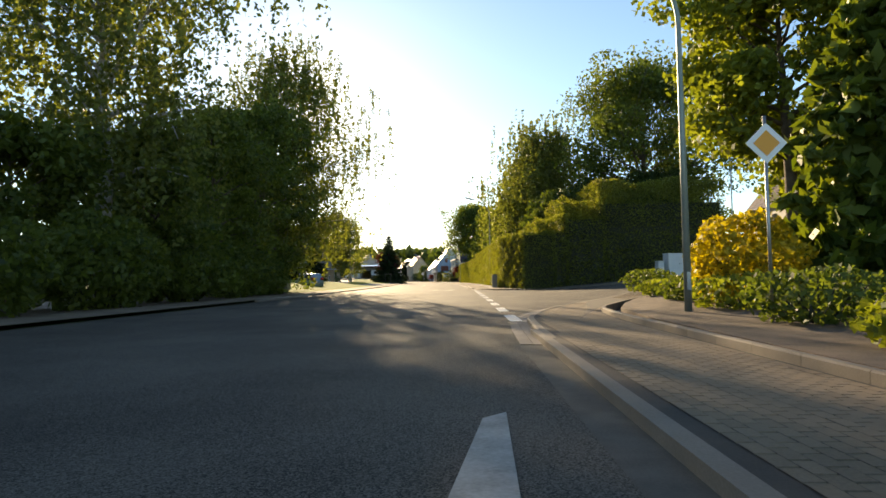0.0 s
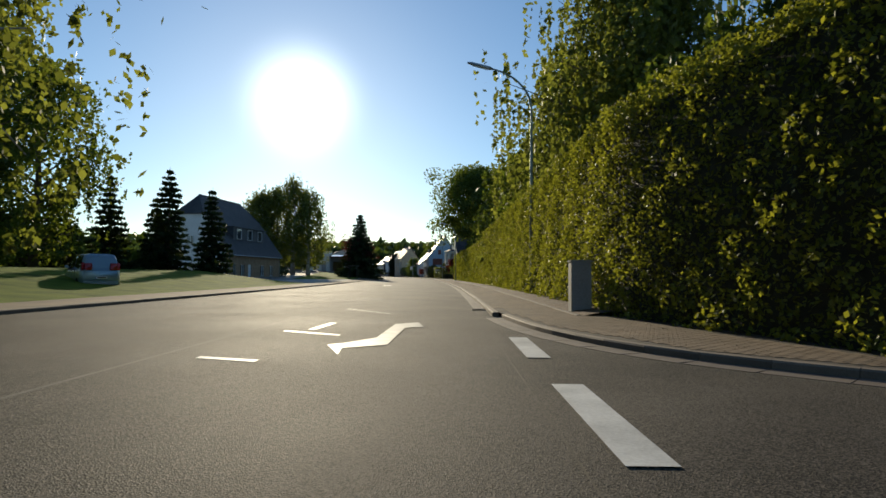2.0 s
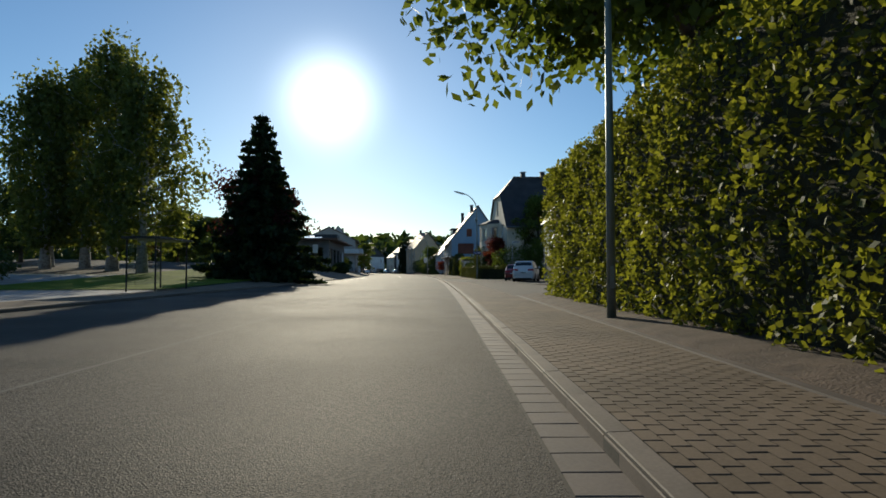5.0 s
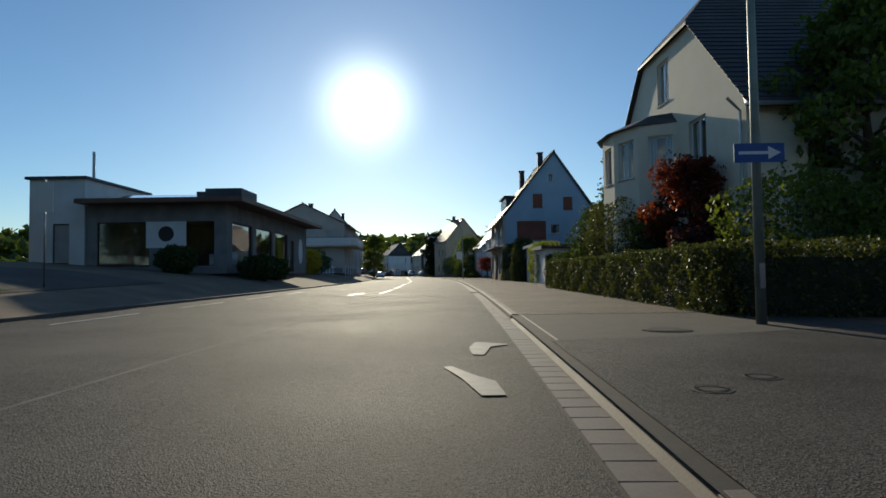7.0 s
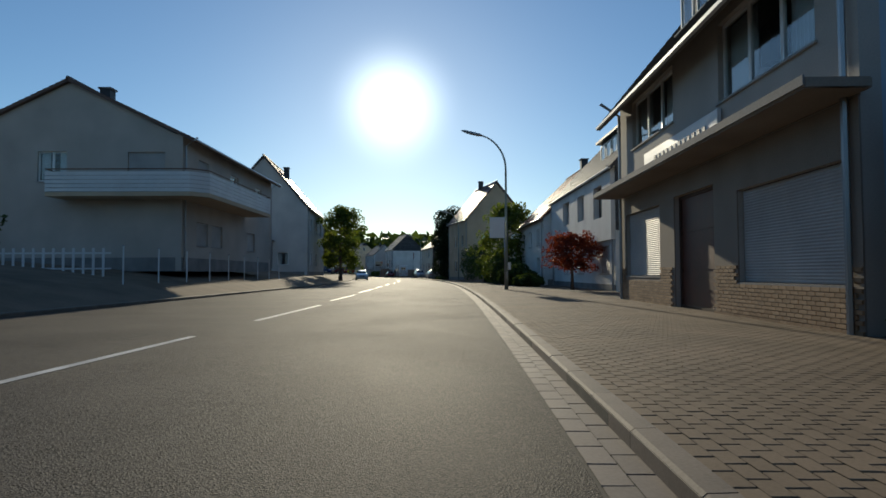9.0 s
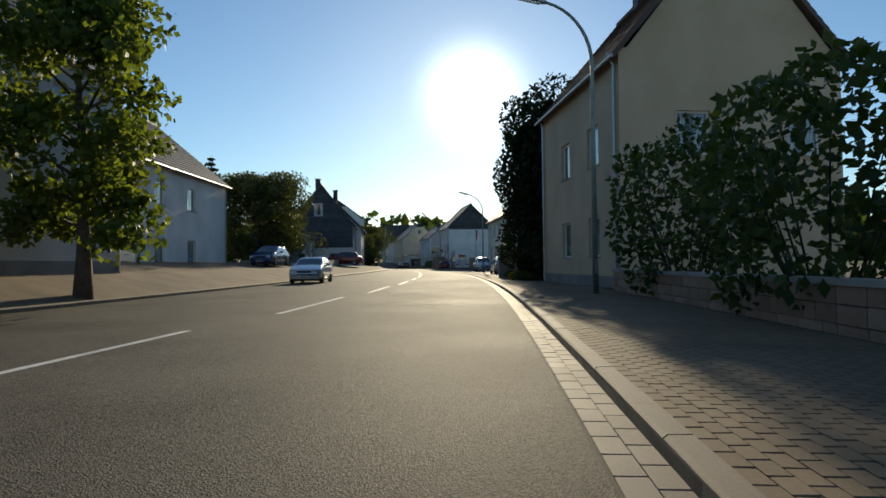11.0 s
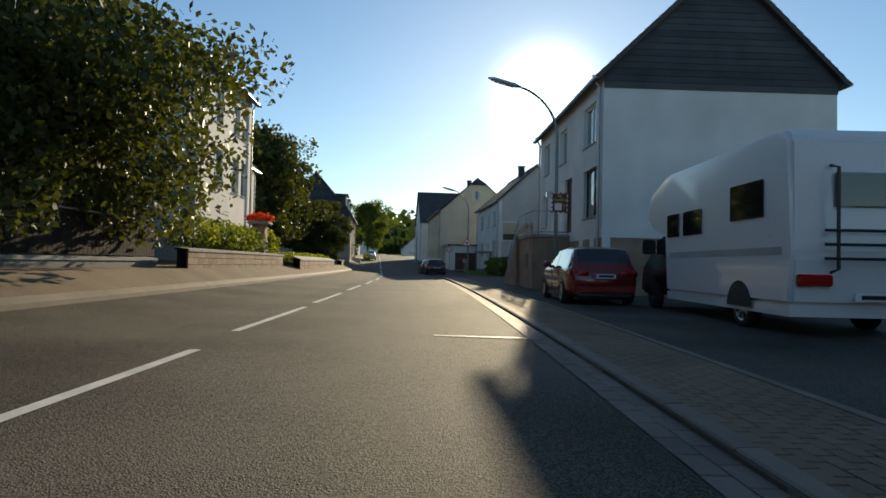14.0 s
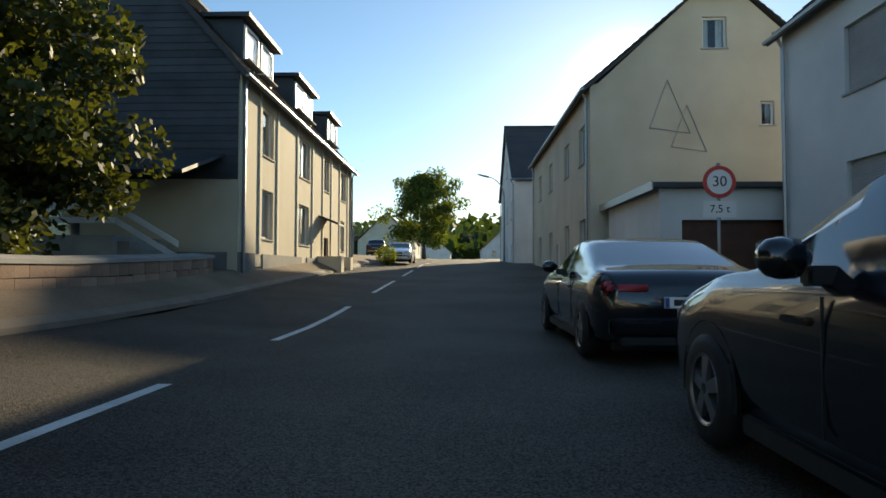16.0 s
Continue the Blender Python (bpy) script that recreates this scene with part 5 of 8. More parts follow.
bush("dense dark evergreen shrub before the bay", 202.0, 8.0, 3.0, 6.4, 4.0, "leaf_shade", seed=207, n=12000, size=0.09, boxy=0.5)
tree("red-leaved maple beside the bay", 196.2, 8.9, 5.4, 1.6, "leaf_red", seed=208, n=5000, size=0.13, bare=0.45)
tree("dark-leaved tree between the houses", 216.5, 12.6, 7.6, 2.2, "leaf_dark", seed=209, n=5000, size=0.16, bare=0.4)
tree("young fruit tree in the front garden", 193.0, 13.4, 11.0, 3.0, "leaf_green", seed=210, n=8000, size=0.2, bare=0.22)
for i, (s, d) in enumerate(((234.0, 6.6), (228.4, 6.8))):
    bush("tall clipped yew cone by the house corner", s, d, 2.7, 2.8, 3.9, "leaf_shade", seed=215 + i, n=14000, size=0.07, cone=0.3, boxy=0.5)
hedge("dark overgrown shrubs before the garage wall", 206.8, 214.2, 6.3, 9.0, 2.0, "leaf_dark", seed=217, per=190, size=0.1, rough=0.2, ragged=0.18)
bush("red-leaved shrub among the dark ones", 214, 9.4, 3, 3, 3.0, "leaf_purple", seed=219, n=3200, size=0.12)
bush("tall dark shrub beside the garden path", 208.5, 11, 4.5, 5, 4.4, "leaf_dark", seed=221, n=6500, size=0.14)
house("low house with a dark roof behind the garages", 225, 13.4, 1, 9, 9, 3.9, 8.4, "taupe_render", "tile_dark", near=[(2, 1, 1.2, 1.3, "win")], chimneys=[(5.4, 2, 9.3)])
tree("round crowned tree behind the garage", 221.5, 15.2, 10.0, 3.2, "leaf_green", seed=218, n=5000, size=0.2, bare=0.3)
tree("small red japanese maple before the white house", 260.0, 6.7, 3.2, 1.5, "leaf_red", seed=220, fine=True, n=5200, size=0.09, bare=0.4, squash=0.6)
for i, (s, d, w, h, lf) in enumerate(((268, 5.6, 2, 0.9, "leaf_dark"), (272, 5.4, 2.6, 1.6, "leaf_dark"), (276, 5.2, 3, 2.2, "leaf_dark"), (281, 5.2, 3, 2.6, "leaf_green"), (287, 5.4, 3.4, 3, "leaf_green"), (293, 5.2, 3.6, 4.0, "leaf_dark"), (299, 5.2, 3.6, 4.4, "leaf_dark"))):
    bush("garden shrub along the low wall", s, d, w, w * 1.2, h, lf, seed=225 + i, n=3000, size=0.13)
tree("young leafy tree beside the footpath", 284, 6.4, 8, 2.6, "leaf_green", seed=235, n=5000, size=0.2)
bush("huge dark yew overhanging the garden wall", 318.6, 6.4, 8.4, 9.4, 10.8, "yew_needles", seed=236, n=30000, size=0.15, name="yew", boxy=0.35)
bush("inner mass of the dark yew", 318.6, 6.6, 7.2, 8.2, 10.0, "yew_needles", seed=237, n=9000, size=0.46, name="yew", boxy=0.35)
bush("low flowering ivy at the footpath's edge", 319, 3.1, 1.7, 7.5, 0.5, "leaf_dark", seed=237, n=3600, size=0.08, z=0.1)
bush("small yellow flowers among the ivy", 317.4, 2.5, 0.6, 1.6, 0.45, "leaf_yellow", seed=238, n=160, size=0.06, z=0.1)
for i, (s, d, w, h, lf) in enumerate(((377.0, 9.0, 3.2, 1.5, "leaf_dark"), (378.5, 12.5, 4, 1.8, "leaf_dark"), (380, 16, 4, 2.4, "leaf_shade"), (377, 21, 7, 5.6, "leaf_green"), (384, 15, 5, 3.0, "leaf_shade"), (373, 17.5, 6, 2.6, "leaf_dark"), (368.5, 16, 4, 2.2, "leaf_shade"))):
    bush("hedge-like shrub before the white gable", s, d, w, w, h, lf, seed=240 + i, n=4200, size=0.15)
hedge("clipped hedge before the white houses", 418, 426, 7.6, 9.4, 1.6, "leaf_green", seed=246, per=170, size=0.09, rough=0.08)
bush("broad clipped shrub beside the lamp post", 424.5, 7.8, 3.6, 5.4, 1.7, "leaf_green", seed=247, n=6500, size=0.1, boxy=0.5)
bush("ivy-green shrub at the garage", 443.5, 8.6, 2.2, 2.2, 2.6, "leaf_dark", seed=248, n=2500, size=0.13)
# left gardens
for i, (s, d, w, h, lf) in enumerate(((240, -15.6, 3.6, 2.9, "leaf_yellow"), (244.2, -15.6, 4.4, 2.8, "leaf_dark"))):
    bush("rounded shrub between shop and house", s, d, w, w, h, lf, seed=250 + i, n=4600, size=0.12)
for i, (s, d, h, r) in enumerate(((206, -30, 6.5, 3.0), (207, -35, 7.5, 3.4), (205, -46, 9, 4), (190, -46, 9, 4))):
    tree("dark green tree behind the forecourt", s, d, h, r, "leaf_dark", seed=255 + i, n=6000, size=0.26, bare=0.08)
tree("rounded street tree beside the grey house", 300, -10.9, 9.6, 2.6, "leaf_green", seed=260, n=7000, size=0.2, bare=0.16)
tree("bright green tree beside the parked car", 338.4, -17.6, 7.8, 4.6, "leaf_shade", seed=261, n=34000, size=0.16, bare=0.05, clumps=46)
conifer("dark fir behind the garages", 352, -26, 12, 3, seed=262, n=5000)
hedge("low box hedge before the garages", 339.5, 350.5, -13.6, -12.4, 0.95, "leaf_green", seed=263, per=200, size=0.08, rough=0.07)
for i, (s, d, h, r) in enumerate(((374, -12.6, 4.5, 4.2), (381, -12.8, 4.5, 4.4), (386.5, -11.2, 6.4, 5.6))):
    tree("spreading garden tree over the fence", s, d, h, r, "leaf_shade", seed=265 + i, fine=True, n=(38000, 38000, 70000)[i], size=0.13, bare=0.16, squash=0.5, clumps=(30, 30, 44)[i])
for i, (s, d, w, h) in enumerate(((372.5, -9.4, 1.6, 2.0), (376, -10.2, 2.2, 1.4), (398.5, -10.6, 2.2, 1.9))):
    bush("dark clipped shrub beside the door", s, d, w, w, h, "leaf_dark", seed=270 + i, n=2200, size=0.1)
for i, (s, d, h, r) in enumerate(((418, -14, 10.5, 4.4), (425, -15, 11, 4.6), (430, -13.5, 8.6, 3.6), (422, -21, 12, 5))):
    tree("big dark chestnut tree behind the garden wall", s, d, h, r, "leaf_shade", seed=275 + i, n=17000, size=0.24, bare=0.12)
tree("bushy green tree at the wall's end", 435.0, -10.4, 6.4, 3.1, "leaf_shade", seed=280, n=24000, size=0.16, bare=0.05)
hedge("low sunlit hedge above the garden wall", 404, 420.5, -9.2, -7.5, 1.42, "leaf_bright", seed=281, per=150, size=0.09, rough=0.1)
tree("round street tree at the bend", 512, -6.2, 13, 5.0, "leaf_green", seed=285, n=12000, size=0.3, bare=0.18)

# ---- wooded hills closing the distance ----
def hills():
    rng = np.random.default_rng(7)
    pts = []
    for k in range(5):
        n = 4500
        ang = rng.uniform(math.radians(55), math.radians(150), n)
        dist = 620 + 120 * k + rng.uniform(0, 90, n)
        crest = 16 + 14 * k + 10 * np.sin(ang * 7 + k * 1.7) + 5 * np.sin(ang * 19 + k)
        z = crest * rng.uniform(0.0, 1.0, n) ** 0.7 + rng.normal(size=n) * 1.2
        pts.append(np.stack([np.cos(ang) * dist - 60, np.sin(ang) * dist + 150, np.maximum(z, 0)], 1))
    return np.concatenate(pts), rng


hp, hr = hills()
ob = leaf_mesh("hill_wood", hp, 12.0, hr, 0.0, M["leaf_dark"], None, "", 1.2)
tagged(ob, "distant wooded hills behind the village", "hills", kind="stuff")
# ---- kerbs, gutters, paving ----
def bar_mesh(name, cross, length, material, taper=0.0):
    """A stone of that cross section, along y."""
    bm = bmesh.new()
    a = [bm.verts.new((x, 0.004, z)) for x, z in cross]
    b = [bm.verts.new((x, length - 0.004, z)) for x, z in cross]
    n = len(cross)
    for k in range(n):
        bm.faces.new((a[k], a[(k + 1) % n], b[(k + 1) % n], b[k]))
    bm.faces.new(a)
    bm.faces.new(b)
    bmesh.ops.recalc_face_normals(bm, faces=bm.faces)
    me = bpy.data.meshes.new(name)
    bm.to_mesh(me)
    bm.free()
    me.materials.append(material)
    return me


def kerb_row(name, label, s0, s1, d, height, face, first=0, most=300):
    """A row of kerb stones, each a piece of its own, on a continuous bed."""
    base = strip(name, s0, s1, [(d - 0.02 * face, -0.01), (d - 0.02 * face, height - 0.03), (d + 0.13 * face, height - 0.03), (d + 0.13 * face, -0.01)], M["joint"], label, "kerb")
    me = bar_mesh("kerb_stone", [(0, -0.02), (0.0, height - 0.02), (0.025 * face, height), (0.15 * face, height + 0.004), (0.15 * face, -0.02)], 1.0, M["kerb"])
    n = 0
    for i, s in enumerate(np.arange(s0, s1 - 0.99, 1.0)):
        if n >= most:
            break
        st = piece("kerb_stone", me, base, spot(float(s), d - 0.022 * face, random.uniform(-0.004, 0.004)))
        n += 1
    return base


def paver_field(name, label, s0, s1, d0, d1, z, length=0.11, width=0.21, gap=0.013, material=None, jitter=0.0007, stagger=True, parent=None, kind="stuff", inside=None):
    """Many small concrete blocks laid in courses across the street's line, with open joints."""
    rng = np.random.default_rng(int(s0 * 10 + d0 * 3) % 9999)
    rows = np.arange(s0, s1, width)
    cols = np.arange(d0, d1 - length * 0.4, length)
    S, D = np.meshgrid(rows, cols, indexing="ij")
    if stagger:
        S = S + (np.arange(len(cols)) % 2)[None, :] * width / 2
    S, D = S.ravel(), D.ravel()
    keep = D < d1 - 0.02
    if inside is not None:
        keep &= inside(S, D)
    S, D = S[keep], D[keep]
    Dr = np.minimum(D + length - gap * 0.15, d1)
    n = len(S)
    zz = z + hill(S, D) + rng.normal(size=n) * jitter
    tilt = rng.normal(size=n) * jitter * 0.8
    ch = 0.006
    out = []
    for ins, dz in ((0, -0.012), (ch, 0.0)):
        side = ins * 0.25
        for ss, dd, sg in ((S + ins, D + side, -1), (S + ins, Dr - side, 1), (S + width - gap - ins, Dr - side, 1), (S + width - gap - ins, D + side, -1)):
            x, y = on_axis(ss, dd)
            out.append(np.stack([x, y, zz + dz * 0.5 + sg * tilt], 1))
    v = np.stack(out, 1).reshape(-1, 3)
    q = np.array([(4, 5, 6, 7), (0, 1, 5, 4), (2, 3, 7, 6)])
    f = (np.arange(n)[:, None, None] * 8 + q[None]).reshape(-1)
    me = bpy.data.meshes.new(name)
    me.vertices.add(8 * n)
    me.vertices.foreach_set("co", v.ravel())
    me.loops.add(len(f))
    me.loops.foreach_set("vertex_index", f)
    me.polygons.add(3 * n)
    me.polygons.foreach_set("loop_start", np.arange(0, len(f), 4))
    me.polygons.foreach_set("loop_total", np.full(3 * n, 4))
    me.update(calc_edges=True)
    me.shade_flat()
    me.materials.append(material or M["paver"])
    ob = new(name, me)
    ob.parent = parent
    return tagged(ob, label, "paving", kind=kind)


# rounded corners of the side street: kerb stones along a curve, paving behind them
def curve(points, step=0.8):
    """Even points along a smooth line through (s, d) nodes."""
    p = np.array(points, float)
    t = np.arange(len(p))
    fine = np.linspace(0, len(p) - 1, 40 * len(p))
    i = np.clip(fine.astype(int), 0, len(p) - 2)
    f = (fine - i)[:, None]
    p0, p1, p2, p3 = p[np.maximum(i - 1, 0)], p[i], p[i + 1], p[np.minimum(i + 2, len(p) - 1)]
    q = 0.5 * (2 * p1 + (p2 - p0) * f + (2 * p0 - 5 * p1 + 4 * p2 - p3) * f ** 2 + (3 * p1 - p0 - 3 * p2 + p3) * f ** 3)
    ln_ = np.concatenate([[0], np.cumsum(np.hypot(*np.diff(q, axis=0).T))])
    at = np.arange(0, ln_[-1], step)
    return np.stack([np.interp(at, ln_, q[:, 0]), np.interp(at, ln_, q[:, 1])], 1)


def curved_kerb(name, label, points, inward):
    base = tagged(new(name), label, "kerb", kind="structure")
    pts = curve(points)
    for (sa, da), (sb, db) in zip(pts, pts[1:]):
        xa, ya = on_axis(sa, da)
        xb, yb = on_axis(sb, db)
        ln_ = math.hypot(xb - xa, yb - ya)
        ang = math.degrees(math.atan2(yb - ya, xb - xa)) - 90
        k = inward
        me = bar_mesh("kerb_stone", [(0, -0.02), (0.0, 0.085), (0.02 * k, 0.105), (0.14 * k, 0.108), (0.14 * k, -0.02)], ln_, M["kerb"])
        za, zb = float(hill(sa, da)), float(hill(sb, db))
        tilt = math.degrees(math.atan2(zb - za, ln_))
        piece("kerb_stone", me, base, pose(float(xa), float(ya), za, tilt, 0, ang))
        for j in range(2):
            me2 = bar_mesh("gutter_stone", [(-k * 0.2 * (j + 1), -0.02), (-k * 0.2 * (j + 1), 0.012), (-k * (0.2 * j + 0.01), 0.014), (-k * (0.2 * j + 0.01), -0.02)], ln_, M["gutter"])
            piece("gutter_stone", me2, base, pose(float(xa), float(ya), za, tilt, 0, ang))


CORNER = [(9, 1.2), (12, 1.3), (14.4, 1.5), (17.2, 2.2), (20, 3.3), (24.5, 5.4), (28.5, 7.8), (31, 11), (32.5, 18), (33, 34)]
BED = [(9, 3.25), (12, 3.25), (15.6, 3.5), (17.4, 4.1), (20.8, 5.6), (25, 7.7), (28, 9.6), (29.6, 13.2), (30, 22), (30.2, 34)]
bed_edge = tagged(new("bed_kerb"), "concrete edging stones of the planting bed", "kerb", kind="structure")
BED_LINE = curve([(-16, 3.2)] + BED, 1.0)
for (sa, da), (sb, db) in zip(BED_LINE, BED_LINE[1:]):
    xa, ya = on_axis(sa, da)
    xb, yb = on_axis(sb, db)
    me = bar_mesh("edging_stone", [(0, 0.0), (0.0, 0.2), (0.02, 0.22), (0.1, 0.22), (0.1, 0.0)], math.hypot(xb - xa, yb - ya), M["kerb"])
    piece("edging_stone", me, bed_edge, pose(float(xa), float(ya), float(hill(sa, da)), math.degrees(math.atan2(float(hill(sb, db) - hill(sa, da)), math.hypot(xb - xa, yb - ya))), 0, math.degrees(math.atan2(yb - ya, xb - xa)) - 90))
curved_kerb("corner_kerb", "rounded kerb at the side street's corner", CORNER, 1)
flat_patch("corner_paving", [(9, KERB_R + 0.1)] + [(s - 0.05, d + 0.1) for s, d in curve(CORNER, 1.5)] + [tuple(q) for q in curve(BED, 1.5)[::-1]], 0.1, M["paver_joint"], "brown paved corner of the footpath", "pavement")
FAR = [(42.2, 34), (42.6, 20), (43.8, 11.5), (46, 8), (48.5, 5.2), (51, 2.8), (54, 1.7), (58, 1.25)]
curved_kerb("far_corner_kerb", "rounded kerb at the far corner of the side street", FAR, 1)
flat_patch("far_corner_paving", [(s + 0.05, d + 0.1) for s, d in curve(FAR, 1.5) if d < 5.9] + [(58.6, KERB_R + 0.1), (61, KERB_R + 0.1), (61, 4.2), (56, 4.6), (54.0, 5.95)], 0.1, M["paver_joint"], "brown paved footpath round the hedge corner", "pavement")
kerb_row("kerb_right", "low concrete kerb along the footpath", 58, 176, KERB_R, 0.11, 1, most=130)
kerb_row("kerb_right_middle", "worn concrete kerb along the footpath", 186, 413, KERB_R, 0.12, 1, most=230)
kerb_row("kerb_left", "dark kerb along the far footpath", 30, 330, KERB_L, 0.11, -1, most=300)
strip("kerb_left_rest", 330, 600, [(far_edge, 0.0), (lambda q: far_edge(q) - 0.01, 0.08), (lambda q: far_edge(q) - 0.18, 0.105)], M["kerb"], "kerb along the far footpath", "kerb")
strip("kerb_start", -60, 10.6, [(KERB_R, 0.0), (KERB_R, 0.1), (KERB_R + 0.14, 0.105)], M["kerb"], "kerb along the footpath", "kerb")
strip("kerb_lowered", 176, 186, [(KERB_R - 0.05, 0.0), (KERB_R, 0.05), (KERB_R + 0.2, 0.112)], M["kerb"], "lowered kerb at the side lane", "kerb")
strip("gutter_bed", -60, 413, [(GUT - 0.01, 0.002), (KERB_R, 0.002)], M["joint"], "mortar bed of the gutter", "gutter")
gut = tagged(new("gutter"), "two rows of gutter stones along the kerb", "gutter", kind="structure")
slab_mesh = bar_mesh("gutter_stone", [(0, -0.01), (0, 0.006), (0.005, 0.009), (0.312, 0.009), (0.317, 0.006), (0.317, -0.01)], 0.306, M["gutter"])
half_mesh = bar_mesh("gutter_stone", [(0, -0.01), (0, 0.006), (0.005, 0.009), (0.152, 0.009), (0.157, 0.006), (0.157, -0.01)], 0.312, M["gutter"])
for k in range(150):
    piece("gutter_stone", slab_mesh, gut, spot(60 + 0.312 * k, GUT + 0.006, random.uniform(-0.001, 0.001)))
for k in range(70):
    for j in range(2):
        piece("gutter_stone", half_mesh, gut, spot(200 + 0.32 * k + 0.16 * j, GUT + 0.006 + 0.16 * j, random.uniform(-0.001, 0.001)))
paver_field("gutter_slabs", "row of square gutter slabs along the kerb", 106.8, 186, GUT + 0.006, GUT + 0.325, 0.009, 0.33, 0.312, 0.009, M["gutter"], 0.0007, stagger=False)
for j in range(2):
    for a_, b_ in ((186, 199.7), (222.4, 413)):
        paver_field("gutter_stones", "row of gutter stones along the kerb", a_ + 0.16 * j, b_, GUT + 0.006 + 0.16 * j, GUT + 0.163 + 0.16 * j, 0.009, 0.17, 0.32, 0.009, M["gutter"], 0.0007, stagger=False)
paver_field("paving_corner", "brown concrete paving blocks round the corner", -3, 29, 1.2, 10, PAVE + 0.008, inside=lambda S, D: (D > np.interp(S, [q[0] for q in CORNER[:8]], [q[1] for q in CORNER[:8]]) + 0.2) & (D < np.interp(S, [-16] + [q[0] for q in BED[:8]], [3.2] + [q[1] for q in BED[:8]]) - 0.14))
paver_field("paving_hedge_corner", "brown concrete paving blocks round the hedge corner", 46, 60, 1.2, 7, PAVE + 0.008, inside=lambda S, D: (D > np.interp(S, [q[0] for q in FAR[3:]], [q[1] for q in FAR[3:]]) + 0.2) & (D < np.interp(S, (46, 50.4, 52.7, 57, 60), (7, 4.9, 4.3, 3.6, 2.92))))
paver_field("paving_first", "brown concrete paving blocks with dark joints", 60, 176, KERB_R + 0.14, 2.92, PAVE + 0.01)
strip("path_edging", 57, 142, [(2.92, PAVE), (2.925, PAVE + 0.025), (3.03, PAVE + 0.025), (3.04, PAVE)], M["gutter"], "narrow concrete edging between footpath and hedge bed", "kerb")
paver_field("paving_second", "brown concrete paving blocks with dark joints", 186, 262, KERB_R + 0.14, 5.9, PAVE + 0.01)
paver_field("paving_third", "brown concrete paving blocks with dark joints", 262, 322, KERB_R + 0.14, 4.3, PAVE + 0.01)
paver_field("paving_fourth", "brown concrete paving blocks with dark joints", 322, 413, KERB_R + 0.14, 2.32, PAVE + 0.01)
strip("path_edging", 322, 413, [(2.32, PAVE), (2.325, PAVE + 0.022), (2.42, PAVE + 0.022), (2.43, PAVE)], M["kerb"], "narrow concrete edging between footpath and parking strip", "kerb")
strip("pavement_end", 413, 640, [(KERB_R - 0.1, 0.012), (KERB_R + 0.2, 0.03), (6.6, 0.104)], M["asphalt"], "asphalt footpath with a flush edge", "pavement")
strip("parking_strip", 322, 413, [(2.42, PAVE + 0.009), (6.5, PAVE + 0.009)], M["asphalt"], "dark asphalt parking strip beside the footpath", "parking")
strip("parking_yard", 360, 392, [(6.5, PAVE + 0.01), (16, PAVE + 0.01)], M["asphalt"], "dark asphalt parking yard", "parking")
strip("parking_forecourt", 160, 178, [(4.6, PAVE + 0.008), (11.2, PAVE + 0.01)], M["asphalt"], "asphalt forecourt with parked cars", "parking")
strip("gutter_end", 412.9, 640, [(GUT - 0.01, 0.004), (KERB_R + 0.3, 0.01)], M["asphalt"], "asphalt edge of the road without a gutter", "road")
strip("lawn_bank", 420.6, 431, [(-7.6, 0.115), (-8.6, 0.14), (-13, 0.13)], M["grass"], "rough grass bank under the chestnut trees", "lawn")
strip("lawn_right", 426, 441, [(5.4, 0.12), (7.5, 0.16)], M["grass"], "small lawn before the white house", "lawn")

# ---- road markings ----
def mark(label, corners, material="road_paint", z=0.016, name="road_marking"):
    return flat_patch(name, corners, z, M[material], label, "road marking", kind="structure")


def dash(s0, s1, d, w, label="white centre line dash", material="road_paint"):
    bm = bmesh.new()
    st = np.linspace(s0, s1, 4)
    a = [bm.verts.new((*map(float, on_axis(s, d - w / 2)), 0.0165 + float(hill(s, d)))) for s in st]
    b = [bm.verts.new((*map(float, on_axis(s, d + w / 2)), 0.0165 + float(hill(s, d)))) for s in st]
    for k in range(3):
        bm.faces.new((a[k], b[k], b[k + 1], a[k + 1]))
    return tagged(mesh_object("lane_dash", bm, M[material]), label, "road marking", group="centre line dashes", kind="structure")


STARTS = [203.0, 212.3] + [221.5 + 9.3 * k for k in range(9)] + [304.6, 312.6, 320.6, 329.2, 337.6, 345.0, 352.6, 360.0, 366.9, 373.7, 380.2] + [386.3 + 6.85 * k for k in range(4)] + [414.6, 422.6, 433.4] + [442.8 + 8.9 * k for k in range(14)]
for s in STARTS:
    off = float(np.interp(s, (205, 221, 240, 258, 275, 310, 335, 350, 366, 380, 392, 408, 430), (-3.72, -4.02, -4.1, -4.65, -4.8, -3.5, -3.1, -2.98, -2.9, -3.25, -3.38, -3.2, -3.42)))
    dash(s, s + (6.2 if s < 315 else 5.2 if s < 365 else 4.7 if s < 410 else 7.6 if s == 422.6 else 5.6), off, 0.13)
for k in range(0, 10):
    dash(13.85 + 4.1 * k, 16.2 + 4.1 * k, 1.16, 0.29, "broad white dash across the junction mouth")
strip("seam_line", 18, 194, [(-3.44, 0.0135), (-3.385, 0.0135)], M["seam"], "pale worn seam along the road's middle", "road marking")
for k in range(6):
    dash(174 + 6.0 * k, 177.5 + 6.0 * k, -8.6, 0.12, "white dash of the outer lane")


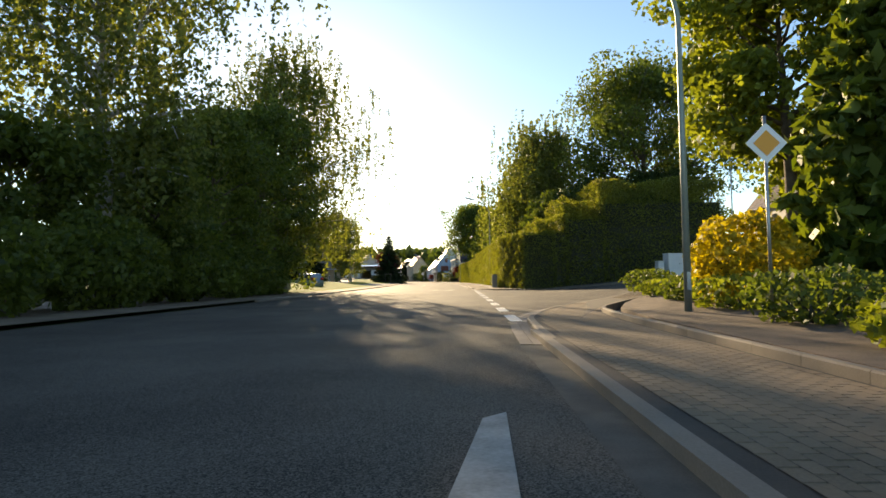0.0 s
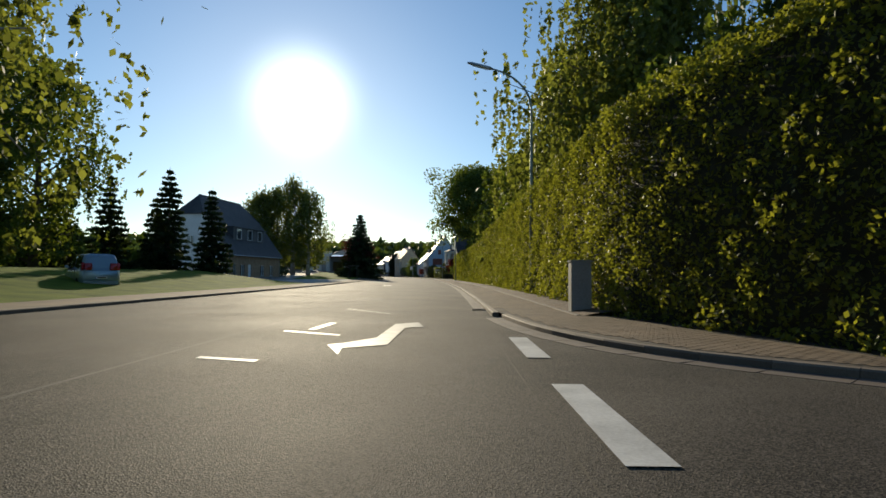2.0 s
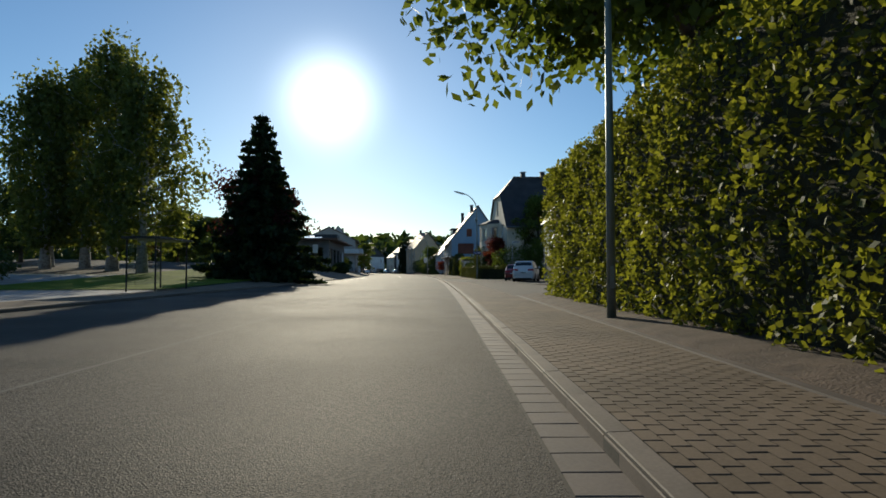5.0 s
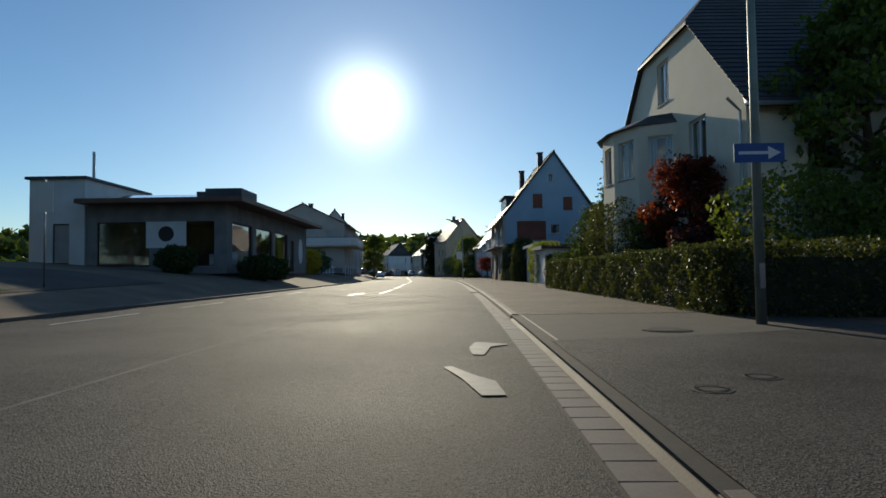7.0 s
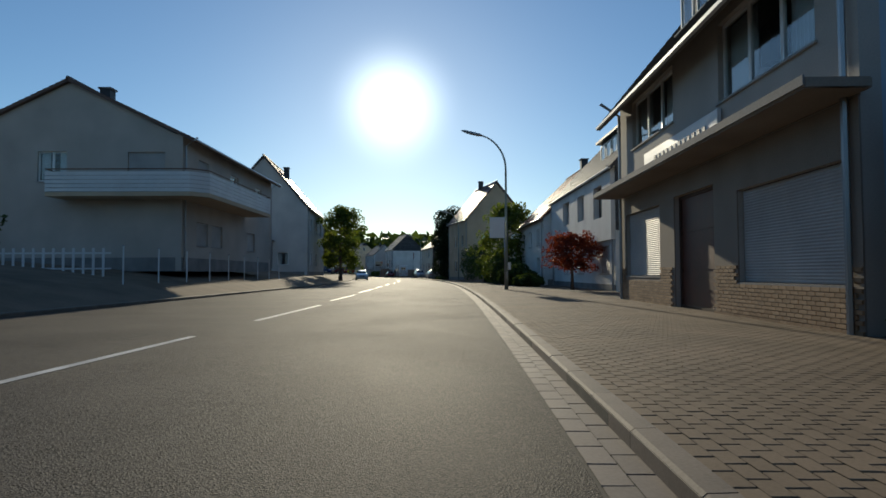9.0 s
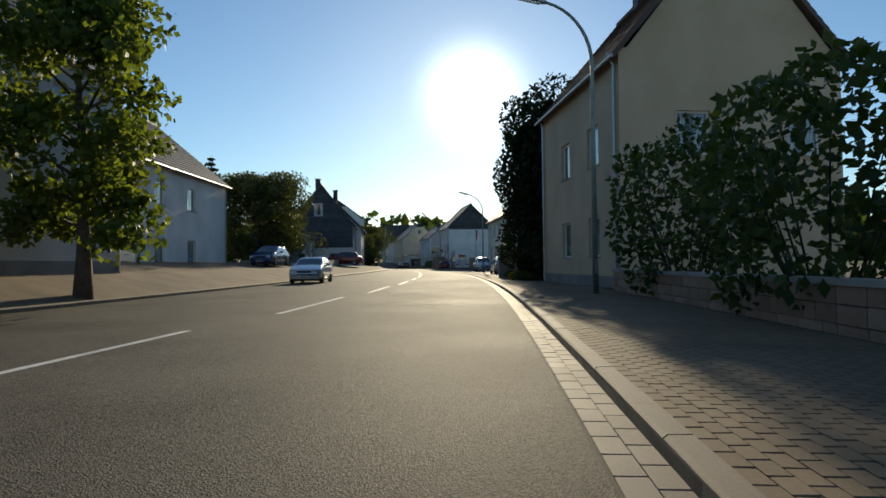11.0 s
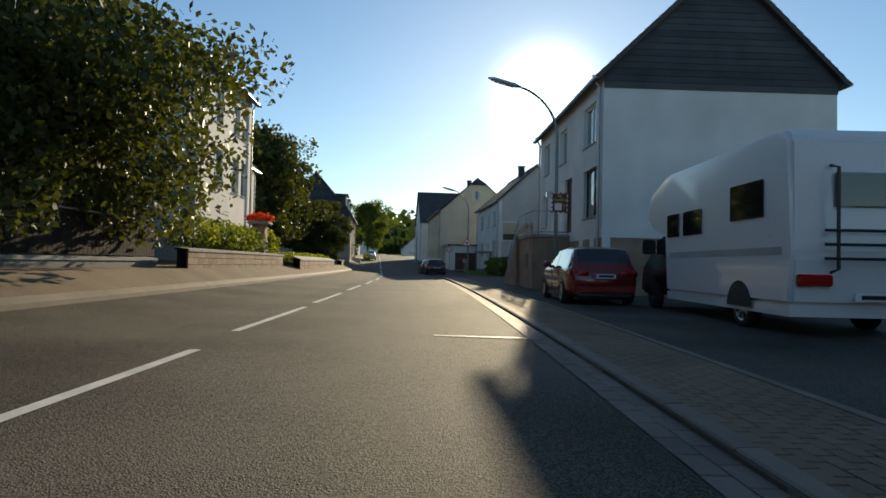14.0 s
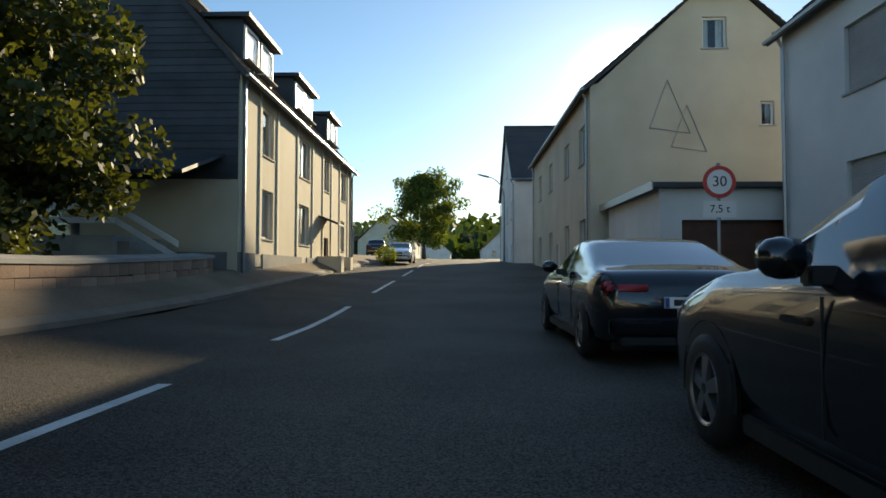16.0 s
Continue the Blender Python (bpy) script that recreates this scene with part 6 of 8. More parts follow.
def arrow(s, d, flip, bend, label, scale=1.0, ahead=1):
    """A worn white direction arrow: a shaft with a barbed head."""
    mark(label, [(s + ahead * a * scale, d + flip * b * scale) for a, b in ((0, -0.08), (0, 0.08), (2.4, 0.08 + bend * 0.3), (3.0, 0.12 + bend * 0.6), (2.9, 0.34 + bend * 0.6), (4.6, 0.1 + bend), (3.0, -0.4 + bend * 0.6), (2.9, -0.14 + bend * 0.5), (2.3, -0.08 + bend * 0.2))], "worn_paint", 0.0150)


mark("worn scrap of a white line on the asphalt", [(1.6, -0.25), (1.8, 0.2), (4.5, 0.28), (4.3, 0.1)], "worn_paint", 0.0142)
mark("worn turning arrow on the asphalt", [(51.9, -1.64), (50.86, -1.29), (51.54, -1.36), (51.96, -0.8), (54.7, -0.75), (54.92, -0.41), (55.98, -0.58), (55.5, -1.01), (52.9, -1.07), (52.2, -1.4)], "worn_paint", 0.0150)
mark("worn white bar on the asphalt", [(50.46, -2.88), (50.2, -2.1), (50.36, -2.1), (50.62, -2.88)], "road_paint")
mark("worn white bar on the asphalt", [(53.8, -2.8), (53.14, -1.7), (53.3, -1.7), (53.98, -2.8)], "road_paint")
mark("worn white bar on the asphalt", [(54.16, -2.45), (54.2, -2.3), (55.7, -2.2), (55.66, -2.36)], "road_paint")
mark("worn white bar on the asphalt", [(60.6, -2.83), (58.56, -1.42), (58.7, -1.42), (60.75, -2.83)], "worn_paint")
mark("worn white patch on the asphalt", [(96.0, -5.3), (96.2, -4.6), (98.6, -4.5), (98.2, -5.2)], "road_paint")
mark("worn arrow head on the asphalt", [(178.35, 0.23), (178.36, 0.43), (178.98, 0.38), (179.28, 0.21), (179.88, -0.04), (179.81, -0.12), (179.14, 0.07)], "faded_paint", 0.0142)
mark("worn scrap of an arrow on the asphalt", [(180.77, 0.20), (180.71, 0.34), (181.51, 0.46), (181.70, 0.69), (181.78, 0.69), (182.05, 0.27), (181.42, 0.17)], "faded_paint", 0.0142)
arrow(200.5, -4.9, 1, 0.2, "worn arrow on the far lane", 0.8)
mark("worn forked arrow on the asphalt", [(345.91, -1.22), (345.91, -1.11), (346.28, -1.06), (346.65, -0.97), (346.71, -0.85), (346.91, -0.76), (347.32, -0.73), (347.49, -0.76), (347.18, -0.94), (347.26, -1.11), (347.44, -1.39), (347.60, -1.52), (347.38, -1.51), (346.91, -1.21), (346.32, -1.21)], "faded_paint", 0.0142)
mark("worn scrap of an arrow on the asphalt", [(348.48, -1.14), (348.42, -1.00), (349.00, -0.94), (349.09, -0.69), (349.18, -0.69), (349.38, -0.97), (349.48, -1.13)], "faded_paint", 0.0142)
mark("worn white bar on the asphalt", [(172.0, -3.6), (172.0, -2.7), (172.5, -2.6), (172.5, -3.5)], "worn_paint")
for s, d0, d1 in ((334.4, -1.4, 1.0), (338.6, -1.6, 0.9), (380.1, -0.5, 0.95)):
    mark("narrow pale repair joint across the lane", [(s, d0), (s - 0.15, d1), (s - 0.07, d1), (s + 0.09, d0)], "worn_paint", 0.0158)


def manhole(s, d, r, z, label, grate=False):
    ob = holder("manhole_cover", spot(s, d, z), label, "manhole cover")
    bm = bmesh.new()
    n = 28
    for r0, r1, h0, h1 in ((r, r * 0.86, 0.004, 0.006), (r * 0.83, r * 0.72, 0.004, 0.007), (r * 0.72, 0.001, 0.007, 0.004)):
        a = [bm.verts.new((r0 * math.cos(2 * math.pi * k / n), r0 * math.sin(2 * math.pi * k / n), h0)) for k in range(n)]
        b = [bm.verts.new((r1 * math.cos(2 * math.pi * k / n), r1 * math.sin(2 * math.pi * k / n), h1)) for k in range(n)]
        for k in range(n):
            bm.faces.new((a[k], a[(k + 1) % n], b[(k + 1) % n], b[k]))
    part("frame", bm, M["iron"], ob)
    bm = bmesh.new()
    for k in range(18):
        a = 2 * math.pi * k / 18
        c, q = Vector((math.cos(a), math.sin(a), 0)), Vector((-math.sin(a), math.cos(a), 0))
        v = [bm.verts.new(c * r * rr + q * ww + Vector((0, 0, 0.012))) for rr, ww in ((0.6, -0.03), (0.7, -0.04), (0.7, 0.04), (0.6, 0.03))]
        bm.faces.new(v)
    part("tread_pattern", bm, M["iron"], ob)
    return ob


manhole(324.4, 0.55, 0.39, 0.004, "round iron manhole cover in the gutter lane")
ob = holder("valve_cover", spot(361.75, 0.14, 0.006), "small pale square valve cover in the lane", "valve cover")
part("rim", one_box(-0.07, 0.07, -0.07, 0.07, 0.0, 0.012, bevel=0.003), M["zinc"], ob)
part("lid", one_box(-0.055, 0.055, -0.055, 0.055, 0.012, 0.017, bevel=0.002), M["concrete"], ob)
manhole(182.5, 3.1, 0.36, 0.115, "round iron manhole cover in the lane mouth")
for s, d in ((178.0, 1.9), (178.5, 2.5)):
    manhole(s, d, 0.16, 0.115, "small iron valve cover in the asphalt")


def drain(s, d):
    ob = holder("street_drain", spot(s, d, 0.012), "iron street drain grate in the gutter", "drain")
    # flat black sheet paints the darkness of the hole under the bars
    part("pit", one_box(-0.25, 0.25, -0.25, 0.25, 0.0, 0.012), M["sign_black"], ob)
    for k in range(9):
        y = -0.22 + 0.055 * k
        part("bar", one_box(-0.24, 0.24, y - 0.012, y + 0.012, 0.008, 0.026), M["iron"], ob)
    return ob


drain(60.6, 0.97)
drain(202.4, 0.97)

# ---- street lamps and signs ----
def street_lamp(s, d, height, reach, label="slender grey-green street lamp with a long curved arm", plates=True):
    """A tapered mast that bends over towards the road and still rises at its tip."""
    ob = holder("street_lamp", spot(s, d, 0.08), label, "street lamp", "street lamps")
    rise = 1.9
    z0 = height - rise - 0.35
    pts, rad = [(0, 0, 0), (0, 0, z0 * 0.6), (0, 0, z0)], [0.085, 0.068, 0.055]
    for k in range(1, 10):
        a = math.radians(74 * k / 9)
        pts.append((-(1 - math.cos(a)) * reach * 0.75, 0, z0 + rise * math.sin(a)))
        rad.append(0.054 - 0.0015 * k)
    ex, ez = pts[-1][0], pts[-1][2]
    bm = bmesh.new()
    tube(bm, pts, rad, 10)
    part("pole", bm, M["pole_green"], ob, smooth=True)
    bm = bmesh.new()
    tube(bm, [(ex, 0, ez), (ex - 0.15, 0, ez + 0.045), (ex - 0.95, 0, ez + 0.25), (ex - 1.15, 0, ez + 0.29)], [0.045, 0.085, 0.08, 0.03], 8)
    head = part("lamp_head", bm, M["zinc"], ob, smooth=True)
    bm = bmesh.new()
    tube(bm, [(ex - 0.2, 0, ez + 0.0), (ex - 0.9, 0, ez + 0.18)], [0.055, 0.05], 8)
    part("diffuser", bm, M["lamp_clear"], head)
    part("door", one_box(-0.04, 0.04, -0.095, -0.07, 0.6, 1.0), M["zinc"], ob)
    return ob


for s, d, reach in ((13.4, 4.9, 2.0), (70.0, 3.75, 2.9), (131.5, 3.3, 2.0), (183.3, 4.9, 2.0), (259.8, 3.12, 2.0), (348.0, 3.75, 2.4), (393.3, 4.05, 2.3), (424.8, 4.25, 2.0), (301, 3.4, 2.0), (478, 3.0, 2.0)):
    street_lamp(s, d, 7.9 if s > 380 else 10.6 if s == 70.0 else 9.4 if s == 183.3 else 8.8, reach + 0.3)


def post(s, d, h, label, name="sign_post", r=0.03, z=0.08, category="sign"):
    ob = holder(name, spot(s, d, z), label, category)
    bm = bmesh.new()
    tube(bm, [(0, 0, 0), (0, 0, h)], r, 8)
    part("post", bm, M["zinc"], ob, smooth=True)
    return ob


def plate(parent, name, outline, y, material, thick=0.012, label=""):
    bm = bmesh.new()
    a = [bm.verts.new((x, y, z)) for x, z in outline]
    b = [bm.verts.new((x, y + thick, z)) for x, z in outline]
    n = len(outline)
    bm.faces.new(a)
    bm.faces.new(b)
    for k in range(n):
        bm.faces.new((a[k], a[(k + 1) % n], b[(k + 1) % n], b[k]))
    return part(name, bm, M[material], parent, label)


def circle(r, z, n=28):
    return [(r * math.cos(2 * math.pi * k / n), z + r * math.sin(2 * math.pi * k / n)) for k in range(n)]


def words(parent, text, x, y, z, size, material, name="lettering"):
    cu = bpy.data.curves.new(name, "FONT")
    cu.body, cu.size, cu.align_x, cu.align_y = text, size, "CENTER", "CENTER"
    cu.extrude = 0.002
    tmp = bpy.data.objects.new(name, cu)
    scene.collection.objects.link(tmp)
    dg = bpy.context.evaluated_depsgraph_get()
    me = bpy.data.meshes.new_from_object(tmp.evaluated_get(dg))
    bpy.data.objects.remove(tmp)
    me.materials.clear()
    me.materials.append(M[material])
    ob = new(name, me)
    ob.parent = parent
    ob.matrix_local = pose(x, y, z, 90, 0, 0)
    return ob


ob = post(10.6, 5.3, 3.7, "priority road sign, an orange diamond in a white border")
plate(ob, "border", [(0, 2.85), (0.36, 3.21), (0, 3.57), (-0.36, 3.21)], -0.045, "sign_white")
plate(ob, "field", [(0, 2.98), (0.23, 3.21), (0, 3.44), (-0.23, 3.21)], -0.052, "sign_yellow", 0.006)

ob = post(180.5, 8.2, 3.9, "street name sign on a thin post")
plate(ob, "name_plate", [(0, 3.7), (0.75, 3.7), (0.75, 3.88), (0, 3.88)], -0.045, "sign_white")
plate(ob, "name_bar", [(0.1, 3.76), (0.65, 3.76), (0.65, 3.82), (0.1, 3.82)], -0.05, "sign_black", 0.004)

ob = holder("one_way_sign", spot(183.3, 4.9, 0.08), "blue one-way sign with a white arrow on the lamp post", "sign")
part("clamp", one_box(-0.1, 0.1, -0.1, 0.1, 2.76, 2.8), M["zinc"], ob)
plate(ob, "field", [(-0.4, 2.62), (0.4, 2.62), (0.4, 2.93), (-0.4, 2.93)], -0.112, "sign_blue")
plate(ob, "arrow", [(-0.33, 2.75), (0.14, 2.75), (0.14, 2.67), (0.34, 2.775), (0.14, 2.88), (0.14, 2.8), (-0.33, 2.8)], -0.118, "sign_white", 0.004)

ob = post(436.2, 3.9, 3.1, "speed limit sign with a weight plate below", z=-0.14)
plate(ob, "red_ring", circle(0.3, 2.75), -0.045, "sign_red")
plate(ob, "white_disc", circle(0.225, 2.75), -0.052, "sign_white", 0.006)
words(ob, "30", 0, -0.055, 2.75, 0.27, "sign_black")
plate(ob, "weight_plate", [(-0.3, 2.1), (0.3, 2.1), (0.3, 2.4), (-0.3, 2.4)], -0.045, "sign_white")
words(ob, "7,5 t", 0, -0.05, 2.25, 0.2, "sign_black")

ob = holder("warning_sign", spot(424.8, 4.13, 0.08), "red-edged warning triangle on the lamp post", "sign")
plate(ob, "red_edge", [(-0.42, 2.62), (0.42, 2.62), (0, 3.36)], -0.075, "sign_red")
plate(ob, "white_field", [(-0.3, 2.69), (0.3, 2.69), (0, 3.21)], -0.082, "sign_white", 0.006)
plate(ob, "pictogram", [(-0.14, 2.74), (-0.05, 2.74), (-0.02, 2.86), (0.05, 2.74), (0.14, 2.74), (0.04, 2.98), (-0.06, 2.98)], -0.088, "sign_black", 0.004)
bm = bmesh.new()
box(bm, -0.1, 0.1, -0.07, 0.09, 2.9, 2.94)
part("clamp", bm, M["zinc"], ob)

ob = holder("speed_display", spot(393.3, 4.05, 0.08), "speed display board with chequered rim on the lamp post", "sign")
part("clamp", one_box(-0.09, 0.09, -0.09, 0.1, 3.0, 3.05), M["zinc"], ob)
part("clamp", one_box(-0.09, 0.09, -0.09, 0.1, 3.4, 3.45), M["zinc"], ob)
board = plate(ob, "board", [(-0.42, 3.15), (0.42, 3.15), (0.42, 4.25), (-0.42, 4.25)], -0.12, "sign_black", 0.06)
plate(board, "display", [(-0.28, 3.28), (0.12, 3.28), (0.12, 3.68), (-0.28, 3.68)], -0.128, "lamp_clear", 0.006)
words(board, "SIE", 0, -0.124, 4.08, 0.2, "amber")
words(board, "FAHREN", 0, -0.124, 3.86, 0.19, "amber")
words(board, "km", 0.26, -0.124, 3.58, 0.13, "amber")
words(board, "h", 0.26, -0.124, 3.42, 0.13, "amber")
for k in range(9):
    z0 = 3.12 + 0.13 * k
    for sx in (-1, 1):
        plate(board, "rim_patch", [(sx * 0.4, z0), (sx * 0.47, z0), (sx * 0.47, z0 + 0.12), (sx * 0.4, z0 + 0.12)], -0.126, ("sign_red", "sign_white")[k % 2], 0.004)
for k in range(6):
    x0 = -0.4 + 0.135 * k
    for zz in (3.11, 4.22):
        plate(board, "rim_patch", [(x0, zz), (x0 + 0.12, zz), (x0 + 0.12, zz + 0.07), (x0, zz + 0.07)], -0.126, ("sign_white", "sign_red")[k % 2], 0.004)

board.matrix_local = Matrix.Translation((0.1, -0.03, 2.9 - 3.11 * 0.64)) @ Matrix.Scale(0.64, 4)
ob = post(259.5, 3.0, 3.95, "pale notice board on a post beside the lamp")
plate(ob, "board", [(-0.8, 2.8), (0.0, 2.8), (0.0, 3.9), (-0.8, 3.9)], -0.05, "shutter_white", 0.03)
ob = post(259.9, 3.2, 1.5, "small white parking plate on a post")
plate(ob, "plate", [(-0.16, 1.1), (0.16, 1.1), (0.16, 1.5), (-0.16, 1.5)], -0.045, "sign_white")
ob = post(193, -13.6, 3.6, "bus stop post with a pale panel")
plate(ob, "panel", [(-0.3, 2.5), (0.3, 2.5), (0.3, 3.5), (-0.3, 3.5)], -0.05, "shutter_white", 0.03)
ob = post(371.4, 6.4, 6.0, "tall flag pole with a limp flag", "flag_pole", 0.05, category="flag pole")
bm = bmesh.new()
n = 10
lo = [bm.verts.new((0.05 + 0.03 * math.sin(k * 1.3), 0.04 * (k % 2), 5.9 - 0.16 * k)) for k in range(n)]
hi = [bm.verts.new((0.3 - 0.015 * k + 0.04 * math.cos(k * 1.9), 0.09 * math.sin(k), 5.7 - 0.16 * k)) for k in range(n)]
for k in range(n - 1):
    bm.faces.new((lo[k], lo[k + 1], hi[k + 1], hi[k]))
part("flag", bm, M["shutter_red"], ob, "limp red and white flag")
ob = post(47, 21.2, 9.6, "white flag pole beside the side street", "flag_pole", 0.045, category="flag pole")


def cabinet(s, d, w, dp, h, mat, label, turn=0.0):
    ob = holder("utility_cabinet", spot(s, d, 0.05, turn), label, "utility cabinet")
    part("body", one_box(-w / 2, w / 2, -dp / 2, dp / 2, 0.05, h - 0.06, bevel=0.015), M[mat], ob)
    part("lid", one_box(-w / 2 - 0.03, w / 2 + 0.03, -dp / 2 - 0.03, dp / 2 + 0.03, h - 0.06, h, bevel=0.02), M[mat], ob)
    part("base", one_box(-w / 2 + 0.02, w / 2 - 0.02, -dp / 2 + 0.02, dp / 2 - 0.02, 0, 0.05), M["plinth"], ob)
    for k in (-1, 1):
        dr = part("door", one_box(min(0.01 * k, k * (w / 2 - 0.03)), max(0.01 * k, k * (w / 2 - 0.03)), -dp / 2 - 0.012, -dp / 2, 0.1, h - 0.1), M[mat], ob)
        part("handle", one_box(0.05 * k - 0.012, 0.05 * k + 0.012, -dp / 2 - 0.03, -dp / 2 - 0.012, h * 0.5, h * 0.5 + 0.12), M["metal_grey"], dr)
    return ob


cabinet(58.6, 3.35, 0.5, 0.4, 1.35, "concrete", "grey concrete utility cabinet before the hedge")
cabinet(46.5, 16.6, 1.9, 0.8, 1.75, "shutter_white", "white utility cabinet beside the side street", 12)
cabinet(46.3, 15.2, 0.5, 0.5, 1.3, "shutter_white", "small white utility cabinet beside the larger one", 12)
# ---- vehicles ----
def outline(hw, yc, ly, z, n=40, p=4.5):
    pts = []
    for k in range(n):
        a = 2 * math.pi * k / n
        c, s = math.cos(a), math.sin(a)
        pts.append((hw * math.copysign(abs(c) ** (2 / p), c), yc + ly * math.copysign(abs(s) ** (2 / p), s), z))
    return pts


def loft(bm, rings, cap_top=True, cap_bottom=False):
    vs = [[bm.verts.new(p) for p in r] for r in rings]
    n = len(rings[0])
    for a, b in zip(vs, vs[1:]):
        for k in range(n):
            bm.faces.new((a[k], a[(k + 1) % n], b[(k + 1) % n], b[k]))
    if cap_top:
        bm.faces.new(vs[-1])
    if cap_bottom:
        bm.faces.new(vs[0][::-1])
    return vs


def wheel(parent, x, y, r, spokes=5, rim="alloy", sub=True):
    side = 1 if x > 0 else -1
    bm = bmesh.new()
    n = 28
    prof = [(-0.1, r * 0.62), (-0.105, r * 0.8), (-0.085, r * 0.96), (-0.05, r), (0.05, r), (0.085, r * 0.96), (0.105, r * 0.8), (0.1, r * 0.62)]
    rings = [[(q, rr * math.cos(2 * math.pi * k / n), rr * math.sin(2 * math.pi * k / n)) for k in range(n)] for q, rr in prof]
    loft(bm, rings, False)
    t = part("wheel", bm, M["rubber"], parent, smooth=True)
    t.matrix_local = pose(x, y, r)
    bm = bmesh.new()
    rings = [[(side * q, rr * math.cos(2 * math.pi * k / n), rr * math.sin(2 * math.pi * k / n)) for k in range(n)] for q, rr in ((0.1, r * 0.66), (0.085, r * 0.6), (0.03, r * 0.58), (0.02, 0.02))]
    loft(bm, rings, True)
    part("rim_well", bm, M["car_plastic"], t)
    bm = bmesh.new()
    rings = [[(side * q, rr * math.cos(2 * math.pi * k / n), rr * math.sin(2 * math.pi * k / n)) for k in range(n)] for q, rr in ((0.09, r * 0.66), (0.102, r * 0.64), (0.09, r * 0.58))]
    loft(bm, rings, False)
    for k in range(spokes):
        a = 2 * math.pi * k / spokes + 0.3
        c, q = Vector((0, math.cos(a), math.sin(a))), Vector((0, -math.sin(a), math.cos(a)))
        o = Vector((side * 0.085, 0, 0))
        v = [bm.verts.new(o + c * rr + q * ww + Vector((side * dx, 0, 0))) for rr, ww, dx in ((0.03, -0.03, 0.012), (0.03, 0.03, 0.012), (r * 0.62, 0.045, 0), (r * 0.62, -0.045, 0))]
        w = [bm.verts.new(p.co - Vector((side * 0.03, 0, 0))) for p in v]
        bm.faces.new(v)
        for i in range(4):
            bm.faces.new((v[i], v[(i + 1) % 4], w[(i + 1) % 4], w[i]))
    part("rim", bm, M[rim], t, smooth=False)
    return t


def car(label, s, d, turn, paint, L=4.4, W=1.78, H=1.46, hood=0.95, belt=0.93, cabin=(-1.75, 1.0), roof=(-1.45, 0.25), rear="hatch", z=0.1, rails=False, wheel_r=0.315, plate_rear=True, spokes=5):
    """A parked car. Its front points along local y. cabin: where the glass starts and ends at the belt; roof: at the roof."""
    ob = holder("car", spot(s, d, z, turn), label, "car", "parked cars")
    h2, w2 = L / 2, W / 2
    c0, c1 = cabin
    r0, r1 = roof
    # one smooth shell: sections from tail to nose, the glass cut out of it
    line_y = [-h2, -h2 + 0.05, -h2 + 0.16, c0, r0, (r0 + r1) / 2, r1, c1, c1 + 0.3, h2 - 0.5, h2 - 0.15, h2 - 0.03, h2]
    line_z = [belt - 0.2, belt - 0.05, belt + 0.02, belt + 0.06, H - 0.045, H, H - 0.045, belt + 0.05, belt + 0.03, hood - 0.11, hood - 0.22, hood - 0.32, hood - 0.4]
    fine_y = np.linspace(-h2, h2, 400)
    raw = np.interp(fine_y, line_y, line_z)
    kern = np.hanning(27)
    soft_z = np.convolve(np.pad(raw, 13, mode="edge"), kern / kern.sum(), mode="valid")
    ys = np.unique(np.round(np.concatenate([[-h2, -h2 + 0.03, -h2 + 0.08, -h2 + 0.16], np.linspace(-h2 + 0.28, h2 - 0.28, 34), [h2 - 0.16, h2 - 0.08, h2 - 0.03, h2]]), 3))
    rings = []
    for y in ys:
        e = abs(y) / h2
        hw = w2 * (1 - 0.17 * max(0, (e - 0.78) / 0.22) ** 2.2)
        T = float(np.interp(y, fine_y, soft_z))
        B = min(belt, T)
        g = T - B
        f = min(1, g / (H - belt))
        low = 0.2 + 0.12 * max(0, (e - 0.8) / 0.2) ** 1.5
        sec = [(0.78, low), (0.95, low + 0.06), (0.985, low + 0.2), (1.0, low + (B - low) * 0.52), (0.99, B - 0.16), (0.975, B - 0.07), (0.94, B - 0.005 * (1 - f))]
        sec += [(0.94 - 0.06 * f - 0.02, B + 0.35 * g + 0.008), (0.92 - 0.12 * f, B + 0.68 * g + 0.012), (0.88 - 0.14 * f, B + 0.9 * g + 0.016), (0.8 - 0.13 * f, B + 0.965 * g + 0.02), (0.45, T + 0.028), (0.0, T + 0.034)]
        rings.append([(x * hw, y, zz) for x, zz in sec] + [(-x * hw, y, zz) for x, zz in sec[-2::-1]])
    n_p = len(rings[0])
    body_bm, glass_bm = bmesh.new(), bmesh.new()
    grids = [[[b.verts.new(p) for p in r] for r in rings] for b in (body_bm, glass_bm)]
    post_y = (-0.28, -0.14)
    for i in range(len(ys) - 1):
        ym = (ys[i] + ys[i + 1]) / 2
        for k in range(n_p):
            j = k if k < 12 else 23 - k
            k2 = (k + 1) % n_p
            glass = False
            if c0 + 0.06 < ym < c1 - 0.06 and k2 != 0:
                if j in (6, 7, 8):
                    glass = r0 - (0.25 if rear != "coupe" else 0.1) < ym < c1 - 0.3 and not (post_y[0] < ym < post_y[1]) and not (ym < r0 + 0.12 and rear != "estate") and (j < 8 or ym < r1 + 0.05)
                elif j in (9, 10, 11):
                    glass = (ym > r1 + 0.12 or ym < r0 - 0.06) and not (j == 9)
            bm_, gr = (glass_bm, grids[1]) if glass else (body_bm, grids[0])
            bm_.faces.new((gr[i][k], gr[i][k2], gr[i + 1][k2], gr[i + 1][k]))
    for b, gr in ((body_bm, grids[0]),):
        b.faces.new(gr[0])
        b.faces.new(gr[-1])
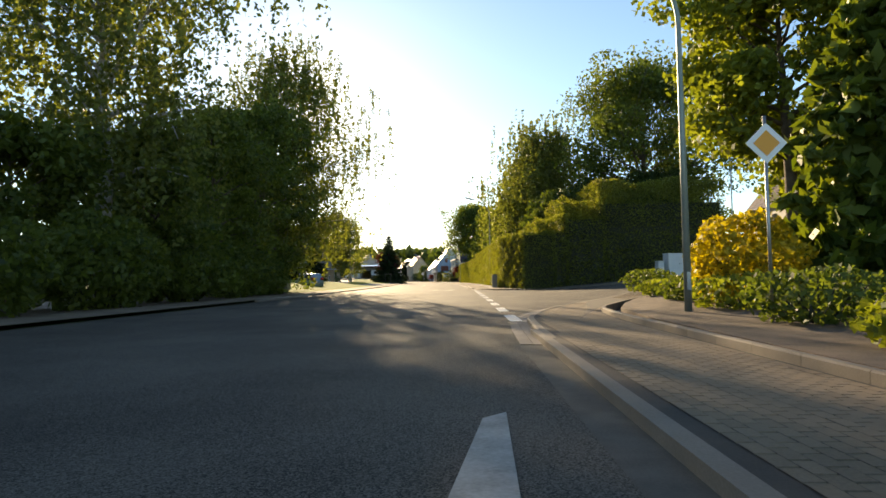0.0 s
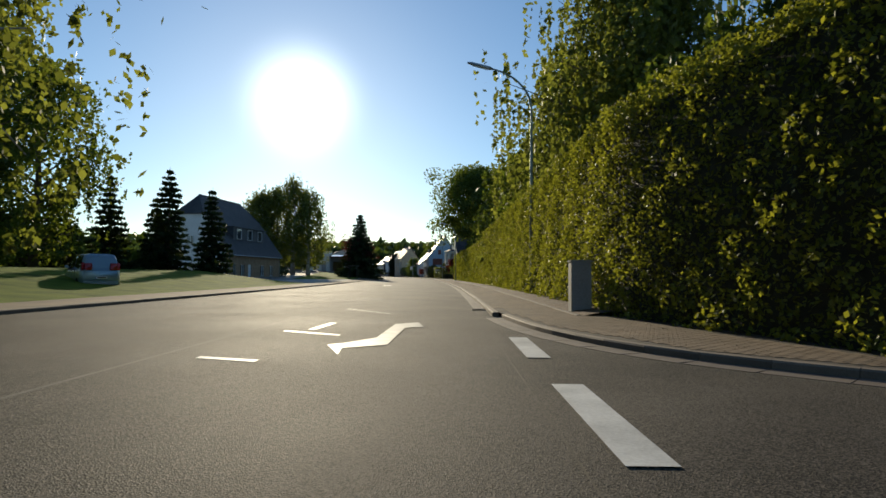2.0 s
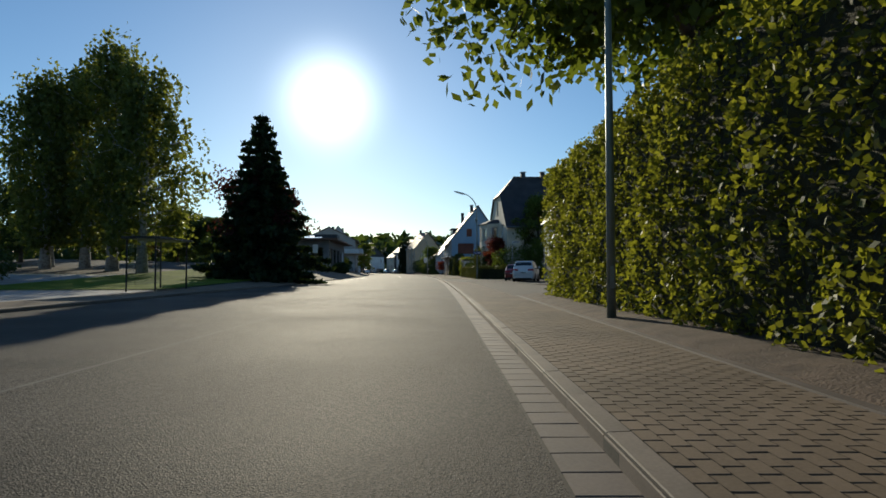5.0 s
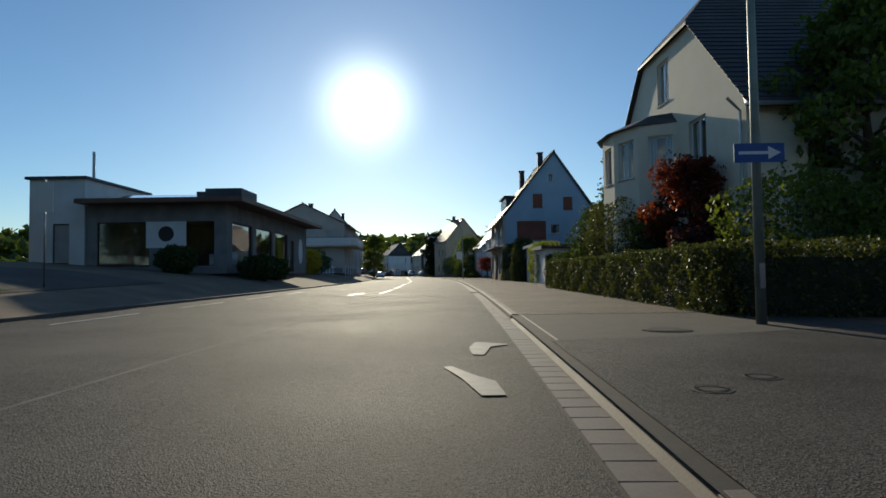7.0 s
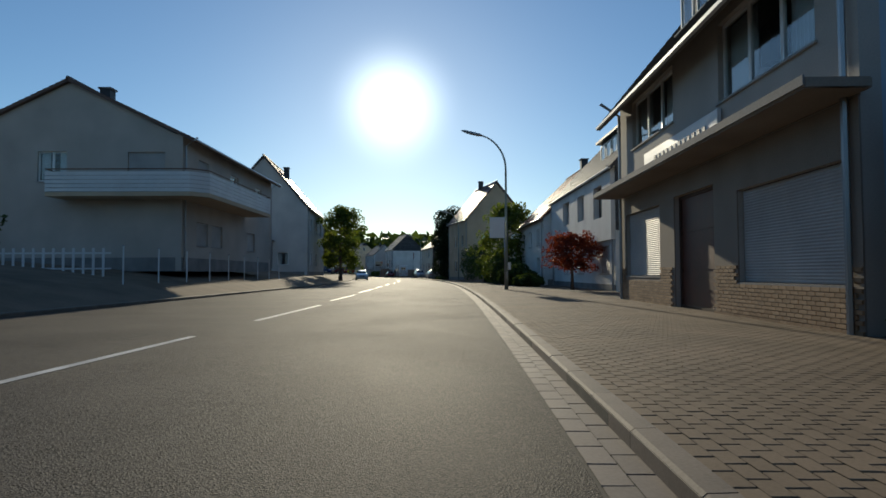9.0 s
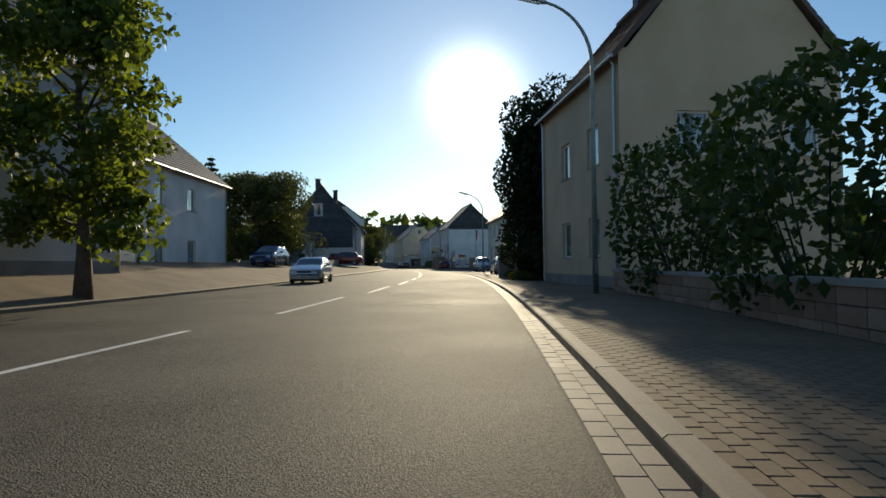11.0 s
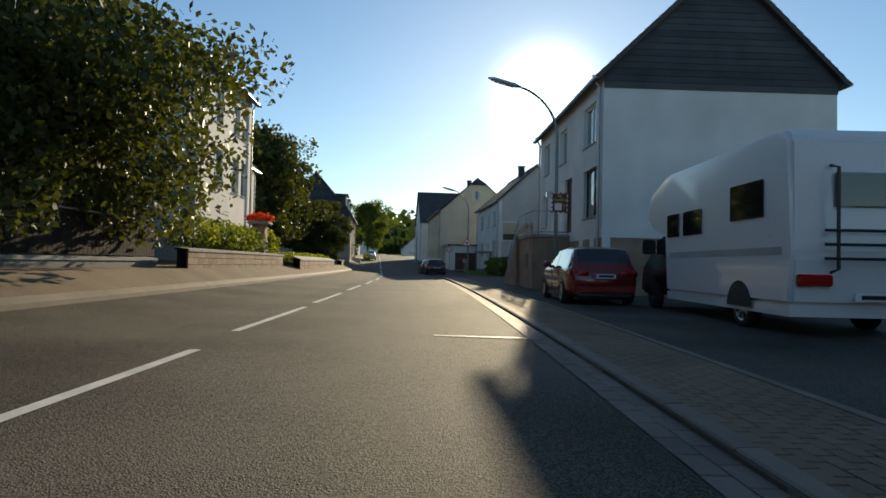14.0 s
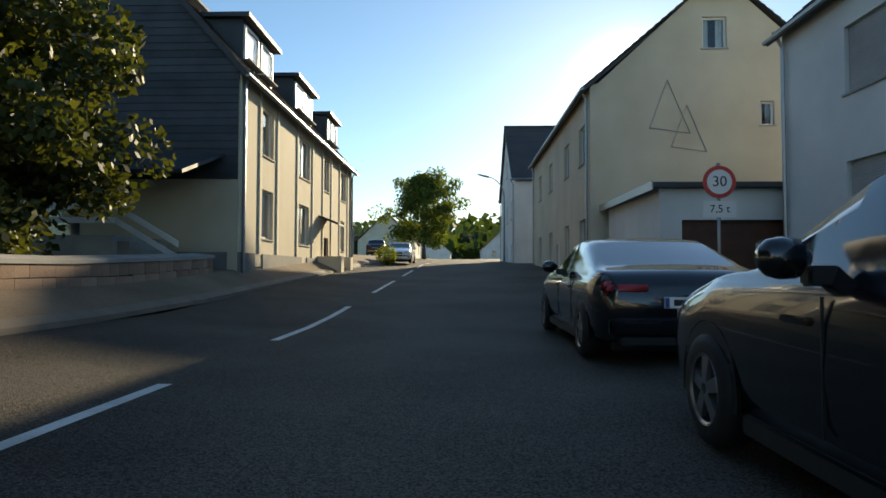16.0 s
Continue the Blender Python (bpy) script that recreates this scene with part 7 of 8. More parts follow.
    for b in (body_bm, glass_bm):
        bmesh.ops.delete(b, geom=[v for v in b.verts if not v.link_faces], context="VERTS")
    part("body", body_bm, M[paint], ob, smooth=True)
    part("glasshouse", glass_bm, M["car_glass"], ob, "dark tinted windows", smooth=True)
    # wheels, and dark flat discs that paint the shade inside the arches
    wy = (h2 - 0.86, -h2 + 0.82)
    for x in (-1, 1):
        for y in wy:
            bm = bmesh.new()
            n2 = 22
            rim_, inn = [], []
            for k in range(n2 + 1):
                a = math.pi * k / n2 * 1.12 - 0.06 * math.pi
                rim_.append(bm.verts.new((x * (w2 * 0.995 + 0.004), y + (wheel_r + 0.07) * math.cos(a), wheel_r + (wheel_r + 0.07) * math.sin(a))))
                inn.append(bm.verts.new((x * (w2 * 0.995 - 0.02), y + (wheel_r + 0.045) * math.cos(a), wheel_r + (wheel_r + 0.045) * math.sin(a))))
            for k in range(n2):
                bm.faces.new((rim_[k], rim_[k + 1], inn[k + 1], inn[k]))
            bm.faces.new([bm.verts.new((v.co.x + x * 0.018, v.co.y, v.co.z)) for v in inn])
            part("arch_shade", bm, M["car_plastic"], ob)
            wheel(ob, x * (w2 - 0.075), y, wheel_r, spokes)
        sill = part("sill", one_box(min(x * (w2 * 0.9), x * (w2 * 0.985)), max(x * (w2 * 0.9), x * (w2 * 0.985)), -h2 + 1.2, h2 - 1.25, 0.17, 0.27, bevel=0.01), M["car_plastic"], ob)
        bm = bmesh.new()
        loft(bm, [[(x * (w2 + 0.01 + 0.21 * u), c1 - 0.64 + 0.075 * r_ * math.cos(2 * math.pi * k / 12) - 0.03 * u, belt + 0.1 + 0.085 * r_ * math.sin(2 * math.pi * k / 12)) for k in range(12)] for u, r_ in ((0, 0.35), (0.12, 0.5), (0.25, 0.95), (0.6, 1.0), (0.85, 0.85), (1.0, 0.45))], True, True)
        mir = part("mirror", bm, M[paint], ob, smooth=True)
        part("mirror_foot", one_box(min(x * w2 * 0.9, x * (w2 + 0.03)), max(x * w2 * 0.9, x * (w2 + 0.03)), c1 - 0.68, c1 - 0.6, belt - 0.01, belt + 0.07, bevel=0.01), M["car_plastic"], ob)
        for yy in (0.35, -0.65) if L > 4.0 else (0.1,):
            part("door_handle", one_box(min(x * w2 * 0.985, x * (w2 * 1.0 + 0.012)), max(x * w2 * 0.985, x * (w2 * 1.0 + 0.012)), yy - 0.1, yy + 0.1, belt - 0.17, belt - 0.135, bevel=0.008), M[paint], ob)
            part("door_gap", one_box(min(x * w2 * 0.99, x * (w2 * 1.0 + 0.002)), max(x * w2 * 0.99, x * (w2 * 1.0 + 0.002)), yy - 0.2, yy - 0.19, 0.34, belt - 0.05), M["car_plastic"], ob)
        # lamps
        z_lo, z_hi = (belt - 0.2, belt - 0.06) if rear == "coupe" else (belt - 0.1, belt + 0.3) if rear == "van" else (belt - 0.22, belt - 0.02)
        bm = box(bmesh.new(), min(x * w2 * 0.42, x * w2 * 0.79), max(x * w2 * 0.42, x * w2 * 0.79), -h2 - 0.012, -h2 + 0.12, z_lo + 0.02, z_hi - 0.03, bevel=0.02)
        box(bm, min(x * w2 * 0.74, x * w2 * 0.93), max(x * w2 * 0.74, x * w2 * 0.93), -h2 + 0.03, -h2 + 0.3, z_lo, z_hi, bevel=0.04)
        tl = part("tail_light", bm, M["lamp_red"], ob, smooth=True)
        hl = part("headlight", one_box(min(x * w2 * 0.5, x * w2 * 0.86), max(x * w2 * 0.5, x * w2 * 0.86), h2 - 0.26, h2 + 0.005, 0.6, 0.74, bevel=0.03), M["lamp_clear"], ob)
    part("front_bumper", one_box(-w2 * 0.84, w2 * 0.84, h2 - 0.12, h2 + 0.035, 0.26, 0.44, bevel=0.04), M[paint], ob)
    part("grille", one_box(-w2 * 0.42, w2 * 0.42, h2 - 0.08, h2 + 0.012, 0.58, 0.7, bevel=0.015), M["car_plastic"], ob)
    part("rear_bumper", one_box(-w2 * 0.86, w2 * 0.86, -h2 - 0.04, -h2 + 0.14, 0.3, 0.52, bevel=0.04), M[paint], ob)
    part("rear_skirt", one_box(-w2 * 0.75, w2 * 0.75, -h2 - 0.03, -h2 + 0.12, 0.22, 0.31, bevel=0.02), M["car_plastic"], ob)
    for y, zz, sg in ((-h2 - 0.05, 0.66 if rear != "estate" else 0.74, -1), (h2 + 0.045, 0.36, 1)):
        pl = part("number_plate", one_box(-0.26, 0.26, min(y, y + 0.02 * sg), max(y, y + 0.02 * sg), zz - 0.055, zz + 0.055), M["sign_white"], ob)
        part("plate_bar", one_box(-0.17, 0.21, min(y + 0.02 * sg, y + 0.024 * sg), max(y + 0.02 * sg, y + 0.024 * sg), zz - 0.03, zz + 0.03), M["sign_black"], pl)
        part("plate_band", one_box(-0.255, -0.215, min(y + 0.02 * sg, y + 0.024 * sg), max(y + 0.02 * sg, y + 0.024 * sg), zz - 0.05, zz + 0.05), M["sign_blue"], pl)
    part("underside", one_box(-w2 * 0.76, w2 * 0.76, -h2 + 0.3, h2 - 0.3, 0.14, 0.26), M["car_plastic"], ob)
    if rails:
        for x in (-1, 1):
            bm = bmesh.new()
            tube(bm, [(x * w2 * 0.7, r0 + 0.1, H - 0.03), (x * w2 * 0.7, r0 + 0.25, H + 0.035), (x * w2 * 0.7, r1 - 0.25, H + 0.035), (x * w2 * 0.7, r1 - 0.05, H - 0.03)], 0.018, 6)
            part("roof_rail", bm, M["zinc"], ob, smooth=True)
    return ob


car("silver estate car parked half on the footpath", 336.6, 4.1, 0, "silver_paint", 4.57, 1.8, 1.47, cabin=(-2.12, 1.05), roof=(-1.85, 0.2), rear="estate", rails=True)
car("silver compact van facing the traffic", 353.4, 4.4, 180, "silver_paint", 4.3, 1.78, 1.68, hood=1.02, belt=0.98, cabin=(-1.95, 1.35), roof=(-1.75, 0.45), rear="van")
car("black car parked nose out in the yard", 373.4, 9.9, 166, "black_paint", 4.4, 1.8, 1.62)
car("dark blue small car parked in the yard", 369.6, 9.4, 166, "blue_paint", 3.8, 1.68, 1.5)
car("red estate car parked before the motorhome", 388.7, 3.85, -2, "red_paint", 4.3, 1.8, 1.48, cabin=(-2.05, 1.0), roof=(-1.75, 0.2), rear="estate")
car("red hatchback parked by the slate-clad house", 350.8, -11.4, 88, "red_paint", 4.2, 1.75, 1.48)
car("blue car parked on the far footpath", 329.4, -14.4, 175, "blue_paint", 4.3, 1.76, 1.5)
car("white off-road estate parked on the forecourt", 170.6, 7.9, -16, "white_paint", 4.66, 1.8, 1.68, hood=1.15, belt=1.08, cabin=(-2.1, 1.1), roof=(-1.9, 0.35), rear="estate", rails=True, wheel_r=0.35)
car("dark red hatchback parked on the forecourt", 174.9, 7.7, -14, "red_paint", 4.2, 1.75, 1.46)
car("black hatchback parked at the kerb", 427.3, 1.48, 0, "black_paint", 4.24, 1.76, 1.43, cabin=(-1.95, 0.85), roof=(-1.6, 0.1), z=0.02)
car("dark blue coupe parked at the kerb", 433.5, 1.46, 0, "black_paint", 4.64, 1.82, 1.38, cabin=(-1.85, 0.75), roof=(-0.95, 0.05), rear="coupe", z=0.02)
car("white saloon facing the camera in the far lane", 466, -5.0, 180, "white_paint", 4.6, 1.82, 1.43, cabin=(-1.75, 0.85), roof=(-1.1, 0.1), z=0.01)
car("silver car parked along the bend", 318, -8.9, 182, "silver_paint", 4.4, 1.76, 1.45, z=0.01)
car("dark car parked by the far house", 480, -8.4, 0, "black_paint", 4.4, 1.76, 1.45)
car("pale blue van parked beside the lawn", 75, -18.6, 40, "pale_blue_paint", 4.6, 1.85, 1.85, hood=1.15, belt=1.1, cabin=(-2.1, 1.4), roof=(-2.0, 0.7), rear="van")


def motorhome(s, d, turn):
    ob = holder("motorhome", spot(s, d, 0.1, turn), "white motorhome with a bicycle rack at its rear", "motorhome")
    w2 = 1.13
    bm = bmesh.new()
    prof = [(-3.4, 0.45), (-3.45, 1.2), (-3.38, 2.92), (-3.2, 3.08), (1.6, 3.08), (2.6, 2.75), (2.85, 2.15), (2.4, 1.85), (1.5, 1.75), (1.5, 0.45)]
    a = [bm.verts.new((-w2, y, z)) for y, z in prof]
    b = [bm.verts.new((w2, y, z)) for y, z in prof]
    bm.faces.new(a)
    bm.faces.new(b)
    for k in range(len(prof)):
        bm.faces.new((a[k], a[(k + 1) % len(prof)], b[(k + 1) % len(prof)], b[k]))
    bmesh.ops.bevel(bm, geom=list(bm.edges), offset=0.07, segments=3, affect="EDGES")
    part("body", bm, M["white_paint"], ob, smooth=False)
    bm = bmesh.new()
    prof = [(1.4, 0.35), (1.4, 1.75), (2.3, 1.72), (2.95, 1.2), (3.5, 1.02), (3.6, 0.7), (3.6, 0.35)]
    a = [bm.verts.new((-w2 * 0.9, y, z)) for y, z in prof]
    b = [bm.verts.new((w2 * 0.9, y, z)) for y, z in prof]
    bm.faces.new(a)
    bm.faces.new(b)
    for k in range(len(prof)):
        bm.faces.new((a[k], a[(k + 1) % len(prof)], b[(k + 1) % len(prof)], b[k]))
    bmesh.ops.bevel(bm, geom=list(bm.edges), offset=0.06, segments=2, affect="EDGES")
    part("cab", bm, M["black_paint"], ob)
    for x in (-1, 1):
        for y0, y1, z0, z1 in ((-2.7, -1.6, 1.8, 2.4), (-0.4, 0.5, 1.65, 2.15), (0.75, 1.4, 1.65, 2.15), (1.6, 2.4, 1.2, 1.65)):
            part("side_window", one_box(min(x * (w2 * (0.9 if y0 > 1.5 else 1)), x * (w2 * (0.9 if y0 > 1.5 else 1) + 0.03)), max(x * (w2 * (0.9 if y0 > 1.5 else 1)), x * (w2 * (0.9 if y0 > 1.5 else 1) + 0.03)), y0, y1, z0, z1, bevel=0.012), M["car_glass"], ob)
        part("stripe", one_box(min(x * w2, x * (w2 + 0.006)), max(x * w2, x * (w2 + 0.006)), -3.2, 1.3, 1.2, 1.32), M["shutter_grey"], ob)
        for y in (-1.9, 2.55):
            wheel(ob, x * (w2 - 0.14), y, 0.33, 6)
            # dark half disc on the side paints the shade of the wheel well
            bm = bmesh.new()
            vs = [bm.verts.new((x * (w2 + 0.004), y + 0.43 * math.cos(math.pi * k / 14), 0.36 + 0.43 * math.sin(math.pi * k / 14))) for k in range(15)]
            bm.faces.new(vs)
            part("arch_shade", bm, M["car_plastic"], ob)
        part("tail_light", one_box(min(x * 0.55, x * 1.05), max(x * 0.55, x * 1.05), -3.5, -3.4, 0.75, 0.92, bevel=0.02), M["lamp_red"], ob)
        part("mirror", one_box(min(x * w2 * 0.95, x * (w2 + 0.25)), max(x * w2 * 0.95, x * (w2 + 0.25)), 2.35, 2.5, 1.3, 1.65, bevel=0.03), M["car_plastic"], ob)
    part("skirt", one_box(-w2 + 0.03, w2 - 0.03, -3.35, 1.5, 0.3, 0.47), M["white_paint"], ob)
    part("rear_window", one_box(-0.5, 0.5, -3.47, -3.42, 1.9, 2.4, bevel=0.015), M["car_glass"], ob)
    pl = part("number_plate", one_box(-0.26, 0.26, -3.53, -3.5, 0.55, 0.66), M["sign_white"], ob)
    part("plate_bar", one_box(-0.18, 0.2, -3.535, -3.53, 0.575, 0.635), M["sign_black"], pl)
    for x in (-0.55, 0.55):
        bm = bmesh.new()
        tube(bm, [(x, -3.42, 2.5), (x, -3.6, 2.45), (x, -3.6, 1.0), (x, -3.42, 0.95)], 0.025, 6)
        part("rack_frame", bm, M["sign_black"], ob)
    for zz in (1.15, 1.35, 1.55):
        bm = bmesh.new()
        tube(bm, [(-0.75, -3.62, zz), (0.75, -3.62, zz)], 0.022, 6)
        part("rack_rail", bm, M["sign_black"], ob)
    return ob


motorhome(383.7, 5.85, -2)
# ---- the low shop with its wide roof ----
def shop():
    ob = holder("shop", spot(212, -14.6, 0.3, 0), "low shop with large windows under a wide metal-edged roof, walls darkened for shade", "shop")
    L, W = 22.0, 9.0

    def P(a, b, z):
        return (-a, b, z)
    fr = [(1.0, 0.5, 4.2, 2.9, "dark_b"), (6.0, 0.5, 4.2, 2.9, "dark_b"), (11.0, 0.5, 4.0, 2.9, "dark_b"), (15.6, 0.1, 1.6, 2.9, "dark_b")]
    nr = [(0.8, 0.5, 3.6, 2.9, "dark_b"), (5.0, 0.5, 3.4, 2.9, "dark_b")]
    # wall colour picked dark to carry the shade under the overhang
    part("wall", slab(bmesh.new(), [(0, 0), (L, 0), (L, 4.6), (0, 4.6)], [rect(*o[:4]) for o in fr], lambda u, v, w: P(w, u, v), 0.3), M["plinth"], ob)
    part("wall", slab(bmesh.new(), [(0.3, 0), (W, 0), (W, 4.6), (0.3, 4.6)], [rect(*o[:4]) for o in nr], lambda u, v, w: P(u, w, v), 0.3), M["plinth"], ob)
    part("wall", one_box(-W, 0, L - 0.3, L, 0, 4.6), M["plinth"], ob)
    part("wall", one_box(-W, -W + 0.3, 0.3, L - 0.3, 0, 4.6), M["plinth"], ob)
    for o in fr:
        opening_parts(ob, lambda u, v, w: P(w, u, v), *o)
    for o in nr:
        opening_parts(ob, lambda u, v, w: P(u, w, v), *o)
    bm = bmesh.new()
    o = 1.5
    low = [P(-o, -o, 4.5), P(-o, L + 0.8, 4.5), P(W, L + 0.8, 4.5), P(W, -o, 4.5)]
    top = [P(-o, -o, 4.78), P(-o, L + 0.8, 4.78), P(W, L + 0.8, 4.78), P(W, -o, 4.78)]
    loft(bm, [low, top], True, True)
    part("canopy", bm, M["shutter_brown"], ob, "dark brown roof overhang")
    bm = bmesh.new()
    loft(bm, [[P(-o + 0.05, -o + 0.05, 4.79), P(-o + 0.05, L + 0.7, 4.79), P(W, L + 0.7, 4.79), P(W, -o + 0.05, 4.79)], [P(0.9, 0.9, 5.25), P(0.9, L - 0.6, 5.25), P(W, L - 0.6, 5.25), P(W, 0.9, 5.25)]], True)
    part("roof", bm, M["solar"], ob, "light metal roof slope")
    bm = bmesh.new()
    loft(bm, [[P(0.8, 0.6, 5.0), P(0.8, L - 0.4, 5.0), P(2.2, L - 0.4, 5.0), P(2.2, 0.6, 5.0)], [P(0.8, 0.6, 5.4), P(0.8, L - 0.4, 5.4), P(2.2, L - 0.4, 5.4), P(2.2, 0.6, 5.4)]], True)
    part("parapet", bm, M["slate"], ob)
    bm = bmesh.new()
    box(bm, -0.8, 1.45, -1.45, 1.6, 4.79, 5.3)
    part("roof_box", bm, M["slate"], ob)
    part("poster", one_box(-5.2, -2.6, -0.04, -0.012, 1.7, 3.4), M["shutter_white"], ob, "pale poster in the shop window")
    part("poster_disc", slab(bmesh.new(), [(x - 3.9, z) for x, z in circle(0.5, 2.6, 18)], [], lambda u, v, w: (u, -0.052 + w, v), 0.01), M["sign_black"], ob)
    part("wall_oval", slab(bmesh.new(), [(19.6 + 0.8 * math.cos(k * math.pi / 12), 2.1 + 1.2 * math.sin(k * math.pi / 12)) for k in range(24)], [], lambda u, v, w: (0.012 - w * 0.5, u, v), 0.02), M["shutter_white"], ob, "white oval painted sign")
    for k in range(7):
        part("shelf", one_box(-1.6 - 0.01 * k, -1.0, 1.2 + 2.2 * k, 2.6 + 2.2 * k, 0.1, 1.3 + 0.2 * (k % 3)), M[("curtain", "shutter_white", "tan_render")[k % 3]], ob)
    return ob


shop()
ob = holder("annex", spot(212, -23.8, 0.05), "white flat-roofed annex with a dark door beside the shop", "building")
part("wall", slab(bmesh.new(), [(0, 0), (3.6, 0), (3.6, 5.6), (0, 5.6)], [rect(1.0, 0.1, 1.1, 2.6)], lambda u, v, w: (-u, w, v), 0.3), M["white_render"], ob)
opening_parts(ob, lambda u, v, w: (-u, w, v), 1.0, 0.1, 1.1, 2.6, "door_grey")
part("wall", one_box(-3.6, 0, 8, 8.3, 0, 5.6), M["white_render"], ob)
part("wall", one_box(-0.3, 0, 0.3, 8, 0, 5.6), M["white_render"], ob)
part("wall", one_box(-3.6, -3.3, 0.3, 8, 0, 5.6), M["white_render"], ob)
part("roof", one_box(-3.8, 0.2, -0.2, 8.5, 5.6, 5.78), M["slate"], ob)
bm = bmesh.new()
tube(bm, [(-1.2, 3, 5.78), (-1.2, 3, 8.0)], 0.1, 8)
part("flue", bm, M["zinc"], ob)

# ---- fittings of the houses ----
def balcony_left():
    ob = holder("balcony", spot(258, -13.6, -0.2), "long balcony with white boards wrapping the house corner", "balcony")
    bm = bmesh.new()
    base = [(-6.0, -0.02), (-6.0, -1.5), (1.0, -1.5), (1.7, -0.8), (1.7, 9.8), (0.02, 9.8), (0.02, -0.02)]
    lo = [bm.verts.new((x, y, 4.3)) for x, y in base]
    hi = [bm.verts.new((x, y, 4.5)) for x, y in base]
    bm.faces.new(lo)
    bm.faces.new(hi)
    for k in range(7):
        bm.faces.new((lo[k], lo[(k + 1) % 7], hi[(k + 1) % 7], hi[k]))
    part("floor_slab", bm, M["tan_render"], ob)
    rail = base[:6]
    for j in range(5):
        for (x0, y0), (x1, y1) in zip(rail, rail[1:]):
            dx, dy = x1 - x0, y1 - y0
            ln_ = math.hypot(dx, dy)
            nx, ny = dy / ln_ * 0.02, -dx / ln_ * 0.02
            z0, z1 = 4.52 + 0.2 * j, 4.69 + 0.2 * j
            bm = bmesh.new()
            v = [bm.verts.new(p) for p in ((x0 - nx, y0 - ny, z0), (x1 - nx, y1 - ny, z0), (x1 + nx, y1 + ny, z0), (x0 + nx, y0 + ny, z0), (x0 - nx, y0 - ny, z1), (x1 - nx, y1 - ny, z1), (x1 + nx, y1 + ny, z1), (x0 + nx, y0 + ny, z1))]
            for q in ((0, 1, 2, 3), (4, 5, 6, 7), (0, 1, 5, 4), (2, 3, 7, 6), (0, 3, 7, 4), (1, 2, 6, 5)):
                bm.faces.new([v[i] for i in q])
            part("board", bm, M["shutter_white"], ob)
    bm = bmesh.new()
    tube(bm, [(x, y, 5.62) for x, y in rail], 0.03, 6)
    part("handrail", bm, M["shutter_brown"], ob)


balcony_left()
for k in range(9):
    ob = holder("fence_post", spot(250.5 + 2.9 * k, -12.6, 0.07), "slim pale fence post beside the footpath", "fence post", "fence posts")
    bm = bmesh.new()
    tube(bm, [(0, 0, 0), (0, 0, 1.5)], 0.035, 8)
    part("post", bm, M["shutter_white"], ob)
    part("cap", one_box(-0.05, 0.05, -0.05, 0.05, 1.5, 1.54, bevel=0.01), M["zinc"], ob)
ob = holder("picket_fence", spot(252.5, -14.2, 0.07), "white picket fence before the balcony house", "fence")
for k in range(26):
    part("picket", one_box(-0.35 - 0.42 * k, -0.25 - 0.42 * k, -0.015, 0.015, 0.05, 1.25), M["shutter_white"], ob)
for zz in (0.35, 1.0):
    part("rail", one_box(-11.4, 0, 0.015, 0.05, zz, zz + 0.07), M["shutter_white"], ob)

# the canopy and shop board of the brick-fronted house
ob = holder("canopy", spot(236, 5.8, 0), "flat canopy over the brick ground floor", "canopy")
part("slab", one_box(-0.95, -0.02, -0.3, 12.1, 3.5, 3.66, bevel=0.02), M["taupe_render"], ob)
part("edge", one_box(-0.98, -0.952, -0.32, 12.12, 3.54, 3.68), M["plinth"], ob)
ob = holder("shop_board", spot(236, 5.8, 0), "white sign board with unreadable dark lettering", "sign")
part("board", one_box(-0.12, -0.03, 4.3, 9.3, 3.8, 4.5, bevel=0.01), M["shutter_white"], ob)
for k in range(12):
    part("letter_bar", one_box(-0.14, -0.122, 4.9 + 0.3 * k, 5.06 + 0.3 * k, 4.02, 4.27), M["shutter_grey"], ob)
ob = holder("brick_facing", spot(236, 5.8, 0), "ochre brick facing of the ground floor", "wall facing", kind="structure")
HOLES = [(0.3, 0.8, 3.4, 1.85), (4.8, 0.0, 2.4, 2.95), (8.3, 0.9, 3.3, 2.0)]
part("render_coat", slab(bmesh.new(), [(0, 0), (4.8, 0), (4.8, 2.95), (7.2, 2.95), (7.2, 0), (12.2, 0), (12.2, 3.48), (0, 3.48)], [rect(*HOLES[0]), rect(*HOLES[2])], lambda u, v, w: (-0.03 + w, u, v), 0.027), M["taupe_render"], ob, "taupe plaster of the ground floor")
bricks = bar_mesh("brick", [(-0.03, 0), (-0.03, 0.062), (0.0, 0.062), (0.0, 0)], 0.235, M["brick"])
rest = bmesh.new()
count = 0
for r in range(14):
    for c in range(66):
        y = 0.24 * c - (0.12 if r % 2 else 0)
        zz = 0.1 + 0.075 * r
        if y < 0 or y > 11.9 or 4.56 < y < 7.2 or (zz > 0.74 and (0.07 < y < 3.7 or 8.06 < y < 11.6)):
            continue
        if y < 5.4 and count < 300:
            count += 1
            piece("brick", bricks, ob, Matrix.Translation((-0.033, y, zz)))
        else:
            box(rest, -0.063, -0.033, y + 0.004, y + 0.231, zz, zz + 0.062)
tagged(part("brick_rest", rest, M["brick"], ob), kind="stuff")

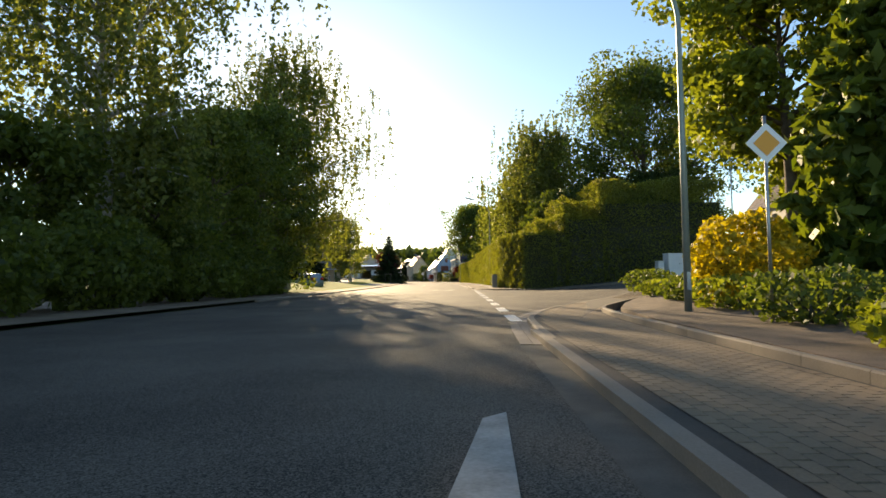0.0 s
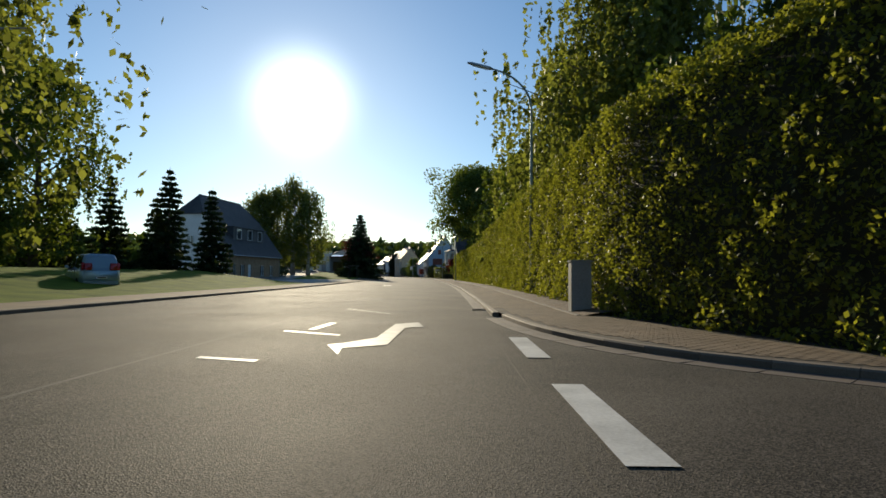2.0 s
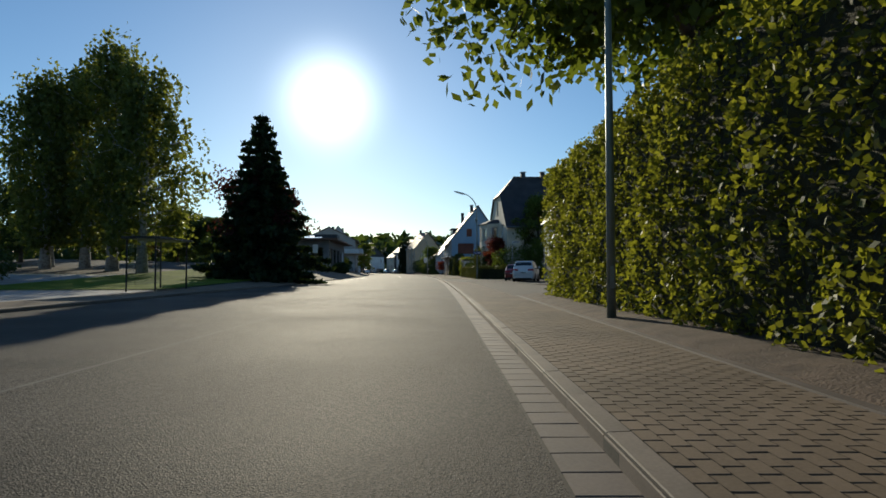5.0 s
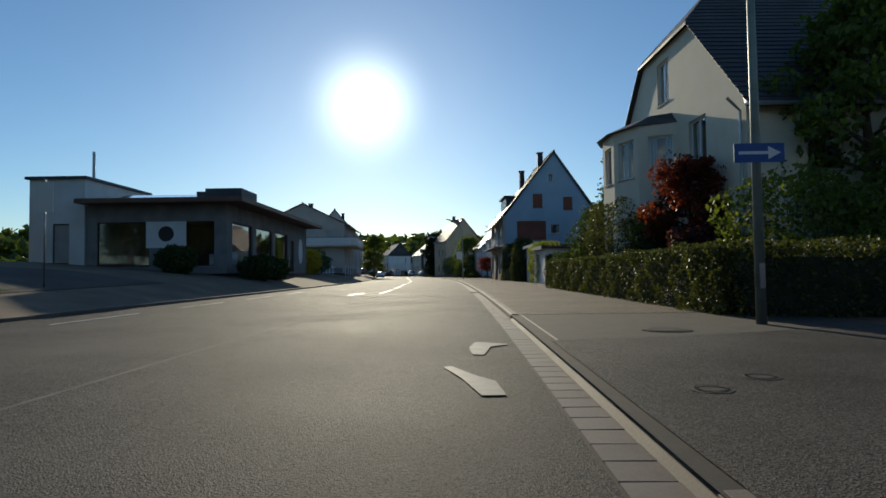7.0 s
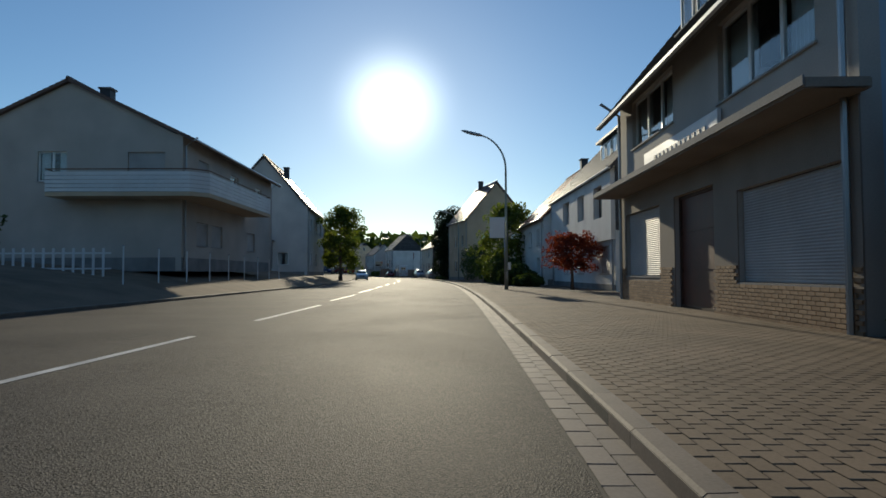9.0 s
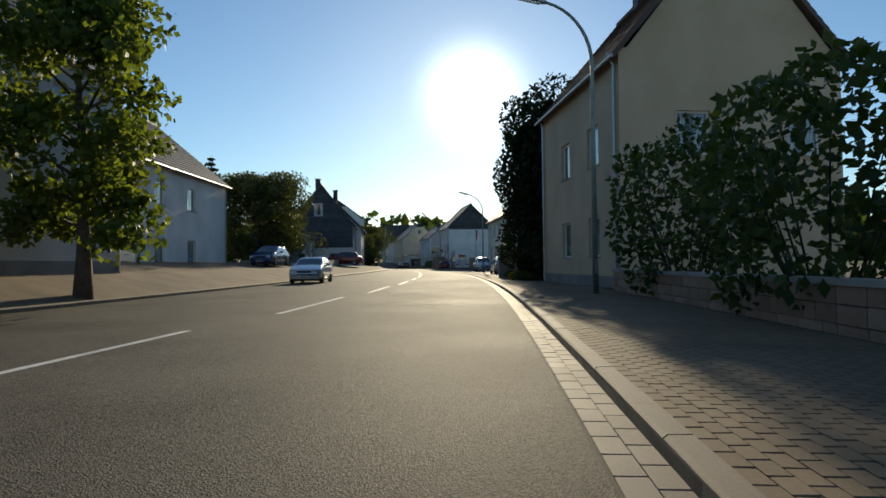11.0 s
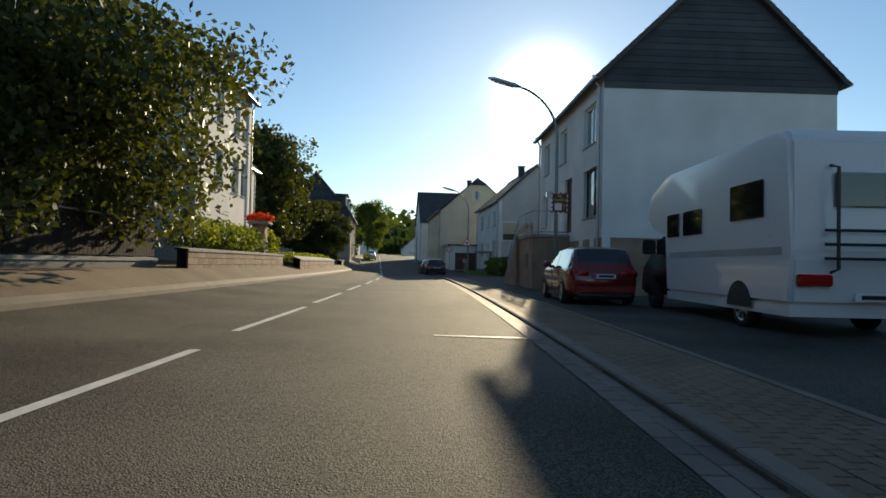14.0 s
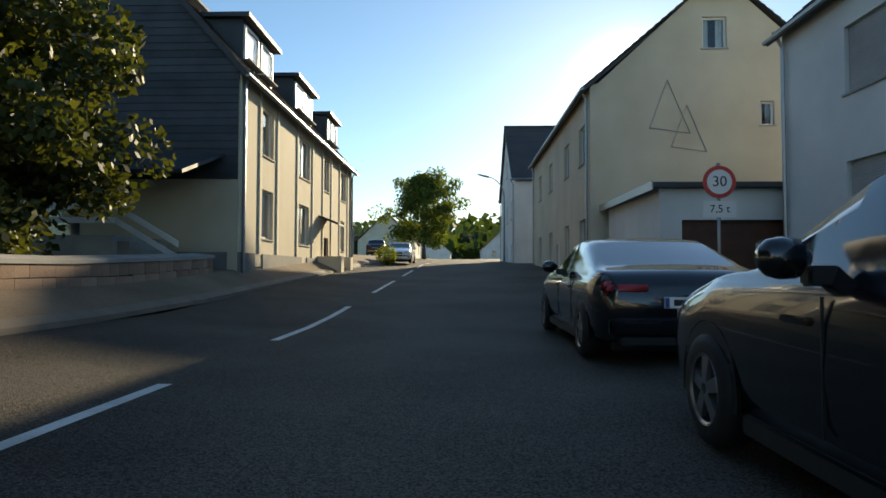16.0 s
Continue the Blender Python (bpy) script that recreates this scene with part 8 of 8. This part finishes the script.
# the cream house's bay
ob = holder("bay_window", spot(200.6, 9.4, 0, 2), "cream polygonal bay with tall windows and a flat roof", "bay window")
bay = [(0.15, -2.1), (-1.5, -1.3), (-2.1, 0.2), (-2.1, 1.9), (-1.5, 3.3), (0.15, 4.0)]
for (x0, y0), (x1, y1) in zip(bay, bay[1:]):
    ln_ = math.hypot(x1 - x0, y1 - y0)
    ux, uy = (x1 - x0) / ln_, (y1 - y0) / ln_
    fn = lambda u, v, w, x0=x0, y0=y0, ux=ux, uy=uy: (x0 + ux * u + uy * w, y0 + uy * u - ux * w, v)
    ops = [(ln_ / 2 - 0.5, 1.7, 1.0, 1.6, "win"), (ln_ / 2 - 0.5, 5.0, 1.0, 1.7, "win")]
    part("wall", slab(bmesh.new(), rect(0, 0, ln_, 7.2), [rect(*o[:4]) for o in ops], fn, 0.22), M["cream_render"], ob)
    for o in ops:
        opening_parts(ob, fn, *o)
bm = bmesh.new()
lo = [bm.verts.new((x - 0.3 * (x < 0), y, 7.2)) for x, y in bay]
hi = [bm.verts.new((x * 0.55, 0.95 + (y - 0.95) * 0.8, 7.75)) for x, y in bay]
bm.faces.new(lo)
bm.faces.new(hi)
for k in range(6):
    bm.faces.new((lo[k], lo[(k + 1) % 6], hi[(k + 1) % 6], hi[k]))
part("roof", bm, M["tile_dark"], ob)
ob = holder("roof_dormer", spot(193.2, 9.6, -0.8, 2), "white roof dormer with two windows", "dormer")
part("body", one_box(4.6, 7.4, 0.5, 3.4, 8.8, 10.4), M["white_render"], ob)
part("lid", one_box(4.4, 7.6, 0.3, 3.8, 10.4, 10.55), M["tile_dark"], ob)
opening_parts(ob, lambda u, v, w: (u, 0.35 + w, v), 4.85, 9.1, 1.0, 1.0, "win")
opening_parts(ob, lambda u, v, w: (u, 0.35 + w, v), 6.15, 9.1, 1.0, 1.0, "win")


# garages
def garage(s, d, side, L, W, H, label, wall="white_render", front=(), near=(), turn=0.0, roof="slate"):
    ob = holder("garage", spot(s, d, 0.08, turn), label, "garage")
    f = lambda u, v, w: (side * w, u, v)
    nn = lambda u, v, w: (side * u, w, v)
    part("wall", slab(bmesh.new(), rect(0, 0, L, H), [rect(*o[:4]) for o in front], f, 0.22), M[wall], ob)
    part("wall", slab(bmesh.new(), rect(0.22, 0, W - 0.22, H), [rect(*o[:4]) for o in near], nn, 0.22), M[wall], ob)
    part("wall", one_box(min(side * 0.22, side * W), max(side * 0.22, side * W), L - 0.22, L, 0, H), M[wall], ob)
    part("wall", one_box(min(side * (W - 0.22), side * W), max(side * (W - 0.22), side * W), 0.22, L - 0.22, 0, H), M[wall], ob)
    for o in front:
        opening_parts(ob, f, *o)
    for o in near:
        opening_parts(ob, nn, *o)
    part("roof", one_box(min(side * -0.25, side * (W + 0.2)), max(side * -0.25, side * (W + 0.2)), -0.25, L + 0.25, H, H + 0.16, bevel=0.02), M[roof], ob)
    part("roof_edge", one_box(min(side * -0.29, side * -0.25), max(side * -0.29, side * -0.25), -0.27, L + 0.27, H - 0.06, H + 0.18), M["zinc"], ob)
    return ob


garage(214.5, 6.3, 1, 5.2, 6.5, 2.5, "white garage overgrown with ivy beside the path", front=[(1.6, 0.05, 2.4, 2.1, "garage")], near=[(1.0, 0.05, 1.0, 2.0, "door_white")])
bush("thick ivy hanging over the garage roof", 219.2, 7.2, 2.6, 3.0, 3.3, "leaf_bright", seed=300, n=6000, size=0.08, boxy=0.4)
ob = garage(220.6, 6.6, 1, 4.8, 4.2, 2.9, "grey carport wall with a painted tap", "grey_render")
bm = bmesh.new()
box(bm, -0.03, -0.005, 2.60, 3.90, 1.15, 1.35)
box(bm, -0.03, -0.005, 3.10, 3.30, 1.35, 1.70)
box(bm, -0.03, -0.005, 3.70, 3.90, 0.85, 1.15)
box(bm, -0.03, -0.005, 2.85, 3.55, 1.70, 1.80)
part("painted_tap", bm, M["sign_black"], ob)
for k in range(2):
    garage(345.4 + 5.3 * k, -15.2, -1, 5.1, 6, 2.9, "grey garage in a row behind the low hedge", "concrete", front=[(1.2, 0.05, 2.7, 2.3, "garage")])
garage(441.6, 4.6, 1, 5.6, 8.5, 2.9, "white garage annex with a dark gate", near=[(0.6, 0.05, 4.2, 2.0, "door_brown")])
garage(426.0, 9.4, 1, 1.9, 3.6, 2.9, "small garage with a pale blue gate", near=[(0.9, 0.4, 2.3, 2.1, "garage")])
for k in range(3):
    ob = holder("planter", spot(341.0 + 3.6 * k, -12.2, 0.08), "long concrete planter with a clipped hedge", "planter", "planters")
    part("trough", one_box(-0.35, 0.35, 0, 3.3, 0, 0.6, bevel=0.02), M["concrete"], ob)
    part("soil", one_box(-0.29, 0.29, 0.06, 3.24, 0.6, 0.612), M["soil"], ob)

# the stair and landing before the white house
def stair():
    ob = holder("entrance_stair", spot(396.6, 5.4, 0.08), "stone landing with side steps and a steel railing", "stair")
    part("landing", one_box(-1.55, -0.03, 0, 3.2, 0, 2.2, bevel=0.015), M["sandstone"], ob)
    part("slab", one_box(-1.62, -0.02, -0.06, 3.26, 2.2, 2.32, bevel=0.015), M["concrete"], ob)
    for k in range(12):
        part("step", one_box(-1.5, -0.05, 3.2 + 0.28 * k, 3.2 + 0.28 * (k + 1), 0, 2.2 - 0.175 * (k + 1) + 0.1, bevel=0.01), M["concrete"], ob)
    part("string_wall", slab(bmesh.new(), [(3.2, 0), (6.7, 0), (6.7, 0.35), (3.2, 2.35)], [], lambda u, v, w: (-1.56 - w * 0.5, u, v), 0.3), M["sandstone"], ob)
    part("window_niche", one_box(-1.57, -1.55, 1.0, 1.7, 0.9, 1.5), M["sign_black"], ob)
    rail = [(-0.1, 0.02), (-1.55, 0.02), (-1.55, 3.2)]
    for zz in (2.42, 3.3):
        bm = bmesh.new()
        tube(bm, [(x, y, zz) for x, y in rail] + [(-1.55, 6.6, zz - 2.0)], 0.024, 8)
        part("rail", bm, M["alloy"], ob, smooth=True)
    for k in range(46):
        f = k / 45 * 8.0
        if f < 1.45:
            x, y, zz = -0.1 - f, 0.02, 2.32
        elif f < 4.65:
            x, y, zz = -1.55, f - 1.45, 2.32
        else:
            x, y, zz = -1.55, f - 1.45, 2.32 - (f - 4.65) * 0.588
        if y > 6.6:
            break
        bm = bmesh.new()
        r = 0.024 if k % 9 == 0 else 0.009
        tube(bm, [(x, y, zz), (x, y, zz + 0.98)], r, 6)
        part("baluster", bm, M["alloy"], ob, smooth=True)
    lamp = part("wall_lamp", one_box(-0.35, -0.03, 2.9, 3.1, 4.2, 4.5, bevel=0.03), M["lamp_clear"], ob)
    return ob


stair()


# garden walls
def wall_run(s0, s1, d, h, th, mat, label, cap=None, courses_=0.2, stone=0.45):
    """A low wall of single stones with recessed joints."""
    ob = strip("garden_wall", s0, s1, [(d, 0.0), (d, h), (d + th, h), (d + th, 0.0)], M["joint"], label, "wall")
    rng = random.Random(int(s0))
    n_r = max(1, int(h / courses_))
    hh = h / n_r
    meshes = {}
    sg = 1 if th > 0 else -1
    count = 0
    for r in range(n_r):
        s = s0 - rng.random() * stone * 0.5
        while s < s1 - 0.1:
            ln_ = stone * rng.choice((0.7, 1.0, 1.3))
            a, b = max(s, s0), min(s + ln_, s1)
            if b - a > 0.08 and count < 300:
                key = round(b - a, 2)
                if key not in meshes:
                    meshes[key] = bar_mesh("stone", [(-0.03, 0.008), (-0.03, hh - 0.008), (0.02, hh - 0.002), (0.02, 0.002)] if sg > 0 else [(0.03, 0.008), (0.03, hh - 0.008), (-0.02, hh - 0.002), (-0.02, 0.002)], key, M[mat])
                piece("stone", meshes[key], ob, spot(a, d, hh * r + rng.uniform(-0.004, 0.004)))
                count += 1
            s += ln_
    if cap:
        strip("wall_cap", s0 - 0.05, s1 + 0.05, [(d - 0.06 * sg, h - 0.005), (d - 0.06 * sg, h + 0.07), (d + th + 0.06 * sg, h + 0.07), (d + th + 0.06 * sg, h - 0.005)], M[cap], "flat stone coping of the garden wall", "wall")
    return ob


wall_run(404, 420.5, -7.1, 0.6, -0.35, "sandstone", "low natural stone wall beside the footpath", "concrete")
wall_run(431, 440.5, -7.3, 0.5, -0.35, "sandstone", "low natural stone wall before the black house", "concrete")
wall_run(389.5, 402, -7.6, 0.62, -0.3, "sandstone", "low planted wall before the white house", "concrete")
ob = holder("garden_wall_end", spot(322.6, 2.2, 0.08), "dark stone garden wall end with a coping", "wall")
part("pier", one_box(0, 0.55, 0, 0.6, 0, 1.75, bevel=0.03), M["plinth"], ob)
part("wall", one_box(0.5, 6.0, 0.1, 0.5, 0, 1.55, bevel=0.03), M["plinth"], ob)
part("coping", one_box(-0.06, 0.61, -0.06, 0.66, 1.75, 1.84, bevel=0.02), M["concrete"], ob)
wall_run(286, 303, 4.4, 0.7, 0.3, "sandstone", "low wall along the shrubs", "concrete")
wall_run(366, 389, -8.3, 0.25, -0.25, "plinth", "low stone footing under the board fence", "concrete")


def board_fence(s0, s1, d):
    """Upright boards between posts under a pale top rail."""
    ob = holder("board_fence", spot(s0, d, sunk(s0, d)), "dark weathered board fence with a pale top rail", "fence")
    turn_in = spot(s0, d, sunk(s0, d)).inverted()

    def local(q, o, z):
        return tuple(turn_in @ Vector((*map(float, on_axis(q, d + o)), z + float(hill(q, d)))))

    def piece(name, q0, q1, o0, o1, z0, z1, material):
        bm = bmesh.new()
        v = [bm.verts.new(local(q, o, z)) for q in (q0, q1) for o in (o0, o1) for z in (z0, z1)]
        for f in ((0, 1, 3, 2), (4, 6, 7, 5), (0, 4, 5, 1), (2, 3, 7, 6), (0, 2, 6, 4), (1, 5, 7, 3)):
            bm.faces.new([v[k] for k in f])
        part(name, bm, material, ob)

    rng = random.Random(5)
    q = s0
    while q < s1:
        piece("board", q, q + 0.15, -0.012, 0.012, 0.36, 1.3 + rng.uniform(-0.02, 0.02), M["dark_board"])
        q += 0.163
    q = s0
    while q < s1:
        piece("post", q, q + 0.1, -0.13, -0.03, 0.2, 1.34, M["dark_board"])
        nxt = min(q + 2.3, s1)
        piece("top_rail", q, nxt, -0.05, 0.035, 1.335, 1.37, M["concrete"])
        q += 2.3


board_fence(366, 389, -8.4)
wall_run(360.5, 364, 7.0, 0.9, 0.4, "sandstone", "short brick wall at the parking yard", "concrete")
for i, (s, d) in enumerate(((393.5, -8.9), (395.5, -8.7), (397.5, -8.7), (399.2, -8.7), (402.2, -8.7))):
    bush("leafy garden plant above the planted wall", s, d, 1.8, 2.0, 1.3, ("leaf_bright", "leaf_green", "leaf_bright", "leaf_green", "leaf_bright")[i], seed=310 + i, n=900, size=0.09, z=0.5)
ob = holder("flower_pillar", spot(401.0, -8.5, 0.08), "stone pillar with a bowl of red flowers", "pillar")
part("pillar", one_box(-0.3, 0.3, -0.3, 0.3, 0, 1.9, bevel=0.02), M["sandstone"], ob)
part("bowl", one_box(-0.5, 0.5, -0.5, 0.5, 1.9, 2.1, bevel=0.06), M["concrete"], ob)
bush("bowl of red geraniums on the pillar", 401.0, -8.5, 1.3, 1.3, 0.45, "flower_red", seed=320, n=900, size=0.08, z=2.1)

# the white stair walls and bench before the yew
ob = holder("garden_steps", spot(311, 4.6, 0.08), "white-walled garden steps up from the footpath", "stair")
for k in range(6):
    part("step", one_box(0.3 * k, 3.4, 0.2, 2.2, 0.16 * k, 0.16 * (k + 1), bevel=0.008), M["concrete"], ob)
for y in (0.0, 2.2):
    part("side_wall", slab(bmesh.new(), [(-0.1, 0), (3.4, 0), (3.4, 2.0), (2.2, 2.0), (-0.1, 0.85)], [], lambda u, v, w, y=y: (u, y + w, v), 0.22), M["white_render"], ob)

# billboard, letter boxes, porches
ob = holder("billboard", spot(428, 7.6, sunk(428, 7.6)), "framed advertising poster on the grey gable", "billboard")
part("frame", one_box(0.25, 3.0, -0.09, -0.012, 3.3, 5.2, bevel=0.015), M["shutter_white"], ob)
part("poster", one_box(0.37, 2.88, -0.1, -0.09, 3.42, 5.08), M["tan_render"], ob)
part("poster_shape", one_box(0.42, 1.9, -0.104, -0.1, 3.46, 4.0), M["frame_brown"], ob)
part("poster_flash", one_box(2.4, 2.75, -0.104, -0.1, 4.55, 5.0), M["sign_red"], ob)
for k in range(4):
    ob = holder("letter_box", spot(436.6 + 0.55 * k, 5.8, 0.14), "rounded grey letter box on a post", "letter box", "letter boxes")
    bm = bmesh.new()
    tube(bm, [(0, 0, 0), (0, 0, 1.0)], 0.025, 6)
    part("post", bm, M["zinc"], ob)
    part("box", one_box(-0.18, 0.18, -0.2, 0.2, 1.0, 1.42, bevel=0.06), M["shutter_grey"], ob)
ob = holder("door_canopy", spot(431.2, 7.6, sunk(428, 7.6)), "flat concrete canopy over the house door", "canopy")
part("slab", one_box(-1.4, -0.02, -0.4, 2.6, 2.25, 2.4, bevel=0.015), M["concrete"], ob)
ob = holder("gable_lines", spot(447.5, 4.0, sunk(447.5, 4.0)), "two thin dark triangles mounted on the gable", "wall ornament")
for x0, z0, sz in ((2.2, 6.3, 1.5), (3.0, 5.6, 1.3)):
    bm = bmesh.new()
    tri_ = [(x0, -0.03, z0), (x0 + sz, -0.03, z0 - 0.2), (x0 + sz * 0.45, -0.03, z0 + sz * 1.2), (x0, -0.03, z0)]
    tube(bm, tri_, 0.025, 5)
    part("triangle", bm, M["shutter_grey"], ob)
ob = holder("porch", spot(442, -5.0, sunk(442, -5.0) + 0.75), "slate lean-to porch with wooden steps", "porch")
part("roof", slab(bmesh.new(), [(2.6, 3.5), (9.0, 3.5), (9.0, 3.6), (2.6, 3.6)], [], lambda u, v, w: (-u, -w * 2.6, v - w * 0.9), 1.0), M["slate"], ob)
part("post", one_box(-8.8, -8.6, -2.5, -2.3, 0, 2.75), M["frame_white"], ob)
part("landing", one_box(-8.6, -4.4, -2.4, -0.02, 0, 1.1), M["concrete"], ob)
for k in range(5):
    part("step", one_box(-4.4 + 0.3 * k, -4.1 + 0.3 * k, -2.2, -0.3, 0, 1.1 - 0.2 * (k + 1) + 0.05), M["concrete"], ob)
for zz in (0.3, 0.65):
    part("hand_board", slab(bmesh.new(), [(-4.4, 1.1 + zz), (-2.8, 0.15 + zz), (-2.8, 0.3 + zz), (-4.4, 1.25 + zz)], [], lambda u, v, w: (u, -2.3 - w, v), 0.05), M["shutter_white"], ob)
    part("hand_board", one_box(-8.6, -4.4, -2.38, -2.33, 1.1 + zz, 1.25 + zz), M["shutter_white"], ob)
ob = holder("porch", spot(452.0, -7.3, sunk(452, -7.3) + 0.5), "small slated door roof on brackets", "porch")
part("roof", slab(bmesh.new(), [(-0.3, 2.9), (1.5, 2.9), (1.5, 3.0), (-0.3, 3.0)], [], lambda u, v, w: (w * 1.0, u, v - w * 0.4 + 0.0), 1.0), M["slate"], ob)
part("parapet", one_box(0.02, 1.2, -0.6, 0, 0, 1.1), M["yellow_render"], ob)
part("parapet", one_box(0.02, 1.2, 1.6, 2.2, 0, 1.1), M["yellow_render"], ob)
bush("small yellow-green round shrub by the steps", 462, -5.4, 1.3, 1.3, 1.2, "leaf_bright", seed=330, n=1200, size=0.08)
ob = holder("porch", spot(293, -17.0, 0.4), "small pitched porch roof on the grey gable", "porch")
part("roof", slab(bmesh.new(), [(0.2, 2.9), (3.2, 2.9), (1.7, 3.7)], [], lambda u, v, w: (-u, -w, v), 1.2), M["tile_dark"], ob)
part("post", one_box(-0.4, -0.28, -1.15, -1.03, 0, 2.9), M["frame_brown"], ob)
part("post", one_box(-3.1, -2.98, -1.15, -1.03, 0, 2.9), M["frame_brown"], ob)
ob = holder("solar_panel", spot(357.3, -10.8, sunk(357.3, -10.8)), "pale solar panels on the tiled slope", "solar panel")
k_ = (11.6 - 6.0) / 4.9
for j in range(3):
    part("panel", slab(bmesh.new(), rect(0.8 + 1.35 * j, 0, 1.3, 2.3), [], lambda u, v, w: (-(2.3 + v * 0.65) + w * 0.6, u, 6.0 + (2.3 + v * 0.65) * k_ + 0.16 + w * 0.5), 0.06), M["solar"], ob)
ob = holder("bus_shelter", spot(148, -12.6, 0.08), "glass and steel bus shelter at the kerb", "bus shelter")
for x, y in ((-1.3, 0), (-1.3, 3.4), (0, 0), (0, 3.4)):
    bm = bmesh.new()
    tube(bm, [(x, y, 0), (x, y, 2.4)], 0.04, 8)
    part("post", bm, M["sign_black"], ob)
part("roof", one_box(-1.5, 0.25, -0.2, 3.6, 2.4, 2.52, bevel=0.03), M["sign_black"], ob)
pn = part("pane", one_box(-1.31, -1.3, 0.05, 3.35, 0.3, 2.2), M["glass"], ob)
pn.visible_shadow = False
for i, (s, d) in enumerate(((337.6, -13.6),)):
    for k in range(2):
        ob = holder("waste_bin", spot(s + 0.75 * k, d, 0.08), "dark wheeled waste bin beside the planter", "waste bin", "waste bins")
        part("body", one_box(-0.28, 0.28, -0.3, 0.3, 0.06, 1.0, bevel=0.03), M["car_plastic"], ob)
        part("lid", one_box(-0.31, 0.31, -0.34, 0.32, 1.0, 1.07, bevel=0.02), M["car_plastic"], ob)
        for x in (-0.25, 0.25):
            bm = bmesh.new()
            tube(bm, [(x - 0.03, 0.3, 0.1), (x + 0.03, 0.3, 0.1)], 0.1, 12)
            part("wheel", bm, M["rubber"], ob)

# ribbed brick courses above the garage of the three-storey house
ob = holder("brick_band", spot(328.5, 6.4, 0), "ribbed grey brick band along the house front", "wall facing", kind="structure")
for k in range(8):
    part("brick_course", one_box(-0.075, -0.037, 2.6, 18.78, 1.62 + 0.095 * k, 1.69 + 0.095 * k), M["plinth"], ob)
# pale pilaster strips of the black-slated house
ob = holder("pilaster", spot(442, -7.2, sunk(442, -7.2)), "pale plaster strips framing the windows of the beige front", "wall trim", kind="structure")
for y in (0.05, 1.7, 3.5, 6.0, 8.4, 10.3, 12.1, 14.1, 16.3, 17.35):
    part("strip", one_box(0.004, 0.05, y, y + 0.2, 1.52, 6.75), M["cream_render"], ob)
